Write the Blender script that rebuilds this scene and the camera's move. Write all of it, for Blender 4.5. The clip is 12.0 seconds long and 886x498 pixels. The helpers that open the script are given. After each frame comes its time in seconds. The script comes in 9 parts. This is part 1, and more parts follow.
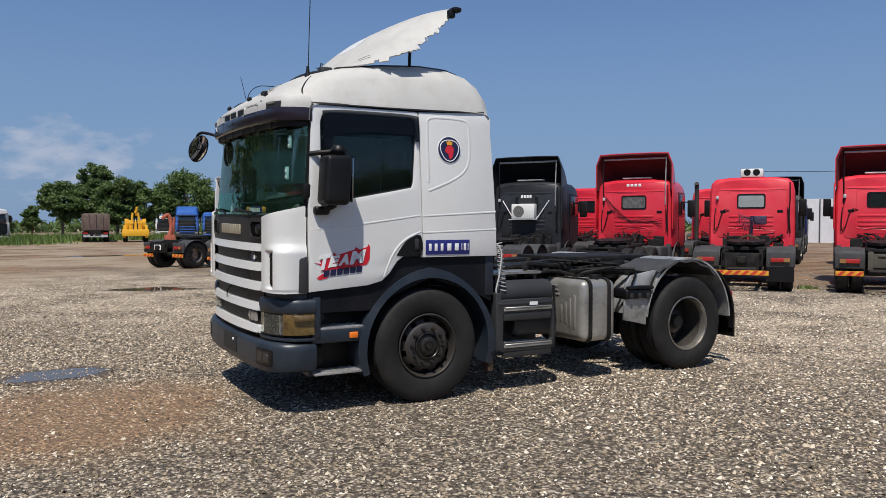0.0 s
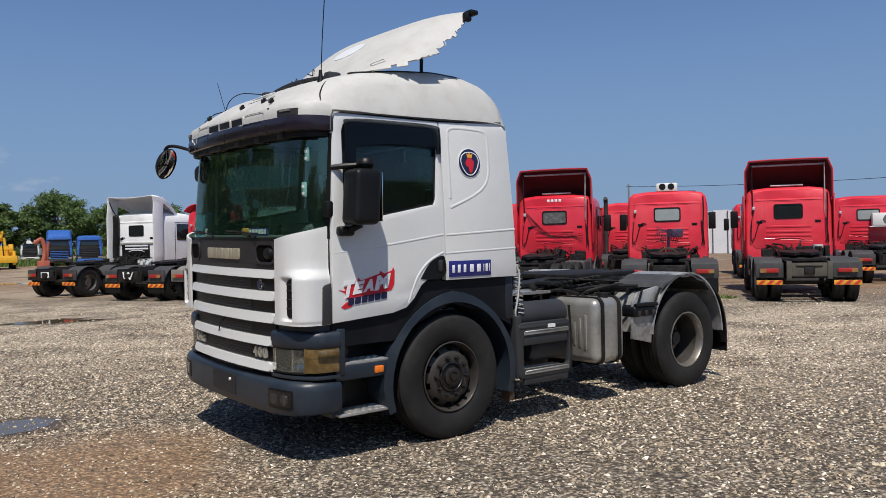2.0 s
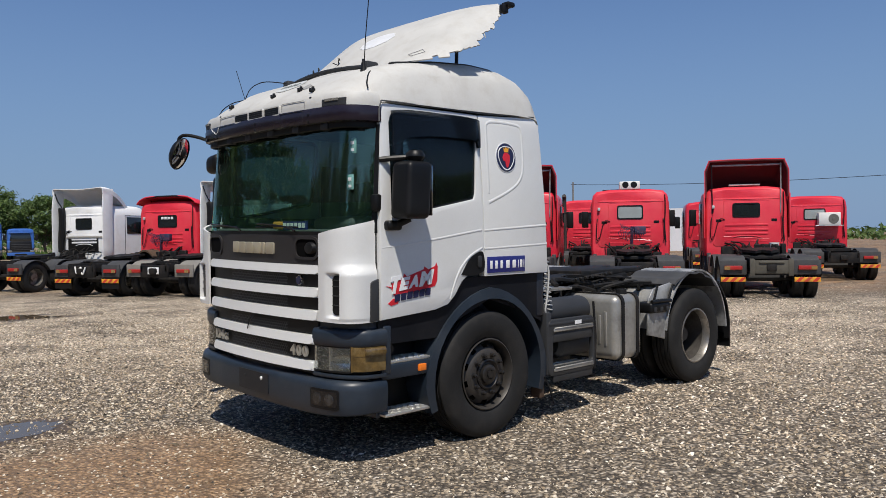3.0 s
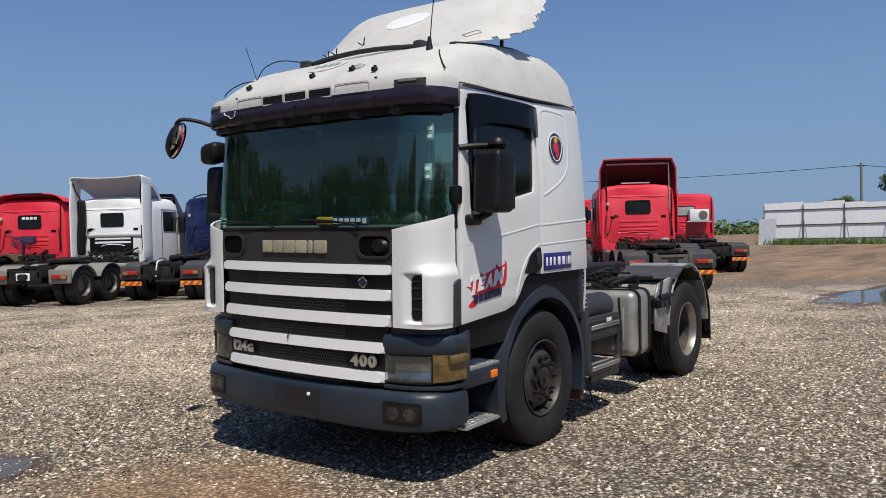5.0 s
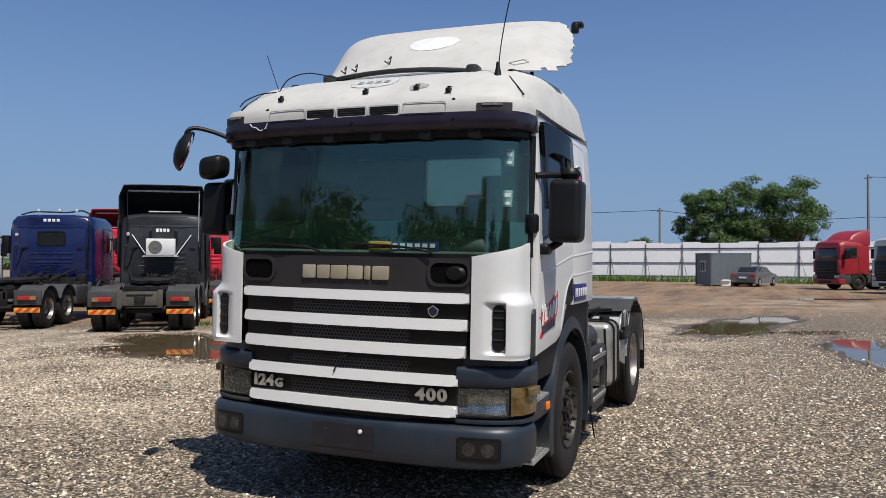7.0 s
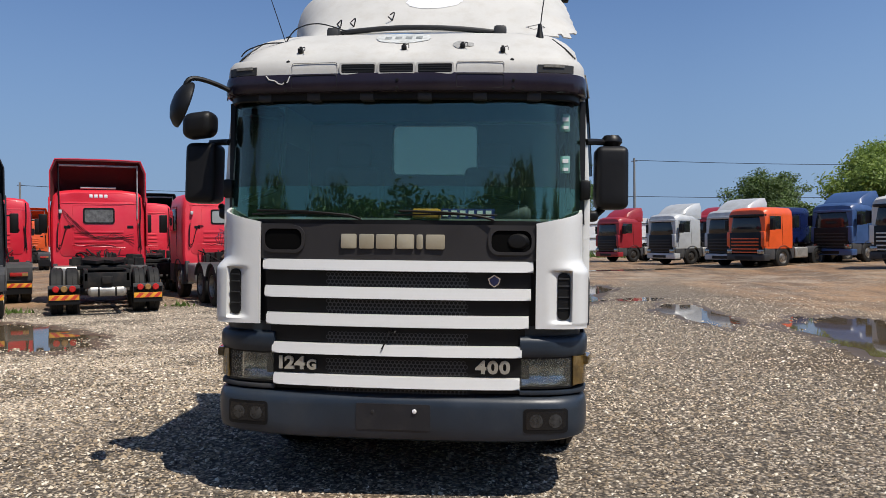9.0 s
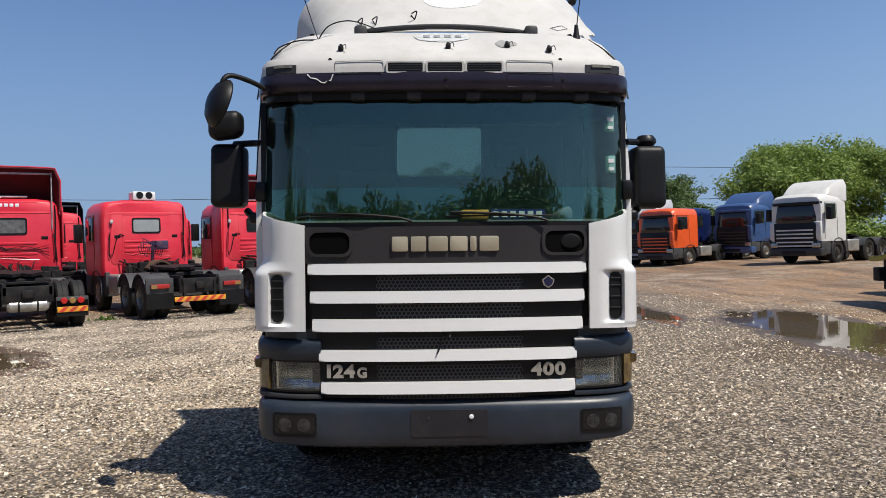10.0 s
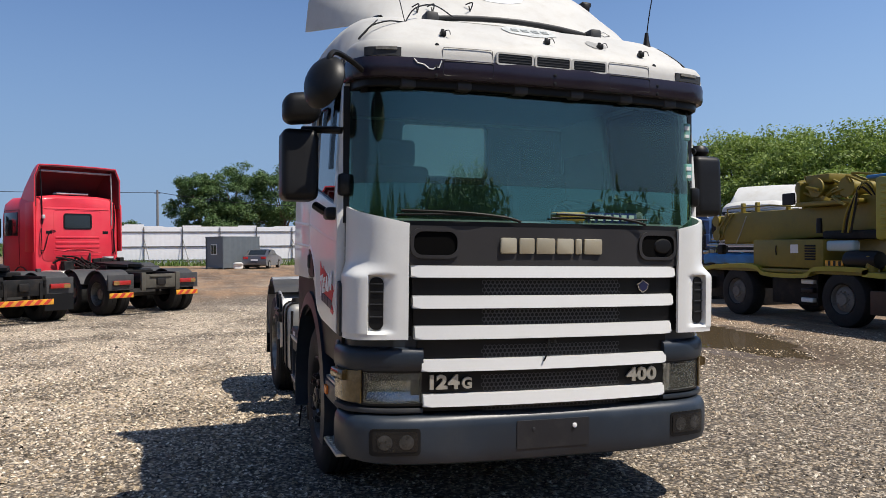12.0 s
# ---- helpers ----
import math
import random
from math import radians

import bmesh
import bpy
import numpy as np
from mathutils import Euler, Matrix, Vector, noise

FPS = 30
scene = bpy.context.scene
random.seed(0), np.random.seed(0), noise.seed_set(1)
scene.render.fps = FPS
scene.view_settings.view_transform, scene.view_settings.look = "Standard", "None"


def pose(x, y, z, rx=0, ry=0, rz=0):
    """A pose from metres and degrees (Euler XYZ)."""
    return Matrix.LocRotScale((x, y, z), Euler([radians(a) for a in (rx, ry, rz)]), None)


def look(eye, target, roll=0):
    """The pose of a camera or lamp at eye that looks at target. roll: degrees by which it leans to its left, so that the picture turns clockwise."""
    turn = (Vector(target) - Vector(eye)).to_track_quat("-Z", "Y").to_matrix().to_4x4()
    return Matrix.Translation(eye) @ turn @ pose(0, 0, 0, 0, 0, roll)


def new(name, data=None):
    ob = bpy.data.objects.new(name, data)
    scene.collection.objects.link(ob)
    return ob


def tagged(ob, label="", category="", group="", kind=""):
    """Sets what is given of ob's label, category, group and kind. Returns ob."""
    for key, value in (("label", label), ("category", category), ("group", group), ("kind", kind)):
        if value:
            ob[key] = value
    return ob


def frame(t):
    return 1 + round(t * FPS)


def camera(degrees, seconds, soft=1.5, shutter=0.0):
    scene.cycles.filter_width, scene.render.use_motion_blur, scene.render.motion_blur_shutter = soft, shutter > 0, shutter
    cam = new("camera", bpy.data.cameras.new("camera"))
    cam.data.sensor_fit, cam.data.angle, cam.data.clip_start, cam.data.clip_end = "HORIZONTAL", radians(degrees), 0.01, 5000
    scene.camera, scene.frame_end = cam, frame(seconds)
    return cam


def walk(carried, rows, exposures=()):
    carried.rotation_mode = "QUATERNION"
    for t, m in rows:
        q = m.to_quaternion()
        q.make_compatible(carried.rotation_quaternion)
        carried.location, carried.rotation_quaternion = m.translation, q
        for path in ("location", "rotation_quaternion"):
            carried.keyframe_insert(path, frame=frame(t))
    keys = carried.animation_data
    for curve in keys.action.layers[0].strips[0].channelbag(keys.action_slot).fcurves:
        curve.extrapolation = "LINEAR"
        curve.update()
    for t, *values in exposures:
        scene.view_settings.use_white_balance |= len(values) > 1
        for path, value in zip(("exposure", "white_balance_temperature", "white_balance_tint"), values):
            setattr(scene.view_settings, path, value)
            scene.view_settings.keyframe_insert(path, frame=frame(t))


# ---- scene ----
cam = camera(59.8, 12.0, soft=0.65)
PATH = [
    (0, (-1.942, -7.59, 1.678), (-0.961, -5.848, 1.616), 0.0),
    (0.5, (-2.066, -7.278, 1.698), (-1.041, -5.562, 1.634), -0.3),
    (1, (-2.283, -7.062, 1.703), (-1.193, -5.387, 1.654), -0.6),
    (1.5, (-2.532, -6.794, 1.729), (-1.367, -5.169, 1.7), -0.9),
    (2, (-2.656, -6.398, 1.706), (-1.422, -4.823, 1.687), -1.2),
    (2.5, (-2.896, -6.053, 1.693), (-1.602, -4.529, 1.672), -1.0),
    (3, (-3.214, -5.759, 1.714), (-1.86, -4.287, 1.682), -0.8),
    (3.2, (-3.294, -5.611, 1.691), (-1.915, -4.163, 1.655), -0.7),
    (4.8, (-3.888, -4.389, 1.684), (-2.303, -3.17, 1.64), -1.1),
    (5, (-3.948, -4.208, 1.717), (-2.336, -3.025, 1.676), -1.4),
    (5.5, (-4.23, -3.838, 1.71), (-2.555, -2.745, 1.702), -1.4),
    (6, (-4.381, -3.407, 1.735), (-2.639, -2.429, 1.822), -0.8),
    (6.5, (-4.465, -2.963, 1.728), (-2.663, -2.101, 1.826), 0.0),
    (7, (-4.652, -2.584, 1.715), (-2.8, -1.831, 1.749), 0.1),
    (7.2, (-4.677, -2.442, 1.7), (-2.806, -1.735, 1.713), -0.1),
    (8.8, (-4.837, -0.985, 1.64), (-2.853, -0.727, 1.617), -0.3),
    (9, (-4.838, -0.802, 1.655), (-2.848, -0.598, 1.631), -0.5),
    (9.5, (-4.864, -0.317, 1.665), (-2.865, -0.244, 1.643), -1.0),
    (10, (-4.791, 0.139, 1.65), (-2.792, 0.09, 1.635), -1.6),
    (10.5, (-4.657, 0.594, 1.65), (-2.664, 0.422, 1.643), -1.8),
    (11, (-4.569, 1.063, 1.657), (-2.593, 0.757, 1.653), -1.5),
    (11.5, (-4.356, 1.517, 1.651), (-2.408, 1.063, 1.646), -1.0),
    (12, (-4.217, 1.992, 1.658), (-2.308, 1.394, 1.648), -0.4),
]
walk(cam, [(t, look(eye, target, roll)) for t, eye, target, roll in PATH], exposures=[(0, -0.05, 6500, 10), (6, 0.0, 6500, 10), (9, 0.1, 6550, 10), (12, 0.25, 6620, 10)])

# ---------------------------------------------------------------- light
world = bpy.data.worlds.new("sky")
scene.world = world
world.use_nodes = True
wn = world.node_tree
SUN_AZ, SUN_EL = math.atan2(-1.05, -0.85), math.atan2(2.4, math.hypot(1.05, 0.85))
sky = wn.nodes.new("ShaderNodeTexSky")
sky.sky_type, sky.sun_disc = "NISHITA", False
sky.sun_elevation, sky.sun_rotation = SUN_EL, math.pi / 2 - SUN_AZ
sky.air_density, sky.dust_density, sky.ozone_density = 1.3, 0.35, 6.0
wn.nodes["Background"].inputs["Strength"].default_value = 0.072
tint = wn.nodes.new("ShaderNodeMix")
tint.data_type, tint.blend_type = "RGBA", "MULTIPLY"
tint.inputs["Factor"].default_value, tint.inputs["B"].default_value = 1.0, (0.77, 0.91, 1.2, 1)
wn.links.new(sky.outputs[0], tint.inputs["A"])
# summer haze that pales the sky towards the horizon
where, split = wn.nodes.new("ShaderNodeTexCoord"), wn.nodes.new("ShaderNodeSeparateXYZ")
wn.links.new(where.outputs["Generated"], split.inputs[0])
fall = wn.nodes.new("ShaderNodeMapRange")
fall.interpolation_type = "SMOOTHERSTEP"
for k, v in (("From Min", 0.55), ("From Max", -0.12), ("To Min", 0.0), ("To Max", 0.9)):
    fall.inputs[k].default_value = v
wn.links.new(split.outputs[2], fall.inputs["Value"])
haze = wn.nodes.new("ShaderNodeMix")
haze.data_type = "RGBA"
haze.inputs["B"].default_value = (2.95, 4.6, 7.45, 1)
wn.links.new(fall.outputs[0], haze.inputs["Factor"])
# round the high sun the summer haze takes the blue out of the sky
high = wn.nodes.new("ShaderNodeMapRange")
high.interpolation_type = "SMOOTHERSTEP"
for k, v in (("From Min", 0.42), ("From Max", 0.85), ("To Min", 0.0), ("To Max", 1.0)):
    high.inputs[k].default_value = v
wn.links.new(split.outputs[2], high.inputs["Value"])
veil = wn.nodes.new("ShaderNodeMix")
veil.data_type, veil.blend_type = "RGBA", "MULTIPLY"
veil.inputs["B"].default_value = (1.5, 1.12, 0.78, 1)
wn.links.new(high.outputs[0], veil.inputs["Factor"])
wn.links.new(tint.outputs["Result"], veil.inputs["A"])
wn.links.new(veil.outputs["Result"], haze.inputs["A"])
# a low bank of summer cloud beyond the far trees
def sky_node(kind, **values):
    n = wn.nodes.new(kind)
    for k, v in values.items():
        n.inputs[k.replace("_", " ")].default_value = v
    return n


squash = sky_node("ShaderNodeMapping", Scale=(1.0, 1.0, 2.2))
puff = sky_node("ShaderNodeTexNoise", Scale=16.0, Detail=6.0, Roughness=0.55)
wn.links.new(where.outputs["Generated"], squash.inputs["Vector"])
wn.links.new(squash.outputs[0], puff.inputs["Vector"])
toward = wn.nodes.new("ShaderNodeVectorMath")
toward.operation, toward.inputs[1].default_value = "DISTANCE", (0.05, 0.993, 0.16)
wn.links.new(squash.outputs[0], toward.inputs[0])
near = sky_node("ShaderNodeMapRange", From_Min=0.22, From_Max=0.0, To_Min=-0.3, To_Max=0.2)
wn.links.new(toward.outputs["Value"], near.inputs["Value"])
both = wn.nodes.new("ShaderNodeMath")
wn.links.new(puff.outputs["Fac"], both.inputs[0]), wn.links.new(near.outputs[0], both.inputs[1])
cover = sky_node("ShaderNodeMapRange", From_Min=0.5, From_Max=0.70, To_Max=0.7)
wn.links.new(both.outputs[0], cover.inputs["Value"])
cloud = wn.nodes.new("ShaderNodeMix")
cloud.data_type = "RGBA"
cloud.inputs["B"].default_value = (6.6, 7.2, 8.8, 1)
wn.links.new(cover.outputs[0], cloud.inputs["Factor"])
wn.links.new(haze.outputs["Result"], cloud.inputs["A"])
# paler and brighter towards the sun's side
sunward = wn.nodes.new("ShaderNodeVectorMath")
sunward.operation, sunward.inputs[1].default_value = "DOT_PRODUCT", (-0.1, -0.99, 0.0)
wn.links.new(where.outputs["Generated"], sunward.inputs[0])
paler = sky_node("ShaderNodeMapRange", From_Min=0.1, From_Max=0.9, To_Min=0.0, To_Max=0.8)
wn.links.new(sunward.outputs["Value"], paler.inputs["Value"])
glare = wn.nodes.new("ShaderNodeMix")
glare.data_type, glare.blend_type = "RGBA", "MULTIPLY"
glare.inputs["B"].default_value = (1.6, 1.5, 1.38, 1)
wn.links.new(paler.outputs[0], glare.inputs["Factor"])
wn.links.new(cloud.outputs["Result"], glare.inputs["A"])
wn.links.new(glare.outputs["Result"], wn.nodes["Background"].inputs[0])
sun = new("sun", bpy.data.lights.new("sun", "SUN"))
sun.data.energy, sun.data.angle, sun.data.color = 4.6, radians(0.55), (1.0, 0.94, 0.85)
sun.matrix_basis = look((-85, -105, 240), (0, 0, 0))

# ---------------------------------------------------------------- materials
MATS = {}


def mat(name, col, rough=0.5, metal=0.0, var=0.12, scale=3.0, bump=0.0, bscale=80.0, dirt=None, amount=0.3, coat=0.0, dscale=2.5, spec=0.5):
    """A painted, rubber, metal or plastic surface with broad and fine unevenness, and dirt in patches."""
    if name in MATS:
        return MATS[name]
    m = MATS[name] = bpy.data.materials.new(name)
    m.use_nodes = True
    t = m.node_tree
    N, L = t.nodes.new, t.links.new
    b = t.nodes["Principled BSDF"]
    co = N("ShaderNodeTexCoord")
    n1, n2 = N("ShaderNodeTexNoise"), N("ShaderNodeTexNoise")
    n1.inputs["Scale"].default_value, n1.inputs["Detail"].default_value = scale, 5
    n2.inputs["Scale"].default_value, n2.inputs["Detail"].default_value = bscale, 3
    L(co.outputs["Object"], n1.inputs["Vector"]), L(co.outputs["Object"], n2.inputs["Vector"])
    add = N("ShaderNodeMath")
    add.operation = "MULTIPLY_ADD"
    L(n2.outputs["Fac"], add.inputs[0])
    add.inputs[1].default_value = 0.35
    L(n1.outputs["Fac"], add.inputs[2])
    ramp = N("ShaderNodeMapRange")
    ramp.inputs["From Min"].default_value, ramp.inputs["From Max"].default_value = 0.4, 0.95
    ramp.inputs["To Min"].default_value, ramp.inputs["To Max"].default_value = 1 - var, 1 + var
    L(add.outputs[0], ramp.inputs["Value"])
    mul = N("ShaderNodeMix")
    mul.data_type, mul.blend_type = "RGBA", "MULTIPLY"
    mul.inputs["Factor"].default_value = 1.0
    mul.inputs["A"].default_value = (*col, 1)
    L(ramp.outputs[0], mul.inputs["B"])
    out = mul.outputs["Result"]
    if dirt:
        n3 = N("ShaderNodeTexNoise")
        n3.inputs["Scale"].default_value, n3.inputs["Detail"].default_value, n3.inputs["Roughness"].default_value = dscale, 8, 0.65
        L(co.outputs["Object"], n3.inputs["Vector"])
        r3 = N("ShaderNodeMapRange")
        r3.inputs["From Min"].default_value, r3.inputs["From Max"].default_value = 0.48, 0.75
        r3.inputs["To Max"].default_value = amount
        L(n3.outputs["Fac"], r3.inputs["Value"])
        mx = N("ShaderNodeMix")
        mx.data_type = "RGBA"
        mx.inputs["B"].default_value = (*dirt, 1)
        L(out, mx.inputs["A"]), L(r3.outputs[0], mx.inputs["Factor"])
        out = mx.outputs["Result"]
    L(out, b.inputs["Base Color"])
    rr = N("ShaderNodeMapRange")
    rr.inputs["To Min"].default_value, rr.inputs["To Max"].default_value = max(0.02, rough - 0.1), min(1, rough + 0.12)
    L(n1.outputs["Fac"], rr.inputs["Value"]), L(rr.outputs[0], b.inputs["Roughness"])
    b.inputs["Metallic"].default_value, b.inputs["Coat Weight"].default_value = metal, coat
    b.inputs["Coat Roughness"].default_value = 0.08
    b.inputs["Specular IOR Level"].default_value = spec
    if bump:
        bp = N("ShaderNodeBump")
        bp.inputs["Strength"].default_value, bp.inputs["Distance"].default_value = bump, 0.004
        L(n2.outputs["Fac"], bp.inputs["Height"]), L(bp.outputs[0], b.inputs["Normal"])
    return m


def glass(name, tint, ior=1.5, dust=0.0, film_col=(0.26, 0.56, 0.50), sheen=(1.0, 1.0, 1.0)):
    if name in MATS:
        return MATS[name]
    m = MATS[name] = bpy.data.materials.new(name)
    m.use_nodes = True
    t = m.node_tree
    N, L = t.nodes.new, t.links.new
    t.nodes.remove(t.nodes["Principled BSDF"])
    clear, gloss, mix, fr = N("ShaderNodeBsdfTransparent"), N("ShaderNodeBsdfGlossy"), N("ShaderNodeMixShader"), N("ShaderNodeFresnel")
    clear.inputs["Color"].default_value = (*tint, 1)
    gloss.inputs["Roughness"].default_value, gloss.inputs["Color"].default_value = 0.01, (*sheen, 1)
    fr.inputs["IOR"].default_value = ior
    L(fr.outputs[0], mix.inputs[0]), L(clear.outputs[0], mix.inputs[1]), L(gloss.outputs[0], mix.inputs[2])
    out = mix.outputs[0]
    if dust:
        film, both = N("ShaderNodeBsdfDiffuse"), N("ShaderNodeMixShader")
        film.inputs["Color"].default_value = (*film_col, 1)
        both.inputs[0].default_value = dust
        L(out, both.inputs[1]), L(film.outputs[0], both.inputs[2])
        out = both.outputs[0]
    L(out, t.nodes["Material Output"].inputs["Surface"])
    return m


WHITE = mat("white_paint", (0.71, 0.715, 0.70), 0.42, var=0.05, dirt=(0.42, 0.39, 0.33), amount=0.2, coat=0.4, dscale=3.0)
WHITE2 = mat("old_white_paint", (0.62, 0.62, 0.595), 0.5, var=0.05, dirt=(0.45, 0.41, 0.33), amount=0.4)
ROOFWHITE = mat("chalky_roof_paint", (0.53, 0.525, 0.50), 0.6, var=0.08, dirt=(0.36, 0.32, 0.26), amount=0.3, dscale=9.0)
SHADE = mat("sun_visor_plastic", (0.019, 0.014, 0.023), 0.2, var=0.2, dirt=(0.06, 0.05, 0.055), amount=0.25, spec=0.4)
BLUEGREY = mat("blue_grey_plastic", (0.016, 0.024, 0.036), 0.38, var=0.3, bump=0.15, bscale=200, dirt=(0.085, 0.09, 0.095), amount=0.25)
DARKGREY = mat("dark_grey_plastic", (0.026, 0.027, 0.029), 0.55, var=0.2, bump=0.12, bscale=220, dirt=(0.07, 0.066, 0.062), amount=0.18)
BLACK = mat("black_plastic", (0.006, 0.006, 0.0065), 0.45, var=0.2, bump=0.1, bscale=250, dirt=(0.025, 0.024, 0.022), amount=0.2, spec=0.3)
NAVY = mat("dark_navy_paint", (0.013, 0.017, 0.027), 0.4, var=0.2, dirt=(0.1, 0.09, 0.08), amount=0.15)
RUBBER = mat("tyre_rubber", (0.015, 0.0148, 0.0145), 0.7, var=0.3, bump=0.25, bscale=120, dirt=(0.06, 0.052, 0.045), amount=0.25, dscale=6, spec=0.3)
FADEDBLACK = mat("sun_faded_black", (0.052, 0.053, 0.056), 0.6, var=0.25, bump=0.1, bscale=120, dirt=(0.11, 0.10, 0.09), amount=0.4, dscale=5, spec=0.3)
FRAME = mat("chassis_paint", (0.013, 0.013, 0.0135), 0.6, var=0.3, bump=0.2, bscale=60, dirt=(0.075, 0.055, 0.04), amount=0.36, dscale=6, spec=0.2)
RIM = mat("wheel_steel", (0.045, 0.041, 0.037), 0.5, metal=0.3, var=0.3, dirt=(0.09, 0.065, 0.045), amount=0.5, dscale=9)
RIMLIGHT = mat("bare_rim_steel", (0.34, 0.32, 0.29), 0.4, metal=0.8, var=0.3, dirt=(0.06, 0.045, 0.03), amount=0.9, dscale=9)
ALU = mat("worn_aluminium", (0.44, 0.43, 0.40), 0.42, metal=0.6, var=0.22, bump=0.1, bscale=30, dirt=(0.13, 0.11, 0.09), amount=0.6, dscale=4)
GALV = mat("weathered_fender_metal", (0.46, 0.46, 0.45), 0.5, metal=0.55, var=0.25, dirt=(0.03, 0.028, 0.026), amount=0.9, dscale=5)
TREAD = mat("step_tread_metal", (0.6, 0.59, 0.56), 0.38, metal=0.8, var=0.2, dirt=(0.1, 0.09, 0.08), amount=0.6, dscale=14)
GOLD = mat("faded_gold_trim", (0.46, 0.41, 0.30), 0.4, metal=0.35, var=0.1)
AMBER = mat("amber_lens", (0.28, 0.16, 0.055), 0.14, var=0.35, scale=14, dirt=(0.34, 0.27, 0.15), amount=0.5, coat=0.8, dscale=10)
ORANGE = mat("orange_reflector", (0.85, 0.2, 0.02), 0.25)
REDLENS = mat("red_lens", (0.45, 0.02, 0.02), 0.25)
CLEARLENS = mat("lamp_lens", (0.36, 0.36, 0.34), 0.1, metal=0.75, var=0.45, scale=16, coat=0.9, dirt=(0.12, 0.11, 0.09), amount=0.6, dscale=18)
PANEL = mat("name_panel_plastic", (0.023, 0.021, 0.0215), 0.5, var=0.2, bump=0.12, bscale=220, dirt=(0.05, 0.045, 0.042), amount=0.2)
RUST = mat("rust", (0.085, 0.05, 0.03), 0.85, var=0.3, bump=0.3, bscale=60)
CHROME = mat("chrome", (0.75, 0.75, 0.75), 0.12, metal=1.0, var=0.06)
MIRROR = mat("mirror_glass", (0.85, 0.86, 0.87), 0.05, metal=1.0, var=0.0)
PRED = mat("red_paint", (0.66, 0.02, 0.042), 0.38, var=0.1, dirt=(0.45, 0.06, 0.06), amount=0.35, coat=0.3, dscale=1.5)
PRED2 = mat("red_paint_faded", (0.74, 0.03, 0.055), 0.45, var=0.12, dirt=(0.5, 0.1, 0.09), amount=0.4, coat=0.15, dscale=1.5)
PWHITE = mat("fleet_white_paint", (0.82, 0.83, 0.83), 0.4, var=0.05, dirt=(0.55, 0.52, 0.46), amount=0.3)
PDARKRED = mat("dark_red_paint", (0.3, 0.018, 0.026), 0.4, var=0.12, coat=0.2)
PBLUE = mat("blue_paint", (0.006, 0.013, 0.07), 0.28, var=0.15, coat=0.35)
PSKY = mat("light_blue_paint", (0.04, 0.085, 0.21), 0.4, var=0.15, coat=0.2)
PBRIGHT = mat("bright_blue_paint", (0.03, 0.11, 0.38), 0.4, var=0.15, coat=0.2)
PBLACK = mat("charcoal_paint", (0.014, 0.016, 0.02), 0.45, var=0.2, dirt=(0.06, 0.06, 0.06), amount=0.3)
PSILVER = mat("silver_paint", (0.5, 0.52, 0.53), 0.42, metal=0.2, var=0.1, dirt=(0.3, 0.28, 0.25), amount=0.35)
PORANGE = mat("orange_paint", (0.74, 0.10, 0.02), 0.38, var=0.1, coat=0.3)
OLIVE = mat("olive_yellow_paint", (0.21, 0.158, 0.014), 0.5, var=0.2, dirt=(0.06, 0.05, 0.02), amount=0.5, dscale=3)
LIME = mat("mustard_paint", (0.34, 0.29, 0.025), 0.45, var=0.15, dirt=(0.12, 0.1, 0.03), amount=0.4)
PYELLOW = mat("yellow_paint", (0.75, 0.4, 0.02), 0.45, var=0.12)
HAZY = mat("hazard_yellow", (0.76, 0.36, 0.03), 0.45, dirt=(0.22, 0.12, 0.05), amount=0.75, dscale=6)
HAZR = mat("hazard_red", (0.58, 0.05, 0.025), 0.5, dirt=(0.15, 0.06, 0.04), amount=0.7, dscale=6)
INK = mat("white_lettering", (0.8, 0.8, 0.8), 0.5)
SIGNBLUE = mat("sign_blue", (0.02, 0.025, 0.17), 0.35, var=0.05)
LOGORED = mat("logo_red", (0.62, 0.02, 0.035), 0.35, var=0.05)
LOGONAVY = mat("logo_navy", (0.015, 0.018, 0.06), 0.35, var=0.05)
SEAT = mat("seat_cloth", (0.02, 0.025, 0.027), 0.9, var=0.2)
LINING = mat("cab_lining", (0.03, 0.036, 0.036), 0.85, var=0.1)
PLASTER = mat("white_casing", (0.72, 0.72, 0.69), 0.5, var=0.05)
WOODBARK = mat("bark", (0.12, 0.09, 0.065), 0.9, var=0.3, bump=0.5, bscale=20)
SHEET = mat("white_sheet_metal", (0.91, 0.915, 0.92), 0.4, var=0.04, dirt=(0.6, 0.6, 0.58), amount=0.2, dscale=0.5)
POST = mat("grey_post_steel", (0.10, 0.10, 0.10), 0.5, metal=0.4)
CONT = mat("container_grey_paint", (0.13, 0.15, 0.165), 0.5, var=0.1)
CARGREY = mat("car_grey_paint", (0.11, 0.105, 0.11), 0.3, metal=0.4, var=0.08, coat=0.6)
CONCRETE = mat("pole_concrete", (0.19, 0.19, 0.185), 0.85, var=0.15)
WINDSCREEN = glass("tinted_windscreen_glass", (0.60, 0.86, 0.80), 2.5, 0.015, sheen=(0.58, 0.98, 0.74))
SHADEFILM = glass("dark_window_film", (0.60, 0.65, 0.63), 1.8, 0.02, (0.20, 0.24, 0.23), (0.8, 0.9, 0.76))
SMOKE = glass("smoked_acrylic", (0.42, 0.43, 0.44), 1.4, 0.05, (0.05, 0.055, 0.06), (0.4, 0.42, 0.44))
SIDEGLASS = glass("dark_side_glass", (0.60, 0.74, 0.72), 1.5, 0.03, (0.1, 0.14, 0.14), (0.6, 0.62, 0.62))
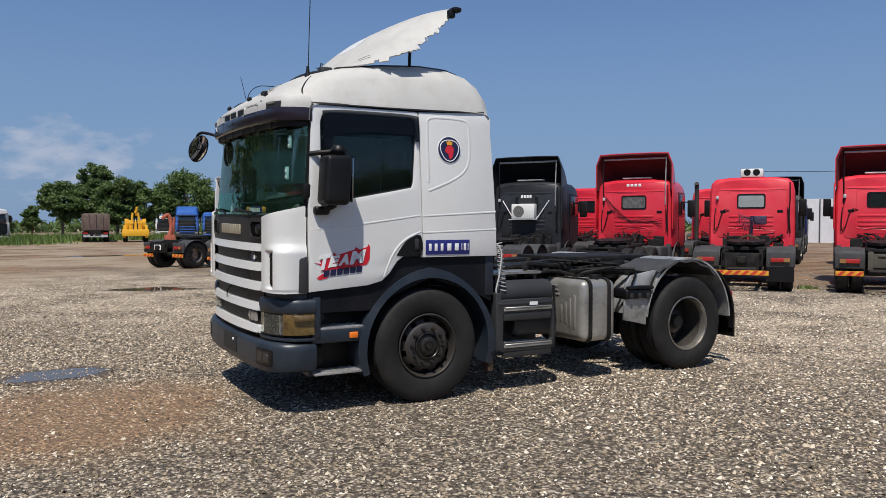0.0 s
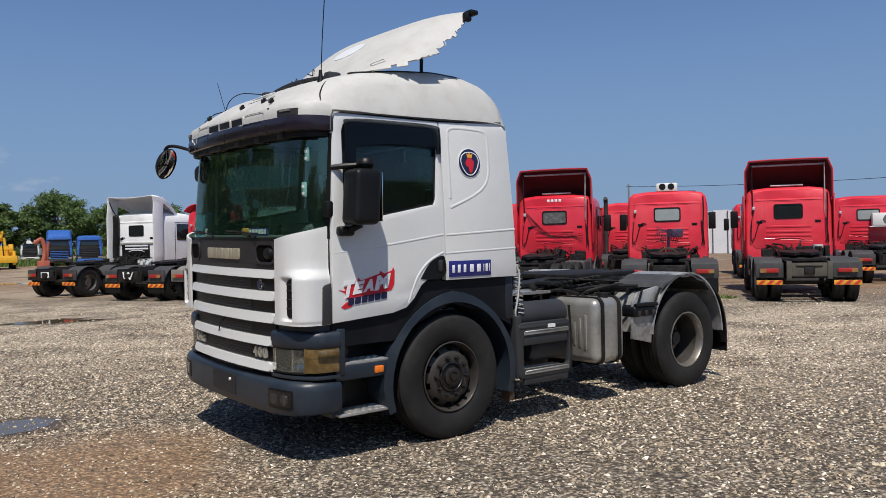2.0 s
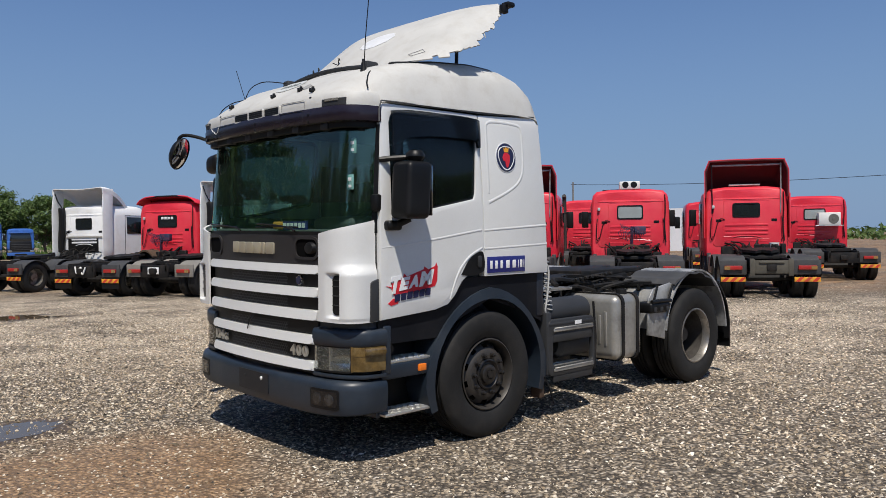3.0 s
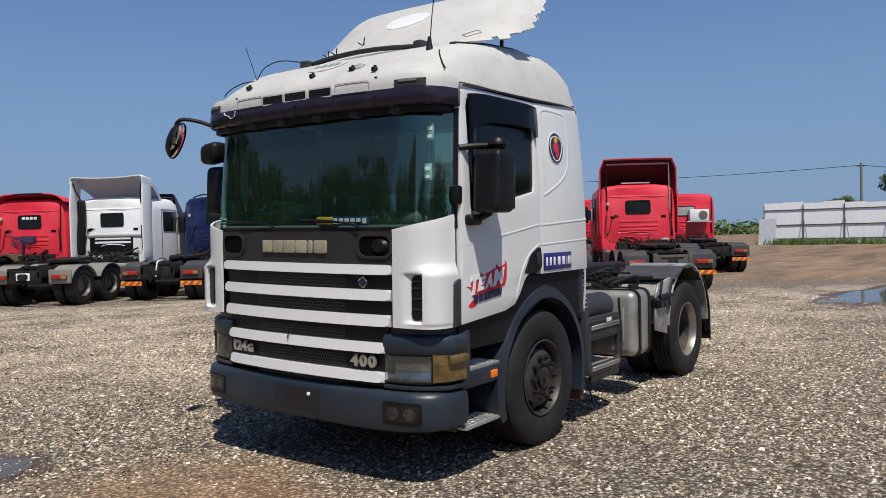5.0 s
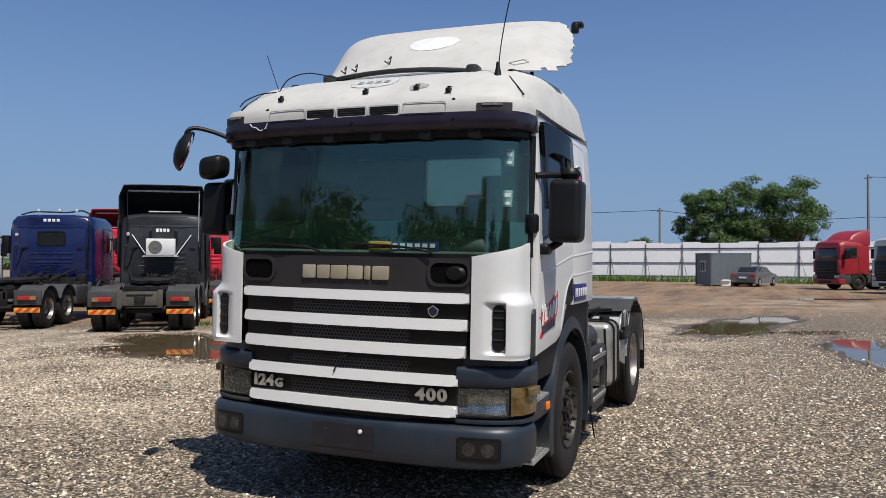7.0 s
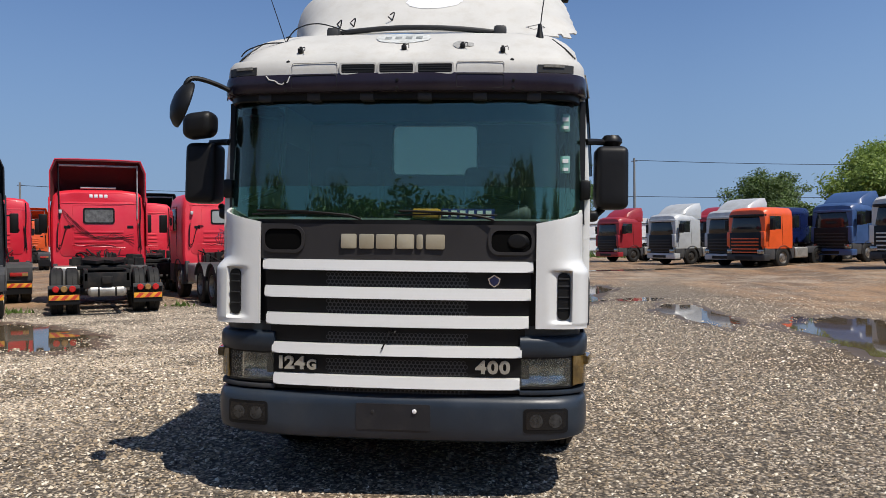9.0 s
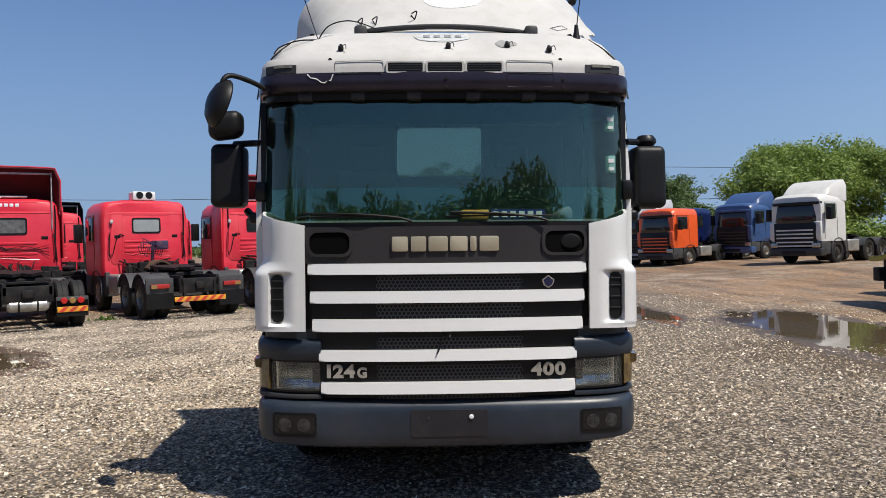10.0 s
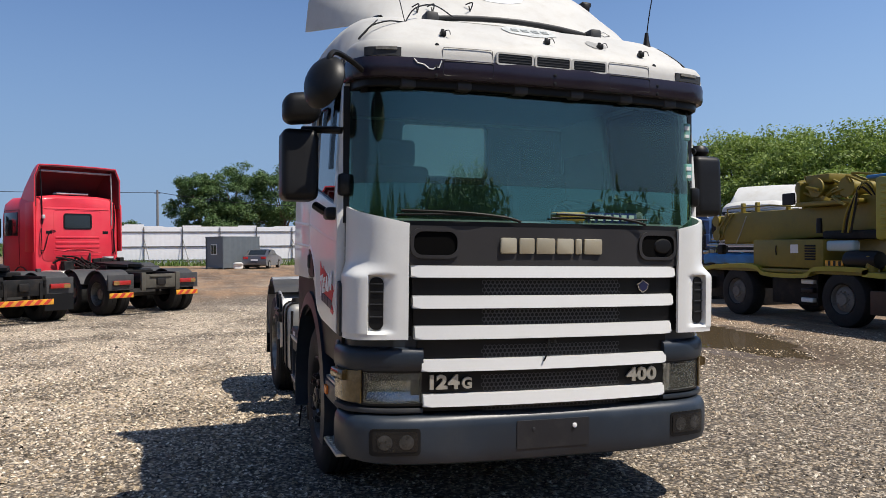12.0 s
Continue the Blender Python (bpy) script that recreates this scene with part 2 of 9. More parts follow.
FILMGLASS = glass("filmed_side_glass", (0.27, 0.35, 0.34), 1.55, 0.03, (0.05, 0.07, 0.07))
REFLECTOR = mat("lamp_reflector", (0.33, 0.35, 0.355), 0.14, metal=0.95, var=0.55, scale=11, bump=1.0, bscale=15, dirt=(0.09, 0.085, 0.075), amount=0.8, dscale=13)
PANEGLASS = glass("pane_glass", (0.74, 0.73, 0.65), 1.5, 0.05)


def stone_mat(name, gain=(1.0, 0.93, 0.82)):
    """Mixed crushed stone: greys, browns, a few white and dark pieces."""
    m = bpy.data.materials.new(name)
    m.use_nodes = True
    t = m.node_tree
    N, L = t.nodes.new, t.links.new
    b = t.nodes["Principled BSDF"]
    g = N("ShaderNodeNewGeometry")
    r = N("ShaderNodeValToRGB")
    e = r.color_ramp.elements
    e[0].position, e[0].color = 0.0, (0.035, 0.03, 0.026, 1)
    e[1].position, e[1].color = 1.0, (0.80, 0.76, 0.69, 1)
    for p, c in ((0.22, (0.13, 0.105, 0.075, 1)), (0.4, (0.31, 0.245, 0.175, 1)), (0.65, (0.43, 0.355, 0.27, 1)), (0.86, (0.62, 0.56, 0.475, 1))):
        k = e.new(p)
        k.color = c
    L(g.outputs["Random Per Island"], r.inputs["Fac"])
    n = N("ShaderNodeTexNoise")
    n.inputs["Scale"].default_value = 60
    co = N("ShaderNodeTexCoord")
    L(co.outputs["Object"], n.inputs["Vector"])
    mr = N("ShaderNodeMapRange")
    mr.inputs["To Min"].default_value, mr.inputs["To Max"].default_value = 0.7, 1.25
    L(n.outputs["Fac"], mr.inputs["Value"])
    mx = N("ShaderNodeMix")
    mx.data_type, mx.blend_type = "RGBA", "MULTIPLY"
    mx.inputs["Factor"].default_value = 1
    L(r.outputs[0], mx.inputs["A"]), L(mr.outputs[0], mx.inputs["B"])
    warm = N("ShaderNodeMix")
    warm.data_type, warm.blend_type = "RGBA", "MULTIPLY"
    warm.inputs["Factor"].default_value, warm.inputs["B"].default_value = 1.0, (*gain, 1)
    L(mx.outputs["Result"], warm.inputs["A"])
    L(warm.outputs["Result"], b.inputs["Base Color"])
    b.inputs["Roughness"].default_value = 0.8
    return m


def ground_mat():
    """Trodden earth with crushed stone in it: stone by stone near by, brown mud flats and pale gravel in broad drifts."""
    m = bpy.data.materials.new("gravel_yard")
    m.use_nodes = True
    t = m.node_tree
    N, L = t.nodes.new, t.links.new
    b = t.nodes["Principled BSDF"]
    co = N("ShaderNodeTexCoord")

    def noise_tex(s, d=4, rough=0.55):
        n = N("ShaderNodeTexNoise")
        n.inputs["Scale"].default_value, n.inputs["Detail"].default_value, n.inputs["Roughness"].default_value = s, d, rough
        L(co.outputs["Object"], n.inputs["Vector"])
        return n.outputs["Fac"]

    def step(v, a, c, lo=0.0, hi=1.0):
        r = N("ShaderNodeMapRange")
        r.interpolation_type = "SMOOTHSTEP"
        for k, x in (("From Min", a), ("From Max", c), ("To Min", lo), ("To Max", hi)):
            r.inputs[k].default_value = x
        L(v, r.inputs["Value"])
        return r.outputs[0]

    def math2(op, a, c):
        n = N("ShaderNodeMath")
        n.operation = op
        for i, v in enumerate((a, c)):
            if isinstance(v, (int, float)):
                n.inputs[i].default_value = v
            else:
                L(v, n.inputs[i])
        return n.outputs[0]

    def mixc(f, a, c, blend="MIX"):
        n = N("ShaderNodeMix")
        n.data_type, n.blend_type = "RGBA", blend
        for k, v in (("Factor", f), ("A", a), ("B", c)):
            if isinstance(v, tuple):
                n.inputs[k].default_value = (*v, 1)
            elif isinstance(v, (int, float)):
                n.inputs[k].default_value = v
            else:
                L(v, n.inputs[k])
        return n.outputs["Result"]

    v1, v2 = N("ShaderNodeTexVoronoi"), N("ShaderNodeTexVoronoi")
    v1.inputs["Scale"].default_value, v2.inputs["Scale"].default_value = 30, 62
    for v in (v1, v2):
        L(co.outputs["Object"], v.inputs["Vector"])
    stones = N("ShaderNodeValToRGB")
    e = stones.color_ramp.elements
    e[0].position, e[0].color = 0.0, (0.06, 0.05, 0.042, 1)
    e[1].position, e[1].color = 1.0, (0.52, 0.48, 0.42, 1)
    for p, c in ((0.3, (0.19, 0.15, 0.11, 1)), (0.6, (0.32, 0.26, 0.19, 1)), (0.85, (0.43, 0.36, 0.28, 1))):
        k = e.new(p)
        k.color = c
    sep = N("ShaderNodeSeparateColor")
    L(v1.outputs["Color"], sep.inputs[0])
    sep2 = N("ShaderNodeSeparateColor")
    L(v2.outputs["Color"], sep2.inputs[0])
    L(math2("ADD", math2("MULTIPLY", sep.outputs[0], 0.82), math2("MULTIPLY", sep2.outputs[1], 0.18)), stones.inputs["Fac"])
    # shade between the stones, painted: colour falls off from each cell's middle
    gap_shade = N("ShaderNodeMapRange")
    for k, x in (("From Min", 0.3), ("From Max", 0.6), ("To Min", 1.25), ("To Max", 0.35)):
        gap_shade.inputs[k].default_value = x
    L(v1.outputs["Distance"], gap_shade.inputs["Value"])
    bed = mixc(1.0, stones.outputs[0], gap_shade.outputs[0], "MULTIPLY")
    pale = mixc(0.18, mixc(1.0, bed, (2.25, 2.2, 2.1), "MULTIPLY"), (0.60, 0.55, 0.47))
    xyz = N("ShaderNodeSeparateXYZ")
    L(co.outputs["Object"], xyz.inputs[0])
    X, Y = xyz.outputs[0], xyz.outputs[1]
    broad = noise_tex(0.12, 5, 0.6)
    mid = noise_tex(0.7, 5, 0.6)
    # pale fresh stone lies along the parked row, mud flats in the open yard beyond it
    along = math2("ADD", math2("MULTIPLY", X, 0.79), math2("MULTIPLY", Y, 0.61))
    drift = math2("ADD", along, math2("MULTIPLY", math2("SUBTRACT", broad, 0.5), 12.0))
    fresh = math2("MULTIPLY", step(drift, 1.2, 4.8), step(drift, 15.5, 13.0))
    fresh = math2("MULTIPLY", fresh, step(math2("ADD", Y, math2("MULTIPLY", mid, 2.0)), -2.6, 1.2))
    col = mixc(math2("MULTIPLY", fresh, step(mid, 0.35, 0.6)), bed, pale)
    fine = noise_tex(7.0, 6, 0.7)
    far_noise = noise_tex(0.05, 6, 0.65)
    stretch = N("ShaderNodeMapping")
    stretch.inputs["Rotation"].default_value[2] = radians(35)
    stretch.inputs["Scale"].default_value = (0.10, 0.9, 1)
    L(co.outputs["Object"], stretch.inputs["Vector"])
    tracks = N("ShaderNodeTexNoise")
    tracks.inputs["Scale"].default_value, tracks.inputs["Detail"].default_value, tracks.inputs["Roughness"].default_value = 1.0, 7, 0.65
    L(stretch.outputs[0], tracks.inputs["Vector"])
    mud = mixc(step(tracks.outputs["Fac"], 0.36, 0.62), (0.125, 0.072, 0.036), (0.33, 0.20, 0.105))
    mud = mixc(math2("MULTIPLY", step(far_noise, 0.5, 0.66), step(mid, 0.42, 0.62)), mud, (0.40, 0.32, 0.235))
    mud = mixc(step(fine, 0.35, 0.68), mixc(1.0, mud, (0.68, 0.67, 0.66), "MULTIPLY"), mixc(1.0, mud, (1.25, 1.25, 1.25), "MULTIPLY"))
    grit = noise_tex(24.0, 5, 0.75)
    mud = mixc(step(grit, 0.38, 0.64), mixc(1.0, mud, (0.74, 0.74, 0.75), "MULTIPLY"), mixc(1.0, mud, (1.16, 1.17, 1.18), "MULTIPLY"))
    mud = mixc(math2("MULTIPLY", step(noise_tex(0.45, 5, 0.65), 0.5, 0.6), 0.55), mud, mixc(1.0, bed, (1.25, 1.22, 1.18), "MULTIPLY"))
    mud = mixc(math2("MULTIPLY", step(noise_tex(0.3, 4, 0.6), 0.58, 0.66), 0.6), mud, (0.095, 0.062, 0.036))
    mud = mixc(math2("MULTIPLY", step(sep.outputs[1], 0.8, 0.86), 0.4), mud, stones.outputs[0])
    away = math2("MAXIMUM", step(drift, 15.0, 20.0), step(math2("SUBTRACT", math2("ADD", Y, math2("MULTIPLY", broad, -14.0)), X), 9.0, 22.0))
    side = step(math2("ADD", Y, math2("MULTIPLY", broad, -7.0)), -8.5, -12.0)
    away = math2("MAXIMUM", away, math2("MULTIPLY", side, step(X, 3.0, 9.0)))
    col = mixc(math2("MULTIPLY", away, step(mid, 0.25, 0.5)), col, mud)
    sandy = step(math2("ADD", math2("SUBTRACT", Y, X), math2("MULTIPLY", broad, 10.0)), 12.0, 30.0)
    col = mixc(math2("MULTIPLY", math2("MULTIPLY", sandy, 0.85), step(noise_tex(0.22, 6, 0.65), 0.42, 0.58)), col, mixc(step(grit, 0.36, 0.64), (0.25, 0.195, 0.13), (0.43, 0.35, 0.25)))
    # a rusty mud stain before the truck's offside
    near = N("ShaderNodeVectorMath")
    near.operation = "DISTANCE"
    near.inputs[1].default_value = (-1.5, -0.1, 0)
    L(co.outputs["Object"], near.inputs[0])
    blot = step(math2("ADD", near.outputs["Value"], math2("MULTIPLY", math2("SUBTRACT", mid, 0.5), 2.2)), 1.9, 0.9)
    col = mixc(math2("MULTIPLY", blot, 0.8), col, mixc(0.5, mixc(1.0, bed, (1.35, 0.92, 0.54), "MULTIPLY"), (0.33, 0.21, 0.115)))
    wash = N("ShaderNodeVectorMath")
    wash.operation = "DISTANCE"
    wash.inputs[1].default_value = (5.4, -6.1, 0)
    L(co.outputs["Object"], wash.inputs[0])
    soak = step(math2("ADD", wash.outputs["Value"], math2("MULTIPLY", math2("SUBTRACT", mid, 0.5), 3.5)), 2.4, 1.6)
    col = mixc(math2("MULTIPLY", soak, 0.75), col, (0.085, 0.058, 0.034))
    fleck = step(noise_tex(2.2, 6, 0.7), 0.62, 0.75)
    col = mixc(math2("MULTIPLY", fleck, 0.35), col, (0.3, 0.16, 0.09))
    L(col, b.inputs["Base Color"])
    wet = math2("MAXIMUM", math2("MULTIPLY", away, 0.12), math2("MULTIPLY", blot, 0.3))
    L(math2("SUBTRACT", 0.9, wet), b.inputs["Roughness"])
    bp = N("ShaderNodeBump")
    bp.inputs["Strength"].default_value, bp.inputs["Distance"].default_value = 0.9, 0.025
    h = math2("ADD", math2("MULTIPLY", v1.outputs["Distance"], -1.0), math2("MULTIPLY", v2.outputs["Distance"], -0.5))
    L(math2("MULTIPLY", h, math2("SUBTRACT", 1.0, math2("MULTIPLY", away, 0.8))), bp.inputs["Height"])
    L(bp.outputs[0], b.inputs["Normal"])
    return m


def water_mat():
    m = bpy.data.materials.new("muddy_water")
    m.use_nodes = True
    b = m.node_tree.nodes["Principled BSDF"]
    b.inputs["Base Color"].default_value, b.inputs["Roughness"].default_value = (0.10, 0.075, 0.045, 1), 0.03
    b.inputs["IOR"].default_value = 1.33
    b.inputs["Specular IOR Level"].default_value = 0.6
    n, bp = m.node_tree.nodes.new("ShaderNodeTexNoise"), m.node_tree.nodes.new("ShaderNodeBump")
    n.inputs["Scale"].default_value = 6
    bp.inputs["Strength"].default_value, bp.inputs["Distance"].default_value = 0.04, 0.01
    m.node_tree.links.new(n.outputs["Fac"], bp.inputs["Height"])
    m.node_tree.links.new(bp.outputs[0], b.inputs["Normal"])
    return m


def leaf_mat(name, dark, light, thin=0.25):
    m = bpy.data.materials.new(name)
    m.use_nodes = True
    t = m.node_tree
    N, L = t.nodes.new, t.links.new
    b = t.nodes["Principled BSDF"]
    g, r = N("ShaderNodeNewGeometry"), N("ShaderNodeMix")
    r.data_type = "RGBA"
    r.inputs["A"].default_value, r.inputs["B"].default_value = (*dark, 1), (*light, 1)
    L(g.outputs["Random Per Island"], r.inputs["Factor"])
    L(r.outputs["Result"], b.inputs["Base Color"])
    b.inputs["Roughness"].default_value = 0.55
    tr, mx = N("ShaderNodeBsdfTranslucent"), N("ShaderNodeMixShader")
    L(r.outputs["Result"], tr.inputs[0])
    mx.inputs[0].default_value = thin
    L(b.outputs[0], mx.inputs[1]), L(tr.outputs[0], mx.inputs[2])
    L(mx.outputs[0], t.nodes["Material Output"].inputs["Surface"])
    return m


LEAF_DARK = leaf_mat("broadleaf_foliage", (0.045, 0.085, 0.022), (0.135, 0.205, 0.05))
LEAF_LIGHT = leaf_mat("willow_foliage", (0.12, 0.19, 0.035), (0.30, 0.39, 0.09), 0.4)
GRASS = leaf_mat("grass_blades", (0.075, 0.14, 0.025), (0.17, 0.25, 0.06))

# ---------------------------------------------------------------- mesh tools


def part(name, bm, material, parent=None, label="", m=None, smooth=38):
    """Link a bmesh as one mesh object, under a thing or part."""
    me = bpy.data.meshes.new(name)
    bmesh.ops.recalc_face_normals(bm, faces=bm.faces)
    bm.to_mesh(me)
    bm.free()
    return linked(name, me, material, parent, label, m, smooth)


def linked(name, me, material, parent=None, label="", m=None, smooth=38):
    if material and not me.materials:
        me.materials.append(material)
    if smooth and len(me.polygons):
        me.polygons.foreach_set("use_smooth", [True] * len(me.polygons))
        me.set_sharp_from_angle(angle=radians(smooth))
    ob = new(name, me)
    if parent:
        ob.parent = parent
    if m is not None:
        ob.matrix_local = m
    if label:
        tagged(ob, label)
    return ob


def thing(name, label, category, m=None, group="", kind=""):
    ob = new(name)
    ob.empty_display_size = 0.2
    if m is not None:
        ob.matrix_basis = m
    return tagged(ob, label, category, group, kind)


def box(bm, a, b, bev=0.0, seg=2):
    a, b = Vector(a), Vector(b)
    c, s = (a + b) / 2, b - a
    r = bmesh.ops.create_cube(bm, size=1, matrix=Matrix.Translation(c) @ Matrix.Diagonal((abs(s.x), abs(s.y), abs(s.z), 1)))
    if bev:
        es = {e for v in r["verts"] for e in v.link_edges}
        bmesh.ops.bevel(bm, geom=list(es), offset=bev, segments=seg, affect="EDGES", profile=0.5)
    return bm


def B(*boxes, bev=0.0, seg=2):
    bm = bmesh.new()
    for a, b in boxes:
        box(bm, a, b, bev, seg)
    return bm


def rings(bm, rows, closed=True, cap=True):
    """Skin a run of rings of equal length."""
    vs = [[bm.verts.new(p) for p in row] for row in rows]
    n = len(rows[0])
    for a, b in zip(vs, vs[1:]):
        for i in range(n if closed else n - 1):
            j = (i + 1) % n
            bm.faces.new((a[i], a[j], b[j], b[i]))
    if cap and closed:
        bm.faces.new(vs[0][::-1]), bm.faces.new(vs[-1])
    return bm


def shell(bm, thick):
    """Give an open surface a thickness, inwards."""
    bmesh.ops.recalc_face_normals(bm, faces=bm.faces)
    bm.normal_update()
    old = bm.faces[:]
    c = sum((v.co for v in bm.verts), Vector()) / len(bm.verts)
    s = 1 if sum((f.calc_center_median() - c).dot(f.normal) * f.calc_area() for f in old) > 0 else -1
    twin = {v: bm.verts.new(v.co - s * thick * v.normal) for v in bm.verts[:]}
    rim = [e for e in bm.edges if e.is_boundary]
    for f in old:
        bm.faces.new([twin[v] for v in reversed(f.verts)])
    for e in rim:
        a, b = e.verts
        bm.faces.new((a, b, twin[b], twin[a]))
    return bm


def tube(bm, pts, r, seg=8):
    pts = [Vector(p) for p in pts]
    rows = []
    side = None
    for i, p in enumerate(pts):
        d = (pts[min(i + 1, len(pts) - 1)] - pts[max(i - 1, 0)]).normalized()
        if side is None:
            side = d.orthogonal().normalized()
        side = (side - d * side.dot(d)).normalized()
        up = d.cross(side)
        rad = r[i] if isinstance(r, (list, tuple)) else r
        rows.append([p + rad * (math.cos(2 * math.pi * k / seg) * side + math.sin(2 * math.pi * k / seg) * up) for k in range(seg)])
    return rings(bm, rows)


def T(*paths, r=0.02, seg=8):
    bm = bmesh.new()
    for p in paths:
        tube(bm, p, r, seg)
    return bm


def lathe(bm, prof, c, axis="y", seg=32):
    """Turn a profile of (radius, height) round an axis through c."""
    c = Vector(c)
    rows = []
    for k in range(seg):
        a = 2 * math.pi * k / seg
        ca, sa = math.cos(a), math.sin(a)
        rows.append([c + Vector({"y": (r * ca, h, r * sa), "x": (h, r * ca, r * sa), "z": (r * ca, r * sa, h)}[axis]) for r, h in prof])
    rows.append(rows[0])
    vs = [[bm.verts.new(p) for p in row] for row in rows[:-1]]
    vs.append(vs[0])
    for a, b in zip(vs, vs[1:]):
        for i in range(len(prof) - 1):
            bm.faces.new((a[i], a[i + 1], b[i + 1], b[i]))
    bmesh.ops.remove_doubles(bm, verts=bm.verts, dist=1e-5)
    return bm


def Lathe(prof, c, axis="y", seg=32):
    return lathe(bmesh.new(), prof, c, axis, seg)


def plate(loops, plane, a, b, bm=None, bev=0.0):
    """A plate of outline loops (the first outside, the rest holes) in plane 'xz', 'yz' or 'xy', from a to b along the third axis."""
    bm = bm or bmesh.new()
    put = {"xz": lambda u, v, w: (u, w, v), "yz": lambda u, v, w: (w, u, v), "xy": lambda u, v, w: (u, v, w)}[plane]
    tmp = bmesh.new()
    for loop in loops:
        vs = [tmp.verts.new(put(u, v, a)) for u, v in loop]
        for i in range(len(vs)):
            tmp.edges.new((vs[i], vs[(i + 1) % len(vs)]))
    bmesh.ops.triangle_fill(tmp, edges=tmp.edges[:], use_beauty=True, use_dissolve=False)
    bmesh.ops.dissolve_limit(tmp, angle_limit=0.01, verts=tmp.verts[:], edges=tmp.edges[:]) if len(loops) == 1 else None
    r = bmesh.ops.extrude_face_region(tmp, geom=tmp.faces[:])
    shift = Vector(put(0, 0, b)) - Vector(put(0, 0, a))
    bmesh.ops.translate(tmp, vec=shift, verts=[v for v in r["geom"] if isinstance(v, bmesh.types.BMVert)])
    bmesh.ops.recalc_face_normals(tmp, faces=tmp.faces[:])
    if bev:
        es = [e for e in tmp.edges if len(e.link_faces) == 2 and e.calc_face_angle(0) > 0.9 and abs((e.verts[1].co - e.verts[0].co).normalized().dot(shift.normalized())) < 0.5]
        bmesh.ops.bevel(tmp, geom=es, offset=bev, segments=2, affect="EDGES", profile=0.5)
    me = bpy.data.meshes.new("t")
    tmp.to_mesh(me)
    tmp.free()
    bm.from_mesh(me)
    bpy.data.meshes.remove(me)
    return bm


def rrect(u0, u1, v0, v1, r, seg=4):
    """A rounded rectangle's outline."""
    pts = []
    for cu, cv, s in ((u1 - r, v1 - r, 0), (u0 + r, v1 - r, 90), (u0 + r, v0 + r, 180), (u1 - r, v0 + r, 270)):
        for k in range(seg + 1):
            a = radians(s + 90 * k / seg)
            pts.append((cu + r * math.cos(a), cv + r * math.sin(a)))
    return pts


def smooth_line(pts, n=8):
    """Points along a smooth curve through pts."""
    P = [Vector(p) for p in pts]
    out = []
    for i in range(len(P) - 1):
        p0, p1, p2, p3 = P[max(i - 1, 0)], P[i], P[i + 1], P[min(i + 2, len(P) - 1)]
        for k in range(n):
            t = k / n
            out.append(0.5 * ((2 * p1) + (p2 - p0) * t + (2 * p0 - 5 * p1 + 4 * p2 - p3) * t * t + (3 * p1 - p0 - 3 * p2 + p3) * t ** 3))
    return out + [P[-1]]


def bend(bm, f):
    for v in bm.verts:
        v.co = f(v.co.copy())
    return bm


def flip_y(bm):
    for v in bm.verts:
        v.co.y = -v.co.y
    bmesh.ops.reverse_faces(bm, faces=bm.faces[:])
    return bm


def cut(bm, step_x=0.0, step_y=0.0, step_z=0.0):
    """Slice a mesh so that it can be bent."""
    for axis, st in ((0, step_x), (1, step_y), (2, step_z)):
        if st:
            lo, hi = min(v.co[axis] for v in bm.verts), max(v.co[axis] for v in bm.verts)
            k = lo + st
            while k < hi - 1e-4:
                n = Vector((0, 0, 0))
                n[axis] = 1
                bmesh.ops.bisect_plane(bm, geom=bm.verts[:] + bm.edges[:] + bm.faces[:], plane_co=n * k, plane_no=n)
                k += st
    return bm


def letters(text, size, depth, bold=0.04):
    """A word of raised letters in the built-in font, standing in the y-z plane and read from -x."""
    cu = bpy.data.curves.new("letters", "FONT")
    cu.body, cu.size, cu.extrude, cu.align_x, cu.offset = text, size, depth, "CENTER", size * bold
    ob = bpy.data.objects.new("letters", cu)
    scene.collection.objects.link(ob)
    bpy.context.view_layer.update()
    me = bpy.data.meshes.new_from_object(ob.evaluated_get(bpy.context.evaluated_depsgraph_get()))
    bpy.data.objects.remove(ob)
    bm = bmesh.new()
    bm.from_mesh(me)
    bpy.data.meshes.remove(me)
    return bend(bm, lambda p: Vector((-p.z, -p.x, p.y)))

# ---------------------------------------------------------------- ground and water


def rise(x, y):
    """The yard climbs a little towards the row of tractors that faces the open ground."""
    s = min(1.0, max(0.0, (-y - 10.0) / 8.0)) * min(1.0, max(0.0, (x - 16.0) / 10.0))
    return 0.3 * s * s * (3 - 2 * s)


def build_ground():
    def steps(lo, hi):
        inner = [lo + i * 2.0 for i in range(int((hi - lo) / 2) + 1)]
        return [-2500, -900, -350, -160, -90] + inner + [150, 350, 900, 2500]
    xs, ys = steps(-60, 100), steps(-60, 100)
    verts = [(x, y, rise(x, y)) for x in xs for y in ys]
    n = len(ys)
    faces = [(i * n + j, (i + 1) * n + j, (i + 1) * n + j + 1, i * n + j + 1) for i in range(len(xs) - 1) for j in range(n - 1)]
    me = bpy.data.meshes.new("ground")
    me.from_pydata(verts, [], faces)
    ob = linked("ground", me, ground_mat())
    return tagged(ob, "gravel and mud lorry yard with scattered puddles", "ground", kind="structure")


build_ground()
WATER = water_mat()


POOLS = []


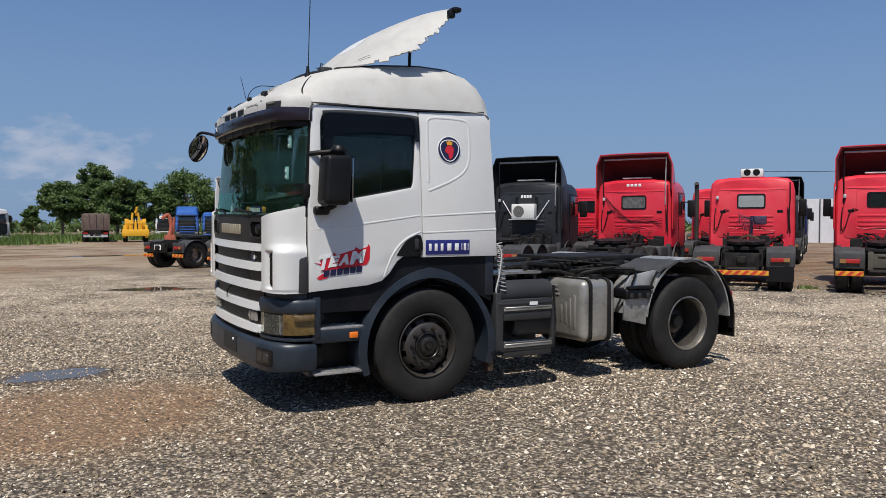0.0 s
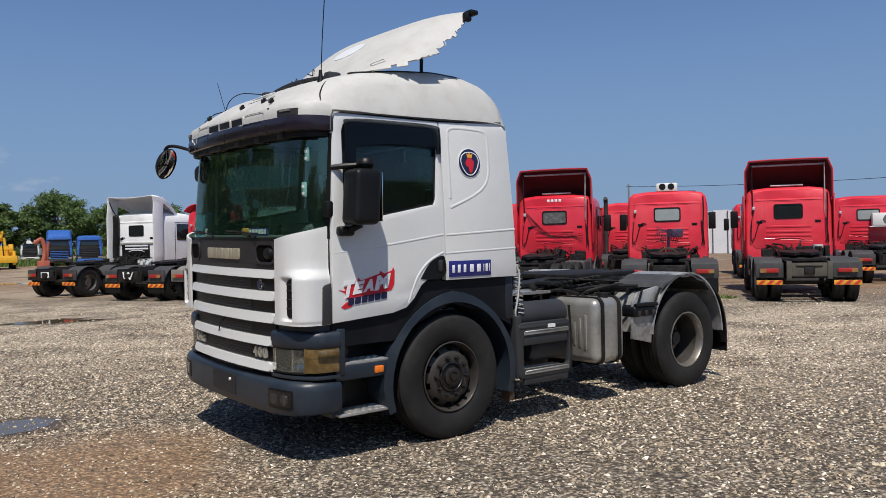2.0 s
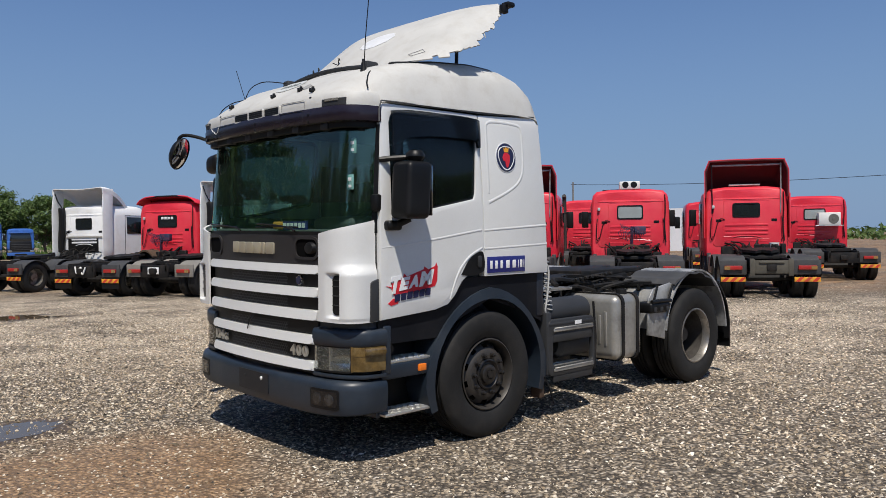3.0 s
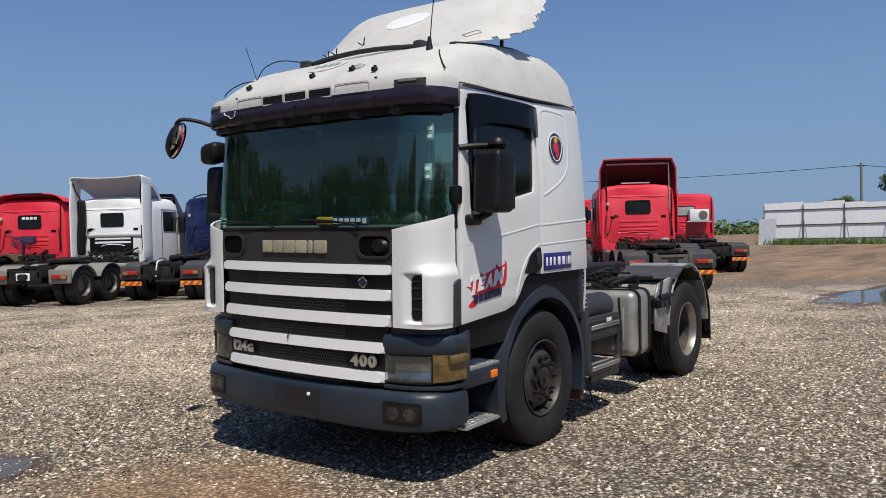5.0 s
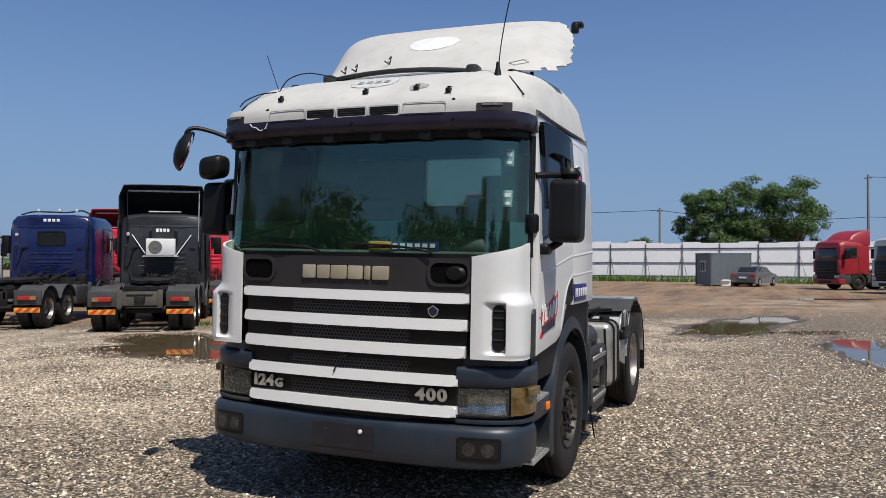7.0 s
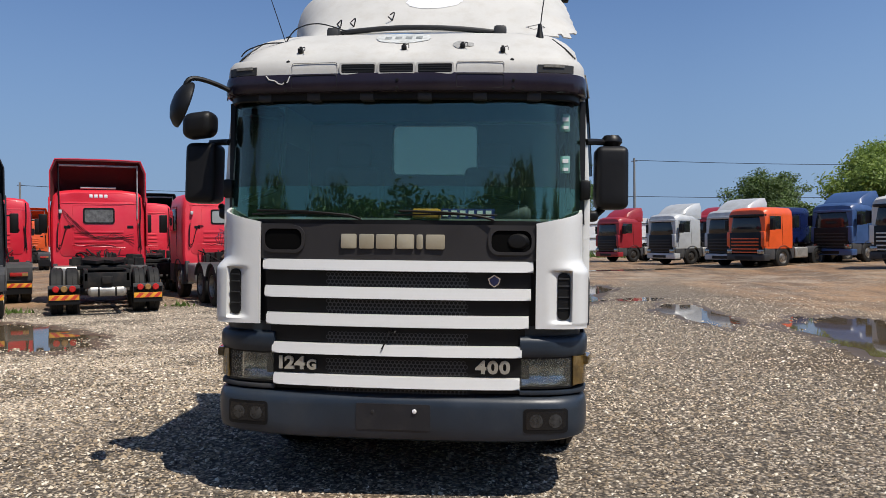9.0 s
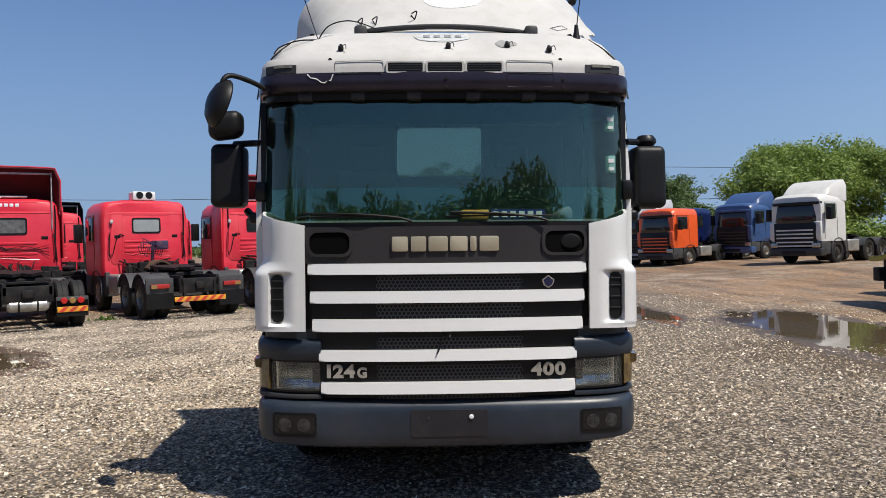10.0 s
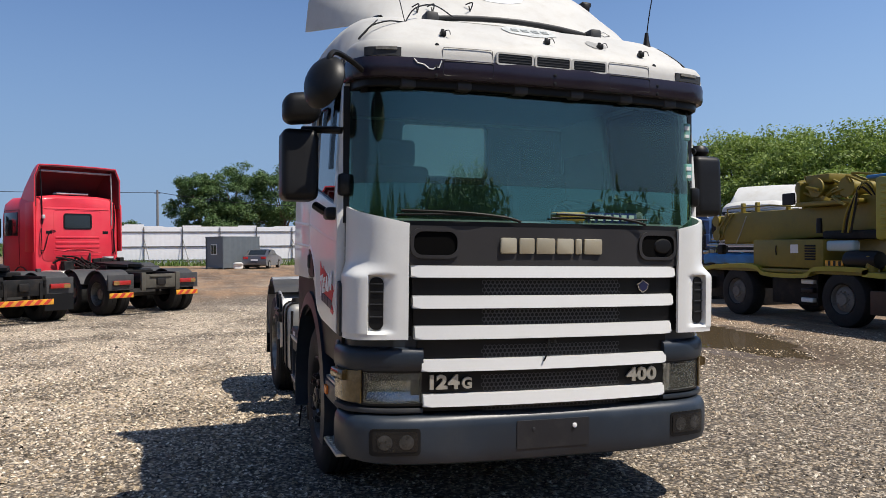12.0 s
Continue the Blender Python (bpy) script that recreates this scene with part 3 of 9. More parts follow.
def puddle(cx, cy, a, b, turn, seed, wob=0.42):
    """A sheet of rain water with an uneven shore, laid on the gravel."""
    POOLS.append((cx, cy, a, b, turn))
    rng = random.Random(seed)
    ph = [(rng.uniform(0, 6.3), rng.uniform(0.3, 1.0)) for _ in range(11)]
    bm = bmesh.new()
    vs = []
    n = 240
    for k in range(n):
        t = 2 * math.pi * k / n
        r = 1 + 0.035 * math.sin(13 * t + seed) + 0.03 * math.sin(23 * t + 2 * seed) + rng.uniform(-0.045, 0.045) + wob * sum(am * math.sin((i + 2) * t + p) / (i + 1.3) for i, (p, am) in enumerate(ph))
        u, v = a * r * math.cos(t), b * r * math.sin(t)
        c, s = math.cos(radians(turn)), math.sin(radians(turn))
        x, y = cx + u * c - v * s, cy + u * s + v * c
        vs.append(bm.verts.new((x, y, rise(x, y) + 0.006)))
    f = bm.faces.new(vs)
    if f.normal.z < 0:
        f.normal_flip()
    ob = part("puddle", bm, WATER, smooth=0)
    vs = []
    bm = bmesh.new()
    for k in range(n):  # the wet earth round the water
        t = 2 * math.pi * k / n
        r = 1.2 + 0.05 * math.sin(9 * t + 3 * seed) + rng.uniform(-0.06, 0.06) + wob * sum(am * math.sin((i + 2) * t + p) / (i + 1.3) for i, (p, am) in enumerate(ph)) + 0.07 * math.sin(5 * t + seed) + rng.uniform(-0.02, 0.02)
        u, v = a * r * math.cos(t), (b + 0.08) * r * math.sin(t)
        x, y = cx + u * c - v * s, cy + u * s + v * c
        vs.append(bm.verts.new((x, y, rise(x, y) + 0.003)))
    f = bm.faces.new(vs)
    if f.normal.z < 0:
        f.normal_flip()
    part("wet_earth", bm, mat("wet_earth", (0.085, 0.058, 0.034), 0.5, var=0.35, scale=2.0, bump=0.4, bscale=25, dirt=(0.17, 0.125, 0.08), amount=0.7), ob, smooth=0)
    tagged(ob, "shallow muddy rain puddle on the gravel", "puddle", "puddles in the yard", "structure")


puddle(8.4, -6.65, 3.0, 1.2, -9, 1, 0.25)
puddle(12.4, -4.5, 2.2, 0.6, 4, 7, 0.45)
puddle(18.0, -2.2, 3.2, 1.1, -14, 3)
puddle(16.3, -3.9, 0.5, 0.75, 20, 12)
puddle(7.9, 8.4, 2.3, 1.3, 50, 4)
puddle(1.3, 13.7, 0.95, 0.5, 5, 5)
puddle(-1.5, 2.0, 0.58, 0.28, 10, 6, 0.22)
puddle(3.2, 38.0, 1.7, 0.9, 0, 8, 0.6)
puddle(36.0, -6.5, 3.0, 0.7, -60, 9)

# ---------------------------------------------------------------- the white tractor
truck = thing("tractor_unit", "white two-axle lorry tractor unit with torn roof deflector", "truck")
# the cab sits a little askew on its mounts
LEAN = Matrix.Translation((1.2, 0, 1.9)) @ Matrix.Rotation(radians(0.6), 4, "Z") @ pose(0, 0, 0, 1.1) @ Matrix.Translation((-1.2, 0, -1.9))


def bow(y, depth=0.2, half=1.15, power=3.0):
    """How far the cab's front falls back towards its corners."""
    return depth * min(1.3, abs(y) / half) ** power


def cab_part(name, bm, material, parent=None, label=""):
    return part(name, bm, material, parent or truck, label, None if parent else LEAN)


def side_bend(p, base=1.24):
    """The cab's sides lean in a little above the waist."""
    s = 1 if p.y > 0 else -1
    p.y -= s * 0.05 * max(0.0, (p.z - 1.8) / 0.9) ** 1.6
    return p


def curve2(pts, n=6):
    return [(p.x, p.y) for p in smooth_line([(u, v, 0) for u, v in pts], n)]


DOOR_WINDOW = [(0.425, 1.885), (0.405, 1.92), (0.41, 2.60), (0.43, 2.66), (0.49, 2.685), (1.30, 2.69), (1.345, 2.66), (1.35, 2.60), (1.31, 2.09), (1.29, 2.045)]
DOOR = [(0.30, 1.12), (0.295, 1.84), (0.325, 2.70), (0.36, 2.745), (1.36, 2.75), (1.372, 2.74), (1.408, 1.44), (1.22, 1.42), (1.145, 1.37), (1.07, 1.265), (0.99, 1.195), (0.85, 1.16)]
for s in (-1, 1):
    side = "nearside" if s < 0 else "offside"
    bm = cut(plate([DOOR, DOOR_WINDOW], "xz", -1.242, -1.19, bev=0.006), step_z=0.18)
    bend(bm, side_bend)
    if s > 0:
        flip_y(bm)
    door = cab_part("cab_door", bm, WHITE)
    bm = plate([[(u, v) for u, v in DOOR_WINDOW]], "xz", -1.222, -1.216)
    bend(cut(bm, step_z=0.2), side_bend)
    pane = part("window_pane", flip_y(bm) if s > 0 else bm, SIDEGLASS if s < 0 else FILMGLASS, door, "dark tinted side window")
    seal = [(u, -1.206 + 0.05 * max(0.0, (v - 1.8) / 0.9) ** 1.6, v) for u, v in DOOR_WINDOW + DOOR_WINDOW[:1]]
    bm = T(seal, r=0.022, seg=6)
    part("window_seal", flip_y(bm) if s > 0 else bm, BLACK, door)
    # wind shield round the window's head
    lip = curve2([(0.43, 2.1), (0.43, 2.62), (0.48, 2.70), (0.9, 2.715), (1.31, 2.71), (1.365, 2.66), (1.36, 2.47)], 5)
    lip2 = curve2([(0.47, 2.1), (0.51, 2.40), (0.56, 2.49), (0.9, 2.53), (1.25, 2.53), (1.32, 2.52), (1.335, 2.47)], 5)
    bm = bend(cut(plate([lip + lip2[::-1]], "xz", -1.275, -1.25), step_z=0.15), side_bend)
    part("wind_deflector", flip_y(bm) if s > 0 else bm, SMOKE, door, "smoked plastic window wind deflector")
    # handle recess
    out = curve2([(1.135, 1.425), (1.22, 1.54), (1.31, 1.595), (1.388, 1.60), (1.394, 1.445), (1.22, 1.415), (1.135, 1.425)], 4)[:-1]
    bm = plate([out], "xz", -1.248, -1.236)
    part("handle_recess", flip_y(bm) if s > 0 else bm, BLACK, door)
    bm = B(((1.32, -1.262, 1.475), (1.365, -1.236, 1.575)), bev=0.012)
    part("door_handle", flip_y(bm) if s > 0 else bm, DARKGREY, door)
    # pressed swage lines of the door
    bm = T(smooth_line([(0.31, -1.222, 1.66), (0.7, -1.224, 1.70), (1.375, -1.224, 1.79)]), r=0.021, seg=12)
    tube(bm, smooth_line([(1.01, -1.224, 1.23), (1.10, -1.226, 1.43), (1.22, -1.226, 1.56), (1.385, -1.225, 1.64)]), 0.021, 12)
    part("swage_line", flip_y(bm) if s > 0 else bm, WHITE, door)
    # side panel behind the door, with its pressed field
    outline = [(1.416, 1.40), (1.382, 2.75), (2.10, 2.79), (2.165, 2.72), (2.245, 1.40)]
    bm = bend(cut(plate([outline], "xz", -1.242, -1.17, bev=0.006), step_z=0.18), side_bend)
    rear = cab_part("cab_side_panel", flip_y(bm) if s > 0 else bm, WHITE)
    rim = curve2([(1.47, 2.10), (1.468, 2.60), (1.49, 2.69), (1.6, 2.71), (1.85, 2.705), (1.915, 2.67), (1.925, 2.55), (1.92, 2.33), (1.86, 2.21), (1.72, 2.12), (1.47, 2.02)], 5)
    bm = T([(u, -1.216 + 0.05 * max(0, (v - 1.8) / 0.9) ** 1.6, v) for u, v in rim], r=0.030, seg=14)
    tube(bm, [(1.41, -1.224, 1.785), (2.22, -1.224, 1.83)], 0.021, 12), tube(bm, [(1.41, -1.224, 1.63), (2.23, -1.224, 1.66)], 0.021, 12)
    part("pressed_edge", flip_y(bm) if s > 0 else bm, WHITE, rear)
    # dark lower flank over the arch
    low = [(0.30, 0.93), (0.30, 1.11), (0.85, 1.16), (0.98, 1.19), (1.06, 1.25), (1.14, 1.355), (1.2, 1.395), (2.24, 1.395), (2.2, 0.95), (2.0, 1.05), (1.5, 1.2), (1.0, 1.0), (0.88, 0.93)]
    bm = plate([low], "xz", -1.205, -1.15)
    cab_part("lower_flank", flip_y(bm) if s > 0 else bm, mat("flank_black", (0.006, 0.007, 0.010), 0.5, var=0.25, dirt=(0.04, 0.036, 0.033), amount=0.25, spec=0.2))
    # gutter seam over the door
    bm = T(smooth_line([(0.30, -1.225, 2.60), (0.33, -1.205, 2.735), (0.45, -1.20, 2.762), (1.36, -1.195, 2.768), (2.1, -1.19, 2.80)], 6), r=0.006, seg=6)
    cab_part("gutter_seal", flip_y(bm) if s > 0 else bm, mat("gutter_grey", (0.09, 0.09, 0.09), 0.6))
    # wheel arch
    rows = []
    for k in range(25):
        a = radians(198 - 216 * k / 24)
        c = Vector((1.505, 0, 0.55))
        ro, ri = 0.752, 0.655
        if a > radians(150):
            ro = 0.752 - 0.02 * (a - radians(150))
        e = Vector((math.cos(a), 0, math.sin(a)))
        sq = 1.0 - 0.05 * abs(math.sin(2 * a))
        rows.append([c + e * ri * 1.0 + Vector((0, -1.235, 0)), c + e * (ro * sq) + Vector((0, -1.225, 0)), c + e * (ro * sq) + Vector((0, -0.78, 0)), c + e * ri + Vector((0, -0.78, 0))])
    bm = rings(bmesh.new(), rows)
    arch = cab_part("wheel_arch", flip_y(bm) if s > 0 else bm, BLUEGREY)
    # bumper end, steps
    bm = B(((0.33, -1.215, 0.66), (0.86, -1.13, 0.775)), bev=0.012)
    box(bm, (0.33, -1.14, 0.36), (0.37, -0.9, 0.95), 0.01)
    step_box = cab_part("step_box", flip_y(bm) if s > 0 else bm, BLUEGREY)
    bm = B(((0.35, -0.98, 0.34), (0.90, -0.93, 0.98)), bev=0.01)
    part("step_back", flip_y(bm) if s > 0 else bm, BLACK, step_box)
    for z, x0, x1, y0 in ((0.775, 0.34, 0.85, -1.205), (0.375, 0.36, 0.85, -1.22)):
        bm = B(((x0, y0, z), (x1, -1.0, z + 0.022)), bev=0.006)
        for i in range(14):
            for j in range(5):
                x, y = x0 + 0.03 + i * (x1 - x0 - 0.05) / 14, y0 + 0.025 + j * 0.04
                d = 0.011 if (i + j) % 2 else -0.011
                tube(bm, [(x - 0.011, y - d, z + 0.023), (x + 0.011, y + d, z + 0.023)], 0.004, 4)
        part("step_tread", flip_y(bm) if s > 0 else bm, TREAD, step_box, "worn chequer-plate step")
    bm = B(((0.685, -1.23, 0.69), (0.765, -1.20, 0.745)), bev=0.006)
    part("side_marker", flip_y(bm) if s > 0 else bm, ORANGE, step_box, "orange side marker lamp")
    bm = Lathe([(0, -1.215), (0.035, -1.21), (0.04, -1.19), (0.04, -1.15)], (0.41, 0, 0.89), seg=16)
    part("filler_cap", flip_y(bm) if s > 0 else bm, BLACK, step_box)
    # pillar hinge box
    bm = B(((0.25, -1.24, 1.93), (0.32, -1.17, 2.06)), bev=0.02)
    cab_part("pillar_box", flip_y(bm) if s > 0 else bm, BLACK)

# roof, skinned over cross-sections
SECTIONS = [(0.03, 1.06, 2.715, 2.79), (0.045, 1.09, 2.70, 2.82), (0.10, 1.12, 2.71, 2.862), (0.22, 1.165, 2.74, 2.938), (0.4, 1.195, 2.76, 3.045), (0.7, 1.205, 2.765, 3.135), (1.1, 1.205, 2.77, 3.20), (1.5, 1.205, 2.78, 3.235),
            (1.8, 1.205, 2.79, 3.225), (1.98, 1.20, 2.79, 3.18), (2.08, 1.195, 2.785, 3.11), (2.15, 1.185, 2.77, 3.0), (2.185, 1.17, 2.74, 2.82)]
def roof_z(x, y):
    """Height of the roof skin, by its cross-sections."""
    for (xa, ha, z0a, z1a), (xb, hb, z0b, z1b) in zip(SECTIONS, SECTIONS[1:]):
        if xa <= x <= xb:
            t = (x - xa) / (xb - xa)
            hw, z0, z1 = ha + (hb - ha) * t, z0a + (z0b - z0a) * t, z1a + (z1b - z1a) * t
            u = min(1.0, abs(y) / hw)
            return z0 + (z1 - z0) * (1 - u ** 8) ** 0.55 + 0.012 * (1 - u * u)
    return 3.0


rows = []
for x, hw, z0, z1 in SECTIONS:
    row = []
    for k in range(33):
        u = -1 + 2 * k / 32
        a = abs(u)
        h = (1 - a ** 8.0) ** 0.55
        yy = hw * (math.sin(u * math.pi / 2) * 0.25 + u * 0.75) if a < 1 else hw * u
        row.append((x + 0.10 * abs(yy / 1.2) ** 4 * max(0, 1 - x / 0.6), yy, z0 + (z1 - z0) * h + 0.012 * (1 - u * u)))
    rows.append(row)
bm = rings(bmesh.new(), rows, closed=False)
shell(bm, 0.03)
roof = cab_part("roof", bm, ROOFWHITE, label="chalky white moulded roof with rust specks")
def on_roof(pts, n, lift):
    return [(p.x, p.y, roof_z(p.x, p.y) + lift) for p in smooth_line([(x, y, 0) for x, y in pts], n)]


for s in (-1, 1):  # curved seam between the roof's front and its sides
    part("roof_seam", T(on_roof([(0.27, s * 1.13), (0.30, s * 1.08), (0.42, s * 0.98), (0.66, s * 0.91)], 8, 0.0), r=0.006, seg=6), BLACK, roof)
    part("top_seal", T(on_roof([(0.66, s * 0.91), (1.0, s * 0.93), (1.6, s * 0.93), (1.95, s * 0.9)], 8, 0.002), r=0.022, seg=6), BLACK, roof)


def front_strip(z0, z1, half, x0, thick, depth=0.2, power=3.0, back=0.0, n=40, lean_x=0.0):
    """A horizontal band that follows the cab's bowed front and turns its corners."""
    rows = []
    for k in range(n + 1):
        y = -half + 2 * half * k / n
        x = x0 + bow(y, depth, 1.15, power)
        rows.append([(x, y, z0), (x + lean_x, y, z1), (x + thick + lean_x, y, z1), (x + thick, y, z0)])
    return rings(bmesh.new(), rows)




BROW = [(0.33, 1.20), (0.25, 1.19), (0.165, 1.165), (0.095, 1.11), (0.055, 1.02), (0.036, 0.9), (0.006, 0.6), (-0.012, 0.3), (-0.018, 0.0)]


def brow_x(y):
    """The brow's front face at a given width."""
    a = abs(y)
    for (p, u), (q, v) in zip(BROW, BROW[1:]):
        if v <= a <= u:
            return p + (q - p) * (a - u) / (v - u)
    return 0.33


def wrap_band(prof, out=0.0):
    """A profile of (depth, height) led round the front of the cab from door to door."""
    plan = [(x, -y) for x, y in BROW] + BROW[-2::-1]
    pts = smooth_line([(x, y, 0) for x, y in plan], 4)
    rows = []
    for i, p in enumerate(pts):
        d = pts[min(i + 1, len(pts) - 1)] - pts[max(i - 1, 0)]
        inn = Vector((d.y, -d.x, 0)).normalized()
        rows.append([(p.x + inn.x * (a - out), p.y + inn.y * (a - out), z) for a, z in prof])
    return rings(bmesh.new(), rows)


visor_front = wrap_band([(0.0, 2.712), (0.002, 2.74), (0.008, 2.787), (0.03, 2.816), (0.12, 2.83), (0.12, 2.712)])
brow = cab_part("roof_brow", visor_front, ROOFWHITE)
for y0, y1 in ((-0.345, -0.13), (-0.10, 0.115), (0.145, 0.36)):
    bx = brow_x((y0 + y1) / 2)
    part("air_slot", plate([rrect(y0, y1, 2.712, 2.768, 0.01)], "yz", bx - 0.004, bx + 0.02), BLACK, brow)
    part("slot_rim", plate([rrect(y0 - 0.012, y1 + 0.012, 2.703, 2.778, 0.016), rrect(y0, y1, 2.712, 2.768, 0.01)], "yz", bx - 0.006, bx + 0.015), ROOFWHITE, brow)
    for k in range(3):
        part("slot_louvre", B(((bx - 0.006, y0 + 0.004, 2.722 + 0.016 * k), (bx, y1 - 0.004, 2.7255 + 0.016 * k))), DARKGREY, brow)


def outline_loop(y0, y1, z0, z1, out, r=0.0022):
    """A thin seam round a cover, following the bowed front."""
    pts = rrect(y0, y1, z0, z1, 0.015)
    return T([(brow_x(y) - out, y, z) for y, z in pts + pts[:1]], r=r, seg=5)


for y0, y1 in ((-0.67, -0.375), (0.39, 0.69)):
    part("cover_seam", outline_loop(y0, y1, 2.708, 2.783, -0.001), mat("seam_grey", (0.2, 0.2, 0.2), 0.6), brow)


def wrap_piece(y0, y1, prof, out):
    """A short length of the band round the front, between two widths."""
    pts = [p for p in smooth_line([(x, y, 0) for x, y in BROW], 12) if y0 <= p.y <= y1]
    rows = []
    for i, p in enumerate(pts):
        d = pts[min(i + 1, len(pts) - 1)] - pts[max(i - 1, 0)]
        inn = Vector((-d.y, d.x, 0)).normalized()
        rows.append([(p.x + inn.x * (a - out), p.y + inn.y * (a - out), z) for a, z in prof])
    return rings(bmesh.new(), rows)


for s in (-1, 1):
    y0, y1 = (0.88, 1.11) if s < 0 else (0.93, 1.13)
    bm = wrap_piece(y0, y1, [(0.0, 2.715), (0.0, 2.765), (0.05, 2.77), (0.05, 2.715)], 0.006)
    ml = part("marker_lamp", bm if s > 0 else flip_y(bm), DARKGREY, brow, "broken roof marker lamp")
    bm = wrap_piece(y0 + 0.02, y1 - 0.06, [(0.0, 2.748), (0.0, 2.766), (0.03, 2.766), (0.03, 2.748)], 0.012)
    part("marker_lens", bm if s > 0 else flip_y(bm), mat("broken_lens", (0.2, 0.19, 0.165), 0.4, var=0.5, scale=40), ml)
for y in (-0.72, 0.72):
    part("rivet", Lathe([(0, -0.012), (0.013, -0.01), (0.014, 0.01)], (brow_x(y) + 0.022, y, 2.795), "x", 10), BLACK, brow)

bm = wrap_band([(0.022, 2.592), (0.006, 2.60), (0.0, 2.615), (0.0, 2.685), (0.008, 2.712), (0.06, 2.714), (0.055, 2.60)], 0.013)
visor = cab_part("sun_visor", bm, SHADE, label="dark smoked plastic sun visor with a cracked corner")
for y0, y1 in ((-0.67, -0.375), (0.39, 0.69)):
    part("visor_cover", outline_loop(y0, y1, 2.618, 2.702, 0.013), BLACK, visor)
for y in (-0.73, 0.0, 0.73):
    for z in (2.615, 2.665):
        part("bolt", Lathe([(0, -0.008), (0.010, -0.006), (0.012, 0.012)], (brow_x(y) - 0.012, y, z), "x", 8), BLACK, visor)
part("crack", T([(brow_x(y) - 0.015, y, z) for y, z in ((0.86, 2.703), (0.84, 2.68), (0.80, 2.672), (0.775, 2.652), (0.75, 2.648), (0.735, 2.662), (0.715, 2.66), (0.70, 2.70))], r=0.004, seg=5), PLASTER, visor)
part("visor_skirt", wrap_band([(0.03, 2.605), (0.032, 2.556), (0.045, 2.548), (0.07, 2.556), (0.07, 2.605)]), BLACK, visor)
for y in (-0.86, -0.52, -0.17, 0.2, 0.55, 0.88):
    part("visor_stay", B(((brow_x(y) + 0.02, y - 0.045, 2.545), (brow_x(y) + 0.09, y + 0.045, 2.60)), bev=0.012), DARKGREY, visor)
bm = front_strip(2.53, 2.60, 1.12, 0.075, 0.04, 0.17, 4)
cab_part("windscreen_header", bm, BLACK)
# windscreen, pillars


def screen_x(y, z):
    """The bowed glass: nearly flat ahead, turning round to the door at either end."""
    return 0.0 + 0.07 * (z - 1.785) / 0.74 + 0.07 * (abs(y) / 1.1) ** 3 + 0.17 * max(0.0, (abs(y) - 0.85) / 0.325) ** 2.6


def screen_sheet(z0, z1, half, out=0.0):
    rows = []
    for k in range(61):
        u = -1 + 2 * k / 60
        y = half * (1.25 * u - 0.25 * u * abs(u))
        rows.append([(screen_x(y, z) - out, y, z) for z in [z0 + (z1 - z0) * i / 6 for i in range(7)]])
    return rings(bmesh.new(), rows, closed=False)


screen = cab_part("windscreen", screen_sheet(1.765, 2.56, 1.175), WINDSCREEN, label="green-tinted laminated windscreen")
screen.visible_shadow = False
film_sheet = part("shade_film", screen_sheet(2.0, 2.56, 1.17, 0.004), SHADEFILM, screen, "dark sun film over the upper windscreen")
film_sheet.visible_shadow = False
for s in (-1, 1):
    bm = rings(bmesh.new(), [[(0.262 + 0.05 * t, s * 1.172, z), (0.296 + 0.02 * t, s * 1.207, z), (0.36, s * 1.18, z), (0.33 + 0.03 * t, s * 1.14, z)] for t, z in ((0, 1.77), (0.3, 2.0), (0.6, 2.25), (1, 2.58))])
    cab_part("pillar", bm, BLACK)
    if s < 0:
        for z in (2.42, 2.15):
            x = screen_x(1.065, z) - 0.004
            st = part("sticker", B(((x - 0.006, -1.095, z - 0.055), (x + 0.012, -1.035, z + 0.055)), bev=0.002), mat("pale_green_sticker", (0.2, 0.42, 0.38), 0.5), screen, "pale green paper sticker")
            for za, zb in ((0.01, 0.035), (-0.04, -0.02)):
                part("sticker_bar", B(((x - 0.009, -1.086, z + za), (x - 0.004, -1.046, z + zb))), INK, st)

# name panel
bm = front_strip(1.53, 1.755, 0.895, -0.048, 0.07, 0.10, 2.2)
panel = cab_part("name_panel", bm, PANEL, label="dark grey plastic panel above the grille")
for i, (w, z) in enumerate(((0.105, 0.0), (0.10, 0), (0.125, 0), (0.115, 0), (0.045, 0), (0.125, 0))):
    y = 0.345 - (0, 0.117, 0.225, 0.357, 0.482, 0.540)[i]
    xx = -0.048 + bow(y - w / 2, 0.10, 1.15, 2.2)
    part("badge_block", plate([rrect(y - w + 0.006, y, 1.600, 1.692, 0.01, 2)], "yz", xx - 0.014, xx + 0.02, bev=0.003), GOLD, panel, "faded gold badge block")
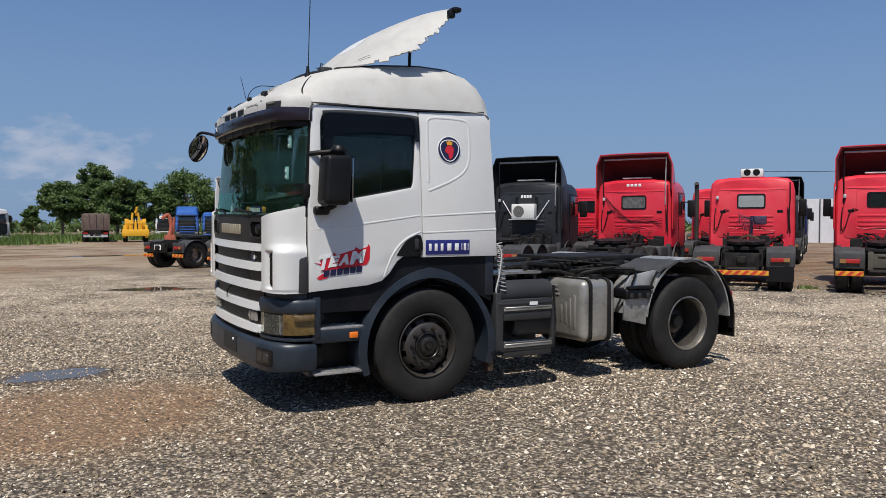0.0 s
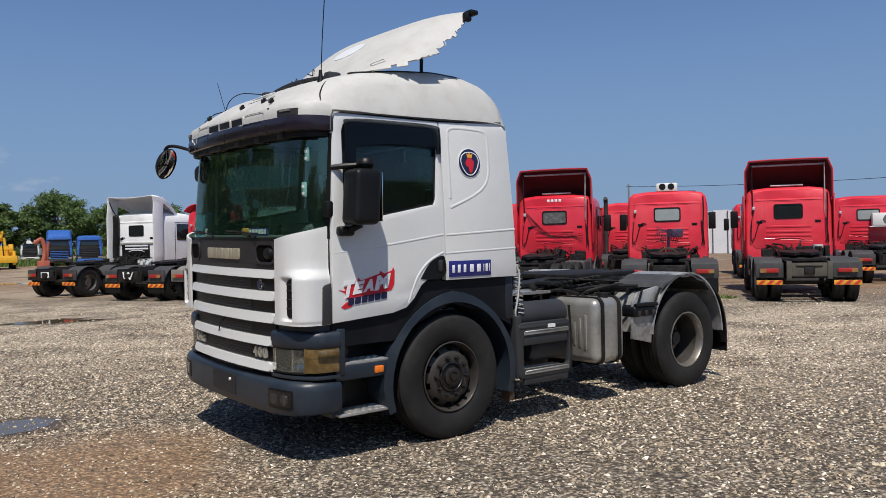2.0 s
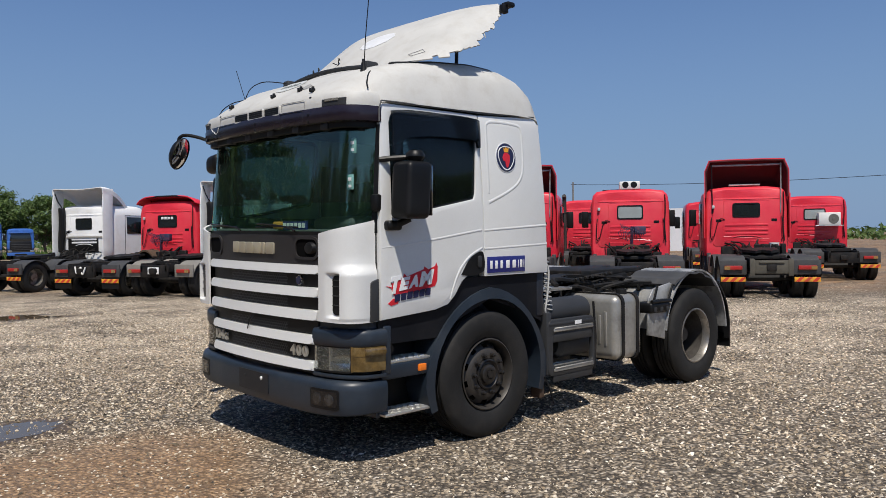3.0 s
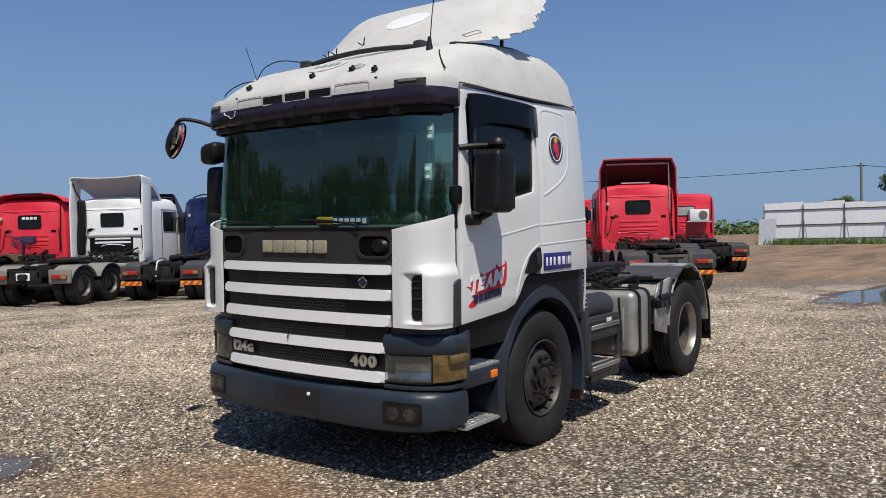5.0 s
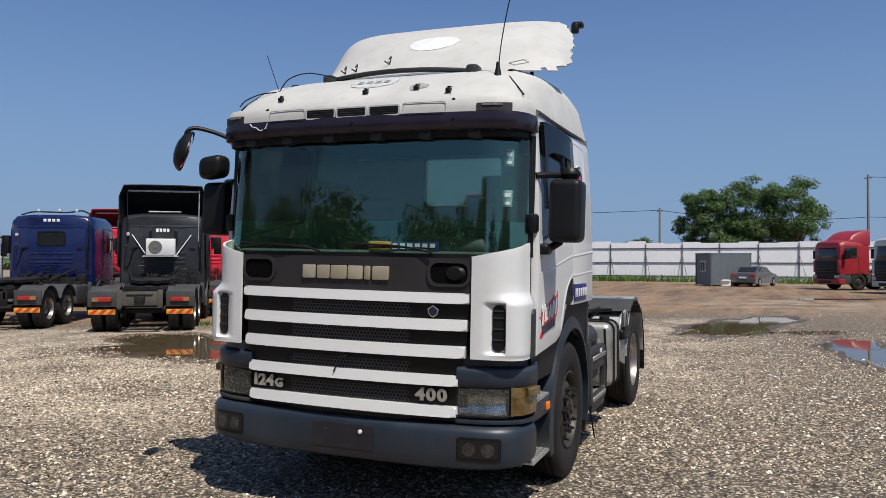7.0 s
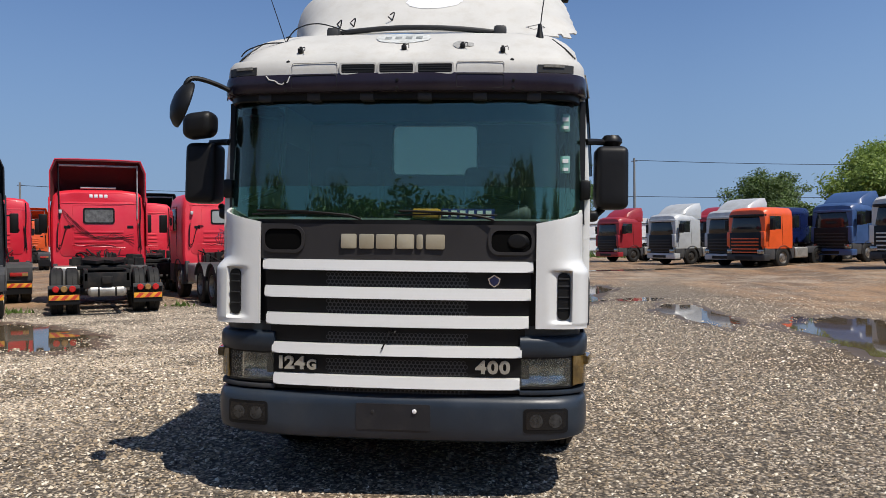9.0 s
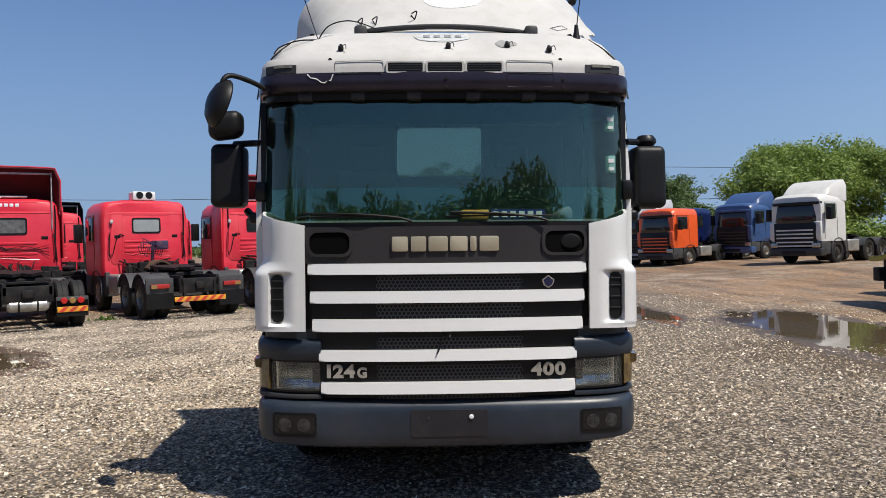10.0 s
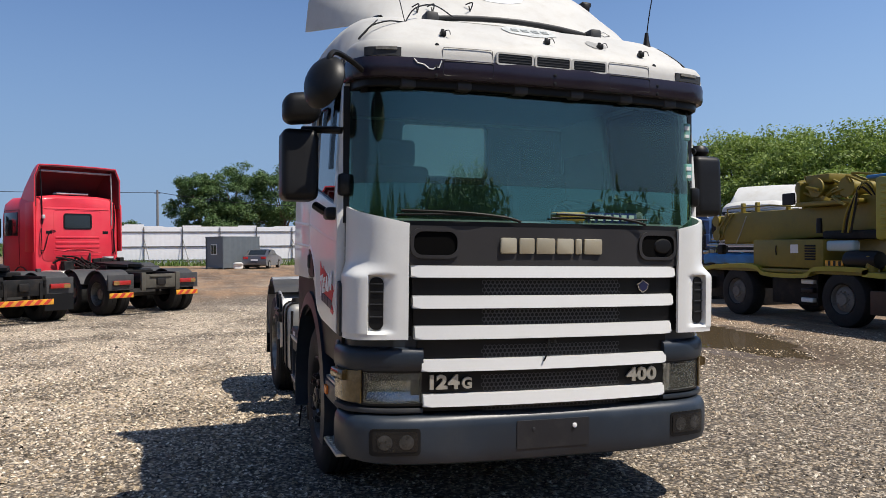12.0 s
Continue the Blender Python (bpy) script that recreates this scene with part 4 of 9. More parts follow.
for s in (-1, 1):
    a, b = (0.585, 0.875) if s > 0 else (-0.875, -0.585)
    follow = lambda p: Vector((p.x + 0.037 + bow(p.y, 0.10, 1.15, 2.2), p.y, p.z))
    part("pocket_rim", bend(cut(plate([rrect(a, b, 1.568, 1.742, 0.065), rrect(a + 0.02, b - 0.02, 1.588, 1.722, 0.05)], "yz", -0.097, -0.05), step_y=0.04), follow), PANEL, panel)
    part("lamp_pocket", bend(cut(plate([rrect(a + 0.015, b - 0.015, 1.583, 1.727, 0.05)], "yz", -0.087, -0.05), step_y=0.04), follow), mat("pocket_black", (0.002, 0.002, 0.002), 0.9, spec=0.1), panel)
    if s < 0:
        part("horn_cover", bend(Lathe([(0, -0.03), (0.04, -0.025), (0.058, 0.0), (0.058, 0.03)], (-0.085, 0, 0), "x", 20), lambda p: Vector((p.x + 0.087, -0.765 + p.y * 1.35, 1.655 + p.z))), BLACK, panel)

# grille
bm = front_strip(0.69, 1.535, 0.85, -0.0, 0.05, 0.09, 2.2)
backing = cab_part("grille_backing", bm, BLACK)
BARS = ((1.46, 1.528, 0.868), (1.284, 1.356, 0.855), (1.108, 1.184, 0.842), (0.925, 0.993, 0.802), (0.724, 0.794, 0.79))
for i, (z0, z1, half) in enumerate(BARS):
    bm = front_strip(z0, z1, half, -0.07, 0.06, 0.118, 2.2, lean_x=0.012)
    bmesh.ops.bevel(bm, geom=[e for e in bm.edges if abs(e.verts[0].co.y - e.verts[1].co.y) > 1e-3], offset=0.012, segments=2, affect="EDGES")
    cab_part("grille_bar", bm, WHITE)
for z0, z1, half in ((1.36, 1.455, 0.855), (1.19, 1.28, 0.845), (1.0, 1.10, 0.82), (0.80, 0.92, 0.80)):
    cab_part("grille_slot", front_strip(z0, z1, half, -0.022, 0.03, 0.10, 2.2), BLACK)
for z0, z1 in ((1.365, 1.44), (1.195, 1.265), (1.01, 1.06), (0.815, 0.905), (0.70, 0.72)):
    bm = bmesh.new()
    hx = 0.0152
    for j in range(int((z1 - z0) / (hx * 1.5)) + 1):
        for i in range(int(0.92 / (hx * 1.732))):
            y = -0.45 + (i + 0.5 * (j % 2)) * hx * 1.732
            z = z0 + j * hx * 1.5
            x = -0.028 + bow(y, 0.10, 1.15, 2.2)
            ro, ri = [], []
            for k in range(6):
                a = radians(30 + 60 * k)
                ro.append(bm.verts.new((x, y + hx * math.cos(a), z + hx * math.sin(a))))
                ri.append(bm.verts.new((x, y + hx * 0.72 * math.cos(a), z + hx * 0.72 * math.sin(a))))
            for k in range(6):
                bm.faces.new((ro[k], ro[(k + 1) % 6], ri[(k + 1) % 6], ri[k]))
    mesh_ob = cab_part("grille_mesh", bm, mat("mesh_grey_plastic", (0.055, 0.056, 0.06), 0.5), label="honeycomb grille mesh")
    mesh_ob["kind"] = "stuff"
for txt, y, size in (("1", 0.742, 0.108), ("2", 0.683, 0.108), ("4", 0.613, 0.108), ("G", 0.535, 0.085), ("4", -0.548, 0.108), ("0", -0.622, 0.108), ("0", -0.696, 0.108)):
    wide = 1.0 if txt == "G" else 1.2
    bm = letters(txt, size, 0.008)
    bend(bm, lambda p: Vector((p.x - 0.042 + bow(y, 0.10, 1.15, 2.2), p.y * wide + y, p.z + 0.826)))
    cab_part("model_badge", bm, mat("silver_badge", (0.5, 0.48, 0.42), 0.35, metal=0.5), label="silver raised badge character")
bm = plate([[(-0.625, 1.445), (-0.665, 1.42), (-0.655, 1.385), (-0.625, 1.365), (-0.595, 1.385), (-0.585, 1.42)]], "yz", -0.02, 0.02)
badge = cab_part("shield_badge", bm, CHROME)
part("shield_field", plate([[(-0.625, 1.438), (-0.656, 1.415), (-0.647, 1.388), (-0.625, 1.373), (-0.603, 1.388), (-0.594, 1.415)]], "yz", -0.026, -0.015), LOGONAVY, badge)
cab_part("loose_cable", T(smooth_line([(-0.03, 0.02, 1.09), (-0.065, 0.04, 1.06), (-0.075, 0.06, 1.0), (-0.072, 0.075, 0.97)]), smooth_line([(-0.03, 0.04, 1.08), (-0.07, 0.0, 1.07), (-0.05, -0.01, 1.09)]), r=0.005, seg=6), BLACK)

# corner panels: a bulge low down, with a scooped air slot in its face
UPPER = [(-0.015, 0.885), (-0.010, 0.95), (0.004, 1.02), (0.034, 1.08), (0.082, 1.13), (0.135, 1.165), (0.21, 1.185), (0.287, 1.19)]
LOWER = [(-0.015, 0.885), (-0.009, 0.96), (-0.002, 1.03), (0.008, 1.10), (0.034, 1.165), (0.088, 1.208), (0.17, 1.224), (0.287, 1.215)]
UPPER_LINE = smooth_line([(x, y, 0) for x, y in UPPER], 5)
LOWER_LINE = smooth_line([(x, y, 0) for x, y in LOWER], 5)


def ease(v, a, b):
    t = min(1.0, max(0.0, (v - a) / (b - a)))
    return t * t * (3 - 2 * t)


run = [0.0]
for p, q in zip(UPPER_LINE, UPPER_LINE[1:]):
    run.append(run[-1] + (q - p).length)
run = [(r / run[-1] if UPPER_LINE[0].y < UPPER_LINE[-1].y else 1 - r / run[-1]) for r in run]


def corner_point(i, z, s):
    """A place on the corner panel: i counts along its plan, z up."""
    w = 1 - ease(z, 1.455, 1.55)
    if z < 1.14:
        w *= 0.9
    p = UPPER_LINE[i].lerp(LOWER_LINE[i], w)
    if z > 1.79:
        p = p + Vector((0.05 * (z - 1.79), -0.15 * (z - 1.79), 0))
    lift = (0.105 * run[i] - 0.045) * ease(z, 1.6, 1.83)
    dent = 0.044 * ease(p.y, 0.945, 1.07) * (1 - ease(p.y, 1.10, 1.115)) * ease(z, 1.14, 1.165) * (1 - ease(z, 1.458, 1.48))
    return (p.x + dent, s * p.y, z + lift)


for s in (-1, 1):
    levels = [1.11, 1.116, 1.13, 1.14, 1.15, 1.16, 1.17, 1.2, 1.3, 1.4, 1.44, 1.455, 1.465, 1.475, 1.485, 1.495, 1.51, 1.53, 1.55, 1.62, 1.7, 1.76, 1.79, 1.81]
    rows = [[corner_point(i, z, s) for i in range(len(LOWER_LINE))] for z in levels]
    bm = rings(bmesh.new(), rows, closed=False)
    shell(bm, 0.02)
    corner = cab_part("corner_panel", bm, WHITE)
    slot = plate([rrect(-0.046, 0.034, 1.165, 1.46, 0.035)], "yz", -0.004, 0.02)
    m = Matrix.Translation((0.034, s * 1.066, 0)) @ Matrix.Rotation(radians(-s * 16), 4, "Z")
    part("air_slot", bend(slot, lambda p: m @ Vector((p.x, s * p.y, p.z))), BLACK, corner)
    for z in (1.235, 1.305, 1.375, 1.42):
        part("slot_fin", bend(B(((-0.012, -0.044, z), (0.0, 0.032, z + 0.007))), lambda p: m @ Vector((p.x, s * p.y, p.z))), DARKGREY, corner)
    bm = plate([[(0.208, 1.115), (0.215, 1.40), (0.23, 1.415), (0.285, 1.43), (0.288, 1.115)]], "xz", -1.238, -1.19, bev=0.006)
    part("side_outlet", flip_y(bm) if s > 0 else bm, DARKGREY, corner)


BUMPER = [(-0.063, 0.0), (-0.061, 0.3), (-0.056, 0.6), (-0.042, 0.85), (-0.022, 0.97), (0.0, 1.05), (0.032, 1.11), (0.078, 1.162), (0.135, 1.197), (0.2, 1.218), (0.28, 1.23), (0.37, 1.232)]
LAMPS = [(0.008, 0.79), (0.022, 0.90), (0.048, 1.0), (0.085, 1.08), (0.135, 1.145), (0.205, 1.198), (0.36, 1.222)]


def bumper_x(y):
    """The bumper's front face at a given width."""
    a = abs(y)
    for (p, u), (q, v) in zip(BUMPER, BUMPER[1:]):
        if a <= v:
            return p + (q - p) * (a - u) / (v - u)
    return 0.37


def lamp_band(prof, u0=0.0, u1=1.0):
    """A profile of (outward, height) led round the nearside front corner, between two shares of its length."""
    pts = smooth_line([(x, -y, 0) for x, y in LAMPS], 10)
    n = len(pts) - 1
    rows = []
    for i in range(round(u0 * n), round(u1 * n) + 1):
        d = pts[min(i + 1, n)] - pts[max(i - 1, 0)]
        o = Vector((d.y, -d.x, 0)).normalized()
        rows.append([(pts[i].x + o.x * a, pts[i].y + o.y * a, z) for a, z in prof])
    return rings(bmesh.new(), rows)


def slab(a, b, z0, z1):
    return [(a, z0), (b, z0), (b, z1), (a, z1)]


SPLIT = 0.60
OLDLENS = glass("clouded_lamp_glass", (0.93, 0.95, 0.94), 1.5, 0.025, (0.5, 0.51, 0.47))
FADED = mat("faded_amber_plastic", (0.12, 0.075, 0.022), 0.2, var=0.5, scale=12, coat=0.7, dirt=(0.21, 0.155, 0.075), amount=0.7, dscale=14)
for s in (-1, 1):
    def put(name, bm, material, label="", parent=None):
        bm = flip_y(bm) if s > 0 else bm
        return part(name, bm, material, parent, label) if parent else cab_part(name, bm, material, None, label)
    put("lamp_surround", lamp_band([(-0.05, 0.928), (0.006, 0.928), (0.016, 0.945), (0.018, 0.985), (0.017, 1.02), (0.010, 1.042), (-0.005, 1.055), (-0.03, 1.06), (-0.03, 1.12), (-0.05, 1.12)]), BLUEGREY)
    put("surround_post", B(((0.335, -1.222, 0.70), (0.415, -1.15, 1.075)), bev=0.016, seg=3), BLUEGREY)
    put("lamp_backing", lamp_band(slab(-0.06, -0.045, 0.69, 0.935)), BLACK)
    lamp = put("headlamp", lamp_band(slab(-0.004, 0.002, 0.742, 0.918), 0.02, SPLIT), OLDLENS, "clouded wrap-round headlamp")
    lamp.visible_shadow = False
    put("lamp_frame", lamp_band(slab(-0.03, 0.003, 0.918, 0.928), 0.0, SPLIT), BLACK, parent=lamp)
    put("lamp_frame", lamp_band(slab(-0.03, 0.003, 0.730, 0.742), 0.0, SPLIT), BLACK, parent=lamp)
    put("lamp_frame", lamp_band(slab(-0.03, 0.003, 0.735, 0.925), SPLIT - 0.02, SPLIT), BLACK, parent=lamp)
    put("reflector", lamp_band([(-0.012, 0.748), (-0.034, 0.79), (-0.04, 0.83), (-0.034, 0.87), (-0.012, 0.912), (-0.045, 0.912), (-0.045, 0.748)], 0.03, SPLIT - 0.03), REFLECTOR, parent=lamp)
    put("bright_edge", lamp_band([(-0.03, 0.752), (-0.012, 0.752), (-0.02, 0.757), (-0.034, 0.764), (-0.04, 0.764)], 0.06, 0.3), CHROME, parent=lamp)
    ind = put("indicator", lamp_band([(-0.02, 0.742), (0.010, 0.745), (0.013, 0.80), (0.012, 0.89), (0.009, 0.925), (-0.02, 0.93)], SPLIT, 0.985), FADED, "faded amber wrap-round indicator")
    put("indicator_rib", lamp_band(slab(0.006, 0.0155, 0.742, 0.93), SPLIT, SPLIT + 0.03), FADED, parent=ind)
    put("indicator_lip", lamp_band([(0.0, 0.862), (0.038, 0.868), (0.044, 0.88), (0.043, 0.912), (0.036, 0.922), (0.0, 0.926)], 0.80, 0.97), FADED, parent=ind)
    put("indicator_rib", lamp_band(slab(0.006, 0.0155, 0.858, 0.866), SPLIT, 0.985), FADED, parent=ind)
    put("lamp_strip", lamp_band([(-0.04, 0.688), (0.008, 0.690), (0.012, 0.70), (0.008, 0.716), (-0.04, 0.722)]), FADEDBLACK if s > 0 else BLUEGREY, "scuffed strip under the lamp")
    wrap = lambda p: Vector((p.x + bumper_x(p.y), p.y, p.z))
    put("fog_recess", bend(cut(plate([rrect(-1.095, -0.815, 0.462, 0.614, 0.022)], "yz", -0.004, 0.03), step_y=0.02), wrap), BLACK)
    fog = put("fog_lamp", bend(cut(plate([rrect(-1.08, -0.83, 0.484, 0.598, 0.02)], "yz", -0.007, 0.02), step_y=0.02), wrap), mat("fog_lens", (0.010, 0.010, 0.011), 0.2, coat=0.25, var=0.3, spec=0.3), "dark double fog lamp")
    for yc in (0.895, 1.015):
        bm = Lathe([(0, -0.0095), (0.030, -0.0095), (0.042, -0.0088), (0.046, 0.0)], (0, 0, 0), "x", 18)
        bend(bm, lambda p: Vector((p.x + bumper_x(yc - p.y), -yc + p.y, p.z + 0.538)))
        put("fog_ring", bm, mat("fog_glass", (0.05, 0.052, 0.055), 0.16, metal=0.5, coat=0.5, var=0.6, scale=30), parent=fog)

# bumper
plan = [(x, -y) for x, y in BUMPER[::-1]] + BUMPER[1:]
pts = smooth_line([(x, y, 0) for x, y in plan], 4)
rows = []
for i, p in enumerate(pts):
    d = pts[min(i + 1, len(pts) - 1)] - pts[max(i - 1, 0)]
    inn = Vector((d.y, -d.x, 0)).normalized()
    lo = 0.385 + 0.03 * (abs(p.y) / 1.2) ** 3
    prof = [(0.05, lo), (0.012, lo + 0.018), (0.002, lo + 0.05), (0.0, lo + 0.1), (0.0, 0.60), (0.006, 0.640), (0.02, 0.664), (0.045, 0.676), (0.10, 0.68), (0.10, lo)]
    rows.append([(p.x + inn.x * a, p.y + inn.y * a, z) for a, z in prof])
bumper = cab_part("bumper", rings(bmesh.new(), rows), BLUEGREY, label="scuffed blue-grey plastic front bumper")
part("plate_holder", plate([rrect(-0.235, 0.235, 0.462, 0.625, 0.008)], "yz", -0.0665, -0.03), mat("plate_patch", (0.012, 0.013, 0.017), 0.55, var=0.25, dirt=(0.05, 0.045, 0.042), amount=0.5, dscale=5), bumper, "bare patch where a number plate was")
part("plate_bolt", Lathe([(0, -0.014), (0.014, -0.009), (0.015, 0.01)], (-0.0665, -0.135, 0.582), "x", 12), INK, bumper)
part("plate_bolt", Lathe([(0, -0.006), (0.01, -0.004), (0.011, 0.01)], (-0.0665, 0.13, 0.575), "x", 10), DARKGREY, bumper)

# wipers
for y0, y1 in ((0.92, 0.22), (-0.02, -0.62)):
    pts = smooth_line([(-0.03 + bow(y0, 0.14, 1.1, 4.5), y0, 1.84), (-0.05, (y0 + y1) / 2, 1.83), (-0.045, y1 + 0.1, 1.81), (-0.05, y1, 1.785)], 5)
    w = cab_part("wiper_arm", T(pts, r=0.008, seg=6), BLACK)
    part("wiper_blade", T(smooth_line([(-0.025 + bow(y0, 0.14, 1.1, 4.5), y0 + 0.03, 1.815), (-0.04, y0 - 0.3, 1.82), (-0.035, y0 - 0.62, 1.815)], 4), r=0.006, seg=6), BLACK, w)
cab_part("scuttle", front_strip(1.742, 1.782, 1.06, -0.03, 0.08, 0.2, 4.5), BLACK)

# rear wall with its window
bm = plate([[(-1.19, 1.44), (-1.17, 2.74), (-1.0, 2.84), (1.0, 2.84), (1.17, 2.74), (1.19, 1.44)], rrect(-0.40, 0.36, 2.25, 2.69, 0.05)], "yz", 2.14, 2.19)
wall = cab_part("rear_wall", bm, WHITE)
rp = part("rear_pane", plate([rrect(-0.40, 0.36, 2.25, 2.69, 0.05)], "yz", 2.155, 2.161), PANEGLASS, wall)
rp.visible_shadow = False
part("wall_lining", plate([[(-1.14, 1.4), (-1.12, 2.70), (1.12, 2.70), (1.14, 1.4)], rrect(-0.41, 0.37, 2.24, 2.70, 0.05)], "yz", 2.12, 2.136), mat("dark_lining", (0.05, 0.058, 0.06), 0.9), wall)
cab_part("cab_floor", B(((0.1, -1.14, 1.28), (2.15, 1.14, 1.34)), ((0.2, -1.14, 1.05), (0.9, 1.14, 1.1)), ((0.06, -1.05, 1.1), (0.12, 1.05, 1.78))), BLACK)
cab_part("head_lining", B(((0.2, -1.1, 2.72), (2.1, 1.1, 2.75))), mat("dark_lining", (0.05, 0.058, 0.06), 0.9))
dash = cab_part("dashboard", cut(B(((0.12, -1.05, 1.62), (0.55, 1.05, 1.80)), bev=0.04), step_y=0.4), mat("dash_plastic", (0.06, 0.07, 0.07), 0.7))
part("instrument_hood", B(((0.32, -0.86, 1.78), (0.6, -0.3, 1.90)), bev=0.05, seg=3), MATS["dash_plastic"], dash)
part("paper_bundle", B(((0.07, -0.27, 1.795), (0.22, -0.09, 1.86)), bev=0.015), mat("ochre_cloth", (0.5, 0.25, 0.03), 0.8), dash)
part("name_card", B(((0.055, -0.62, 1.795), (0.07, -0.28, 1.86))), SIGNBLUE, dash, "blue card with pale bars")
part("card_bar", B(*[((0.05, -0.60 + i * 0.055, 1.81), (0.056, -0.565 + i * 0.055, 1.848)) for i in range(6)]), INK, dash)
wheel_m = Matrix.Translation((0.66, -0.58, 1.86)) @ Matrix.Rotation(radians(-32), 4, "Y")
bm = bmesh.new()
tube(bm, [wheel_m @ Vector((0.23 * math.cos(a), 0.23 * math.sin(a), 0)) for a in [2 * math.pi * k / 28 for k in range(29)]], 0.016, 8)
for a in (0.5, 2.6, 4.7):
    tube(bm, [wheel_m @ Vector((0, 0, -0.02)), wheel_m @ Vector((0.22 * math.cos(a), 0.22 * math.sin(a), 0))], 0.014, 6)
tube(bm, [wheel_m @ Vector((0, 0, -0.4)), wheel_m @ Vector((0, 0, 0))], 0.035, 8)
cab_part("steering_wheel", bm, BLACK)
for y in (-0.58, 0.58):
    bm = B(((0.95, y - 0.25, 1.55), (1.45, y + 0.25, 1.72)), bev=0.05, seg=3)
    box(bm, (1.38, y - 0.24, 1.65), (1.54, y + 0.24, 2.25), 0.05, 3)
    box(bm, (1.42, y - 0.14, 2.25), (1.53, y + 0.14, 2.45), 0.04, 3)
    cab_part("seat", bm, SEAT)
for s in (-1, 1):
    cab_part("door_lining", B(((0.34, s * 1.165 - 0.012, 1.30), (1.40, s * 1.165 + 0.012, 1.90)), ((1.40, s * 1.15 - 0.01, 1.34), (2.10, s * 1.15 + 0.01, 2.70)), ((0.5, s * 1.12 - 0.035, 1.62), (1.2, s * 1.12 + 0.035, 1.69)), bev=0.01), MATS["dark_lining"])
cab_part("bunk", B(((1.62, -1.05, 1.45), (2.11, 1.05, 1.92)), bev=0.05, seg=3), LINING)

# mirrors
for s in (-1, 1):
    def mput(name, bm, material, parent=None, label=""):
        if s > 0:
            bend(flip_y(bm), lambda p: Vector((p.x, p.y + 0.055, p.z + 0.025)))
        return cab_part(name, bm, material, parent, label)
    bm = B(((0.36, -1.50, 1.875), (0.60, -1.285, 2.30)), bev=0.045, seg=4)
    bend(cut(bm, step_z=0.1), lambda p: Vector((p.x - 0.25 * abs(p.y + 1.39) * 0.5 + 0.06 * (p.z - 2.1), p.y, p.z)))
    mir = mput("door_mirror", bm, BLACK, label="black door mirror housing")
    bm = B(((0.598, -1.475, 1.90), (0.606, -1.31, 2.275)), bev=0.003)
    mput("mirror_glass", bm, MIRROR, mir)
    bm = T(smooth_line([(0.31, -1.21, 2.315), (0.38, -1.27, 2.325), (0.5, -1.36 if s < 0 else -1.42, 2.335)]), r=0.022)
    part("mirror_arm", flip_y(bm) if s > 0 else bm, BLACK, mir)
    bm = T(smooth_line([(0.36, -1.22, 1.83), (0.42, -1.28, 1.835), (0.5, -1.34, 1.88)]), r=0.026)
    box(bm, (0.33, -1.30, 1.79), (0.47, -1.215, 1.865), 0.025, 3)
    part("mirror_foot", flip_y(bm) if s > 0 else bm, BLACK, mir)
    bm = bend(Lathe([(0, 0.05), (0.05, 0.045), (0.07, 0.02), (0.072, 0.0), (0.05, -0.03), (0, -0.03)], (0, 0, 0), "z", 20), lambda p: Vector((0.50 + p.x, -1.40 + p.y, 2.335 + p.z)))
    if s < 0:
        part("mirror_knob", bm, BLACK, mir)
    else:
        bm.free()
        mput("wide_mirror", bend(cut(B(((0.28, -1.50, 2.325), (0.46, -1.28, 2.505)), bev=0.06, seg=4), step_y=0.1), lambda p: Vector((p.x, p.y, p.z + 0.12 * (p.y + 1.39)))), BLACK, mir)
arm = cab_part("kerb_mirror", T(smooth_line([(0.14, 1.10, 2.61), (0.06, 1.2, 2.66), (-0.03, 1.31, 2.685), (-0.07, 1.355, 2.65), (-0.06, 1.37, 2.57)]), r=0.016), BLACK, label="round convex kerb mirror on a bent arm")
m = Matrix.Translation((-0.055, 1.385, 2.515)) @ Vector((1, 0, 0)).rotation_difference(Vector((0.55, -0.77, -0.32))).to_matrix().to_4x4()
part("mirror_bowl", bend(Lathe([(0.0, -0.07), (0.05, -0.064), (0.10, -0.044), (0.13, -0.012), (0.138, 0.01), (0.134, 0.02)], (0, 0, 0), "x", 24), lambda p: m @ Vector((p.x, p.y, p.z * 1.15))), BLACK, arm)
part("mirror_face", bend(Lathe([(0.0, 0.034), (0.07, 0.028), (0.130, 0.012)], (0, 0, 0), "x", 24), lambda p: m @ Vector((p.x, p.y, p.z * 1.15))), MIRROR, arm)

# signs and stickers on the nearside
plate_sign = cab_part("name_sign", B(((1.44, -1.25, 1.425), (1.92, -1.238, 1.562)), bev=0.003), SIGNBLUE, label="blue trader's sign with pale bars")
for x0, w in ((1.45, 0.038), (1.512, 0.04), (1.578, 0.038), (1.648, 0.058), (1.73, 0.058), (1.812, 0.009), (1.833, 0.036), (1.882, 0.009)):
    part("sign_bar", B(((x0 + 0.015 + 0.12 * w, -1.2535, 1.46), (x0 + 0.015 + 0.88 * w, -1.249, 1.528)), bev=0.002), INK, plate_sign)


def decal(name, loops, material, parent, y=-1.2455, over=False):
    bm = bend(cut(plate(loops, "xz", y, y + 0.004), step_z=0.06), side_bend)
    return part(name, flip_y(bm) if over else bm, material, parent)


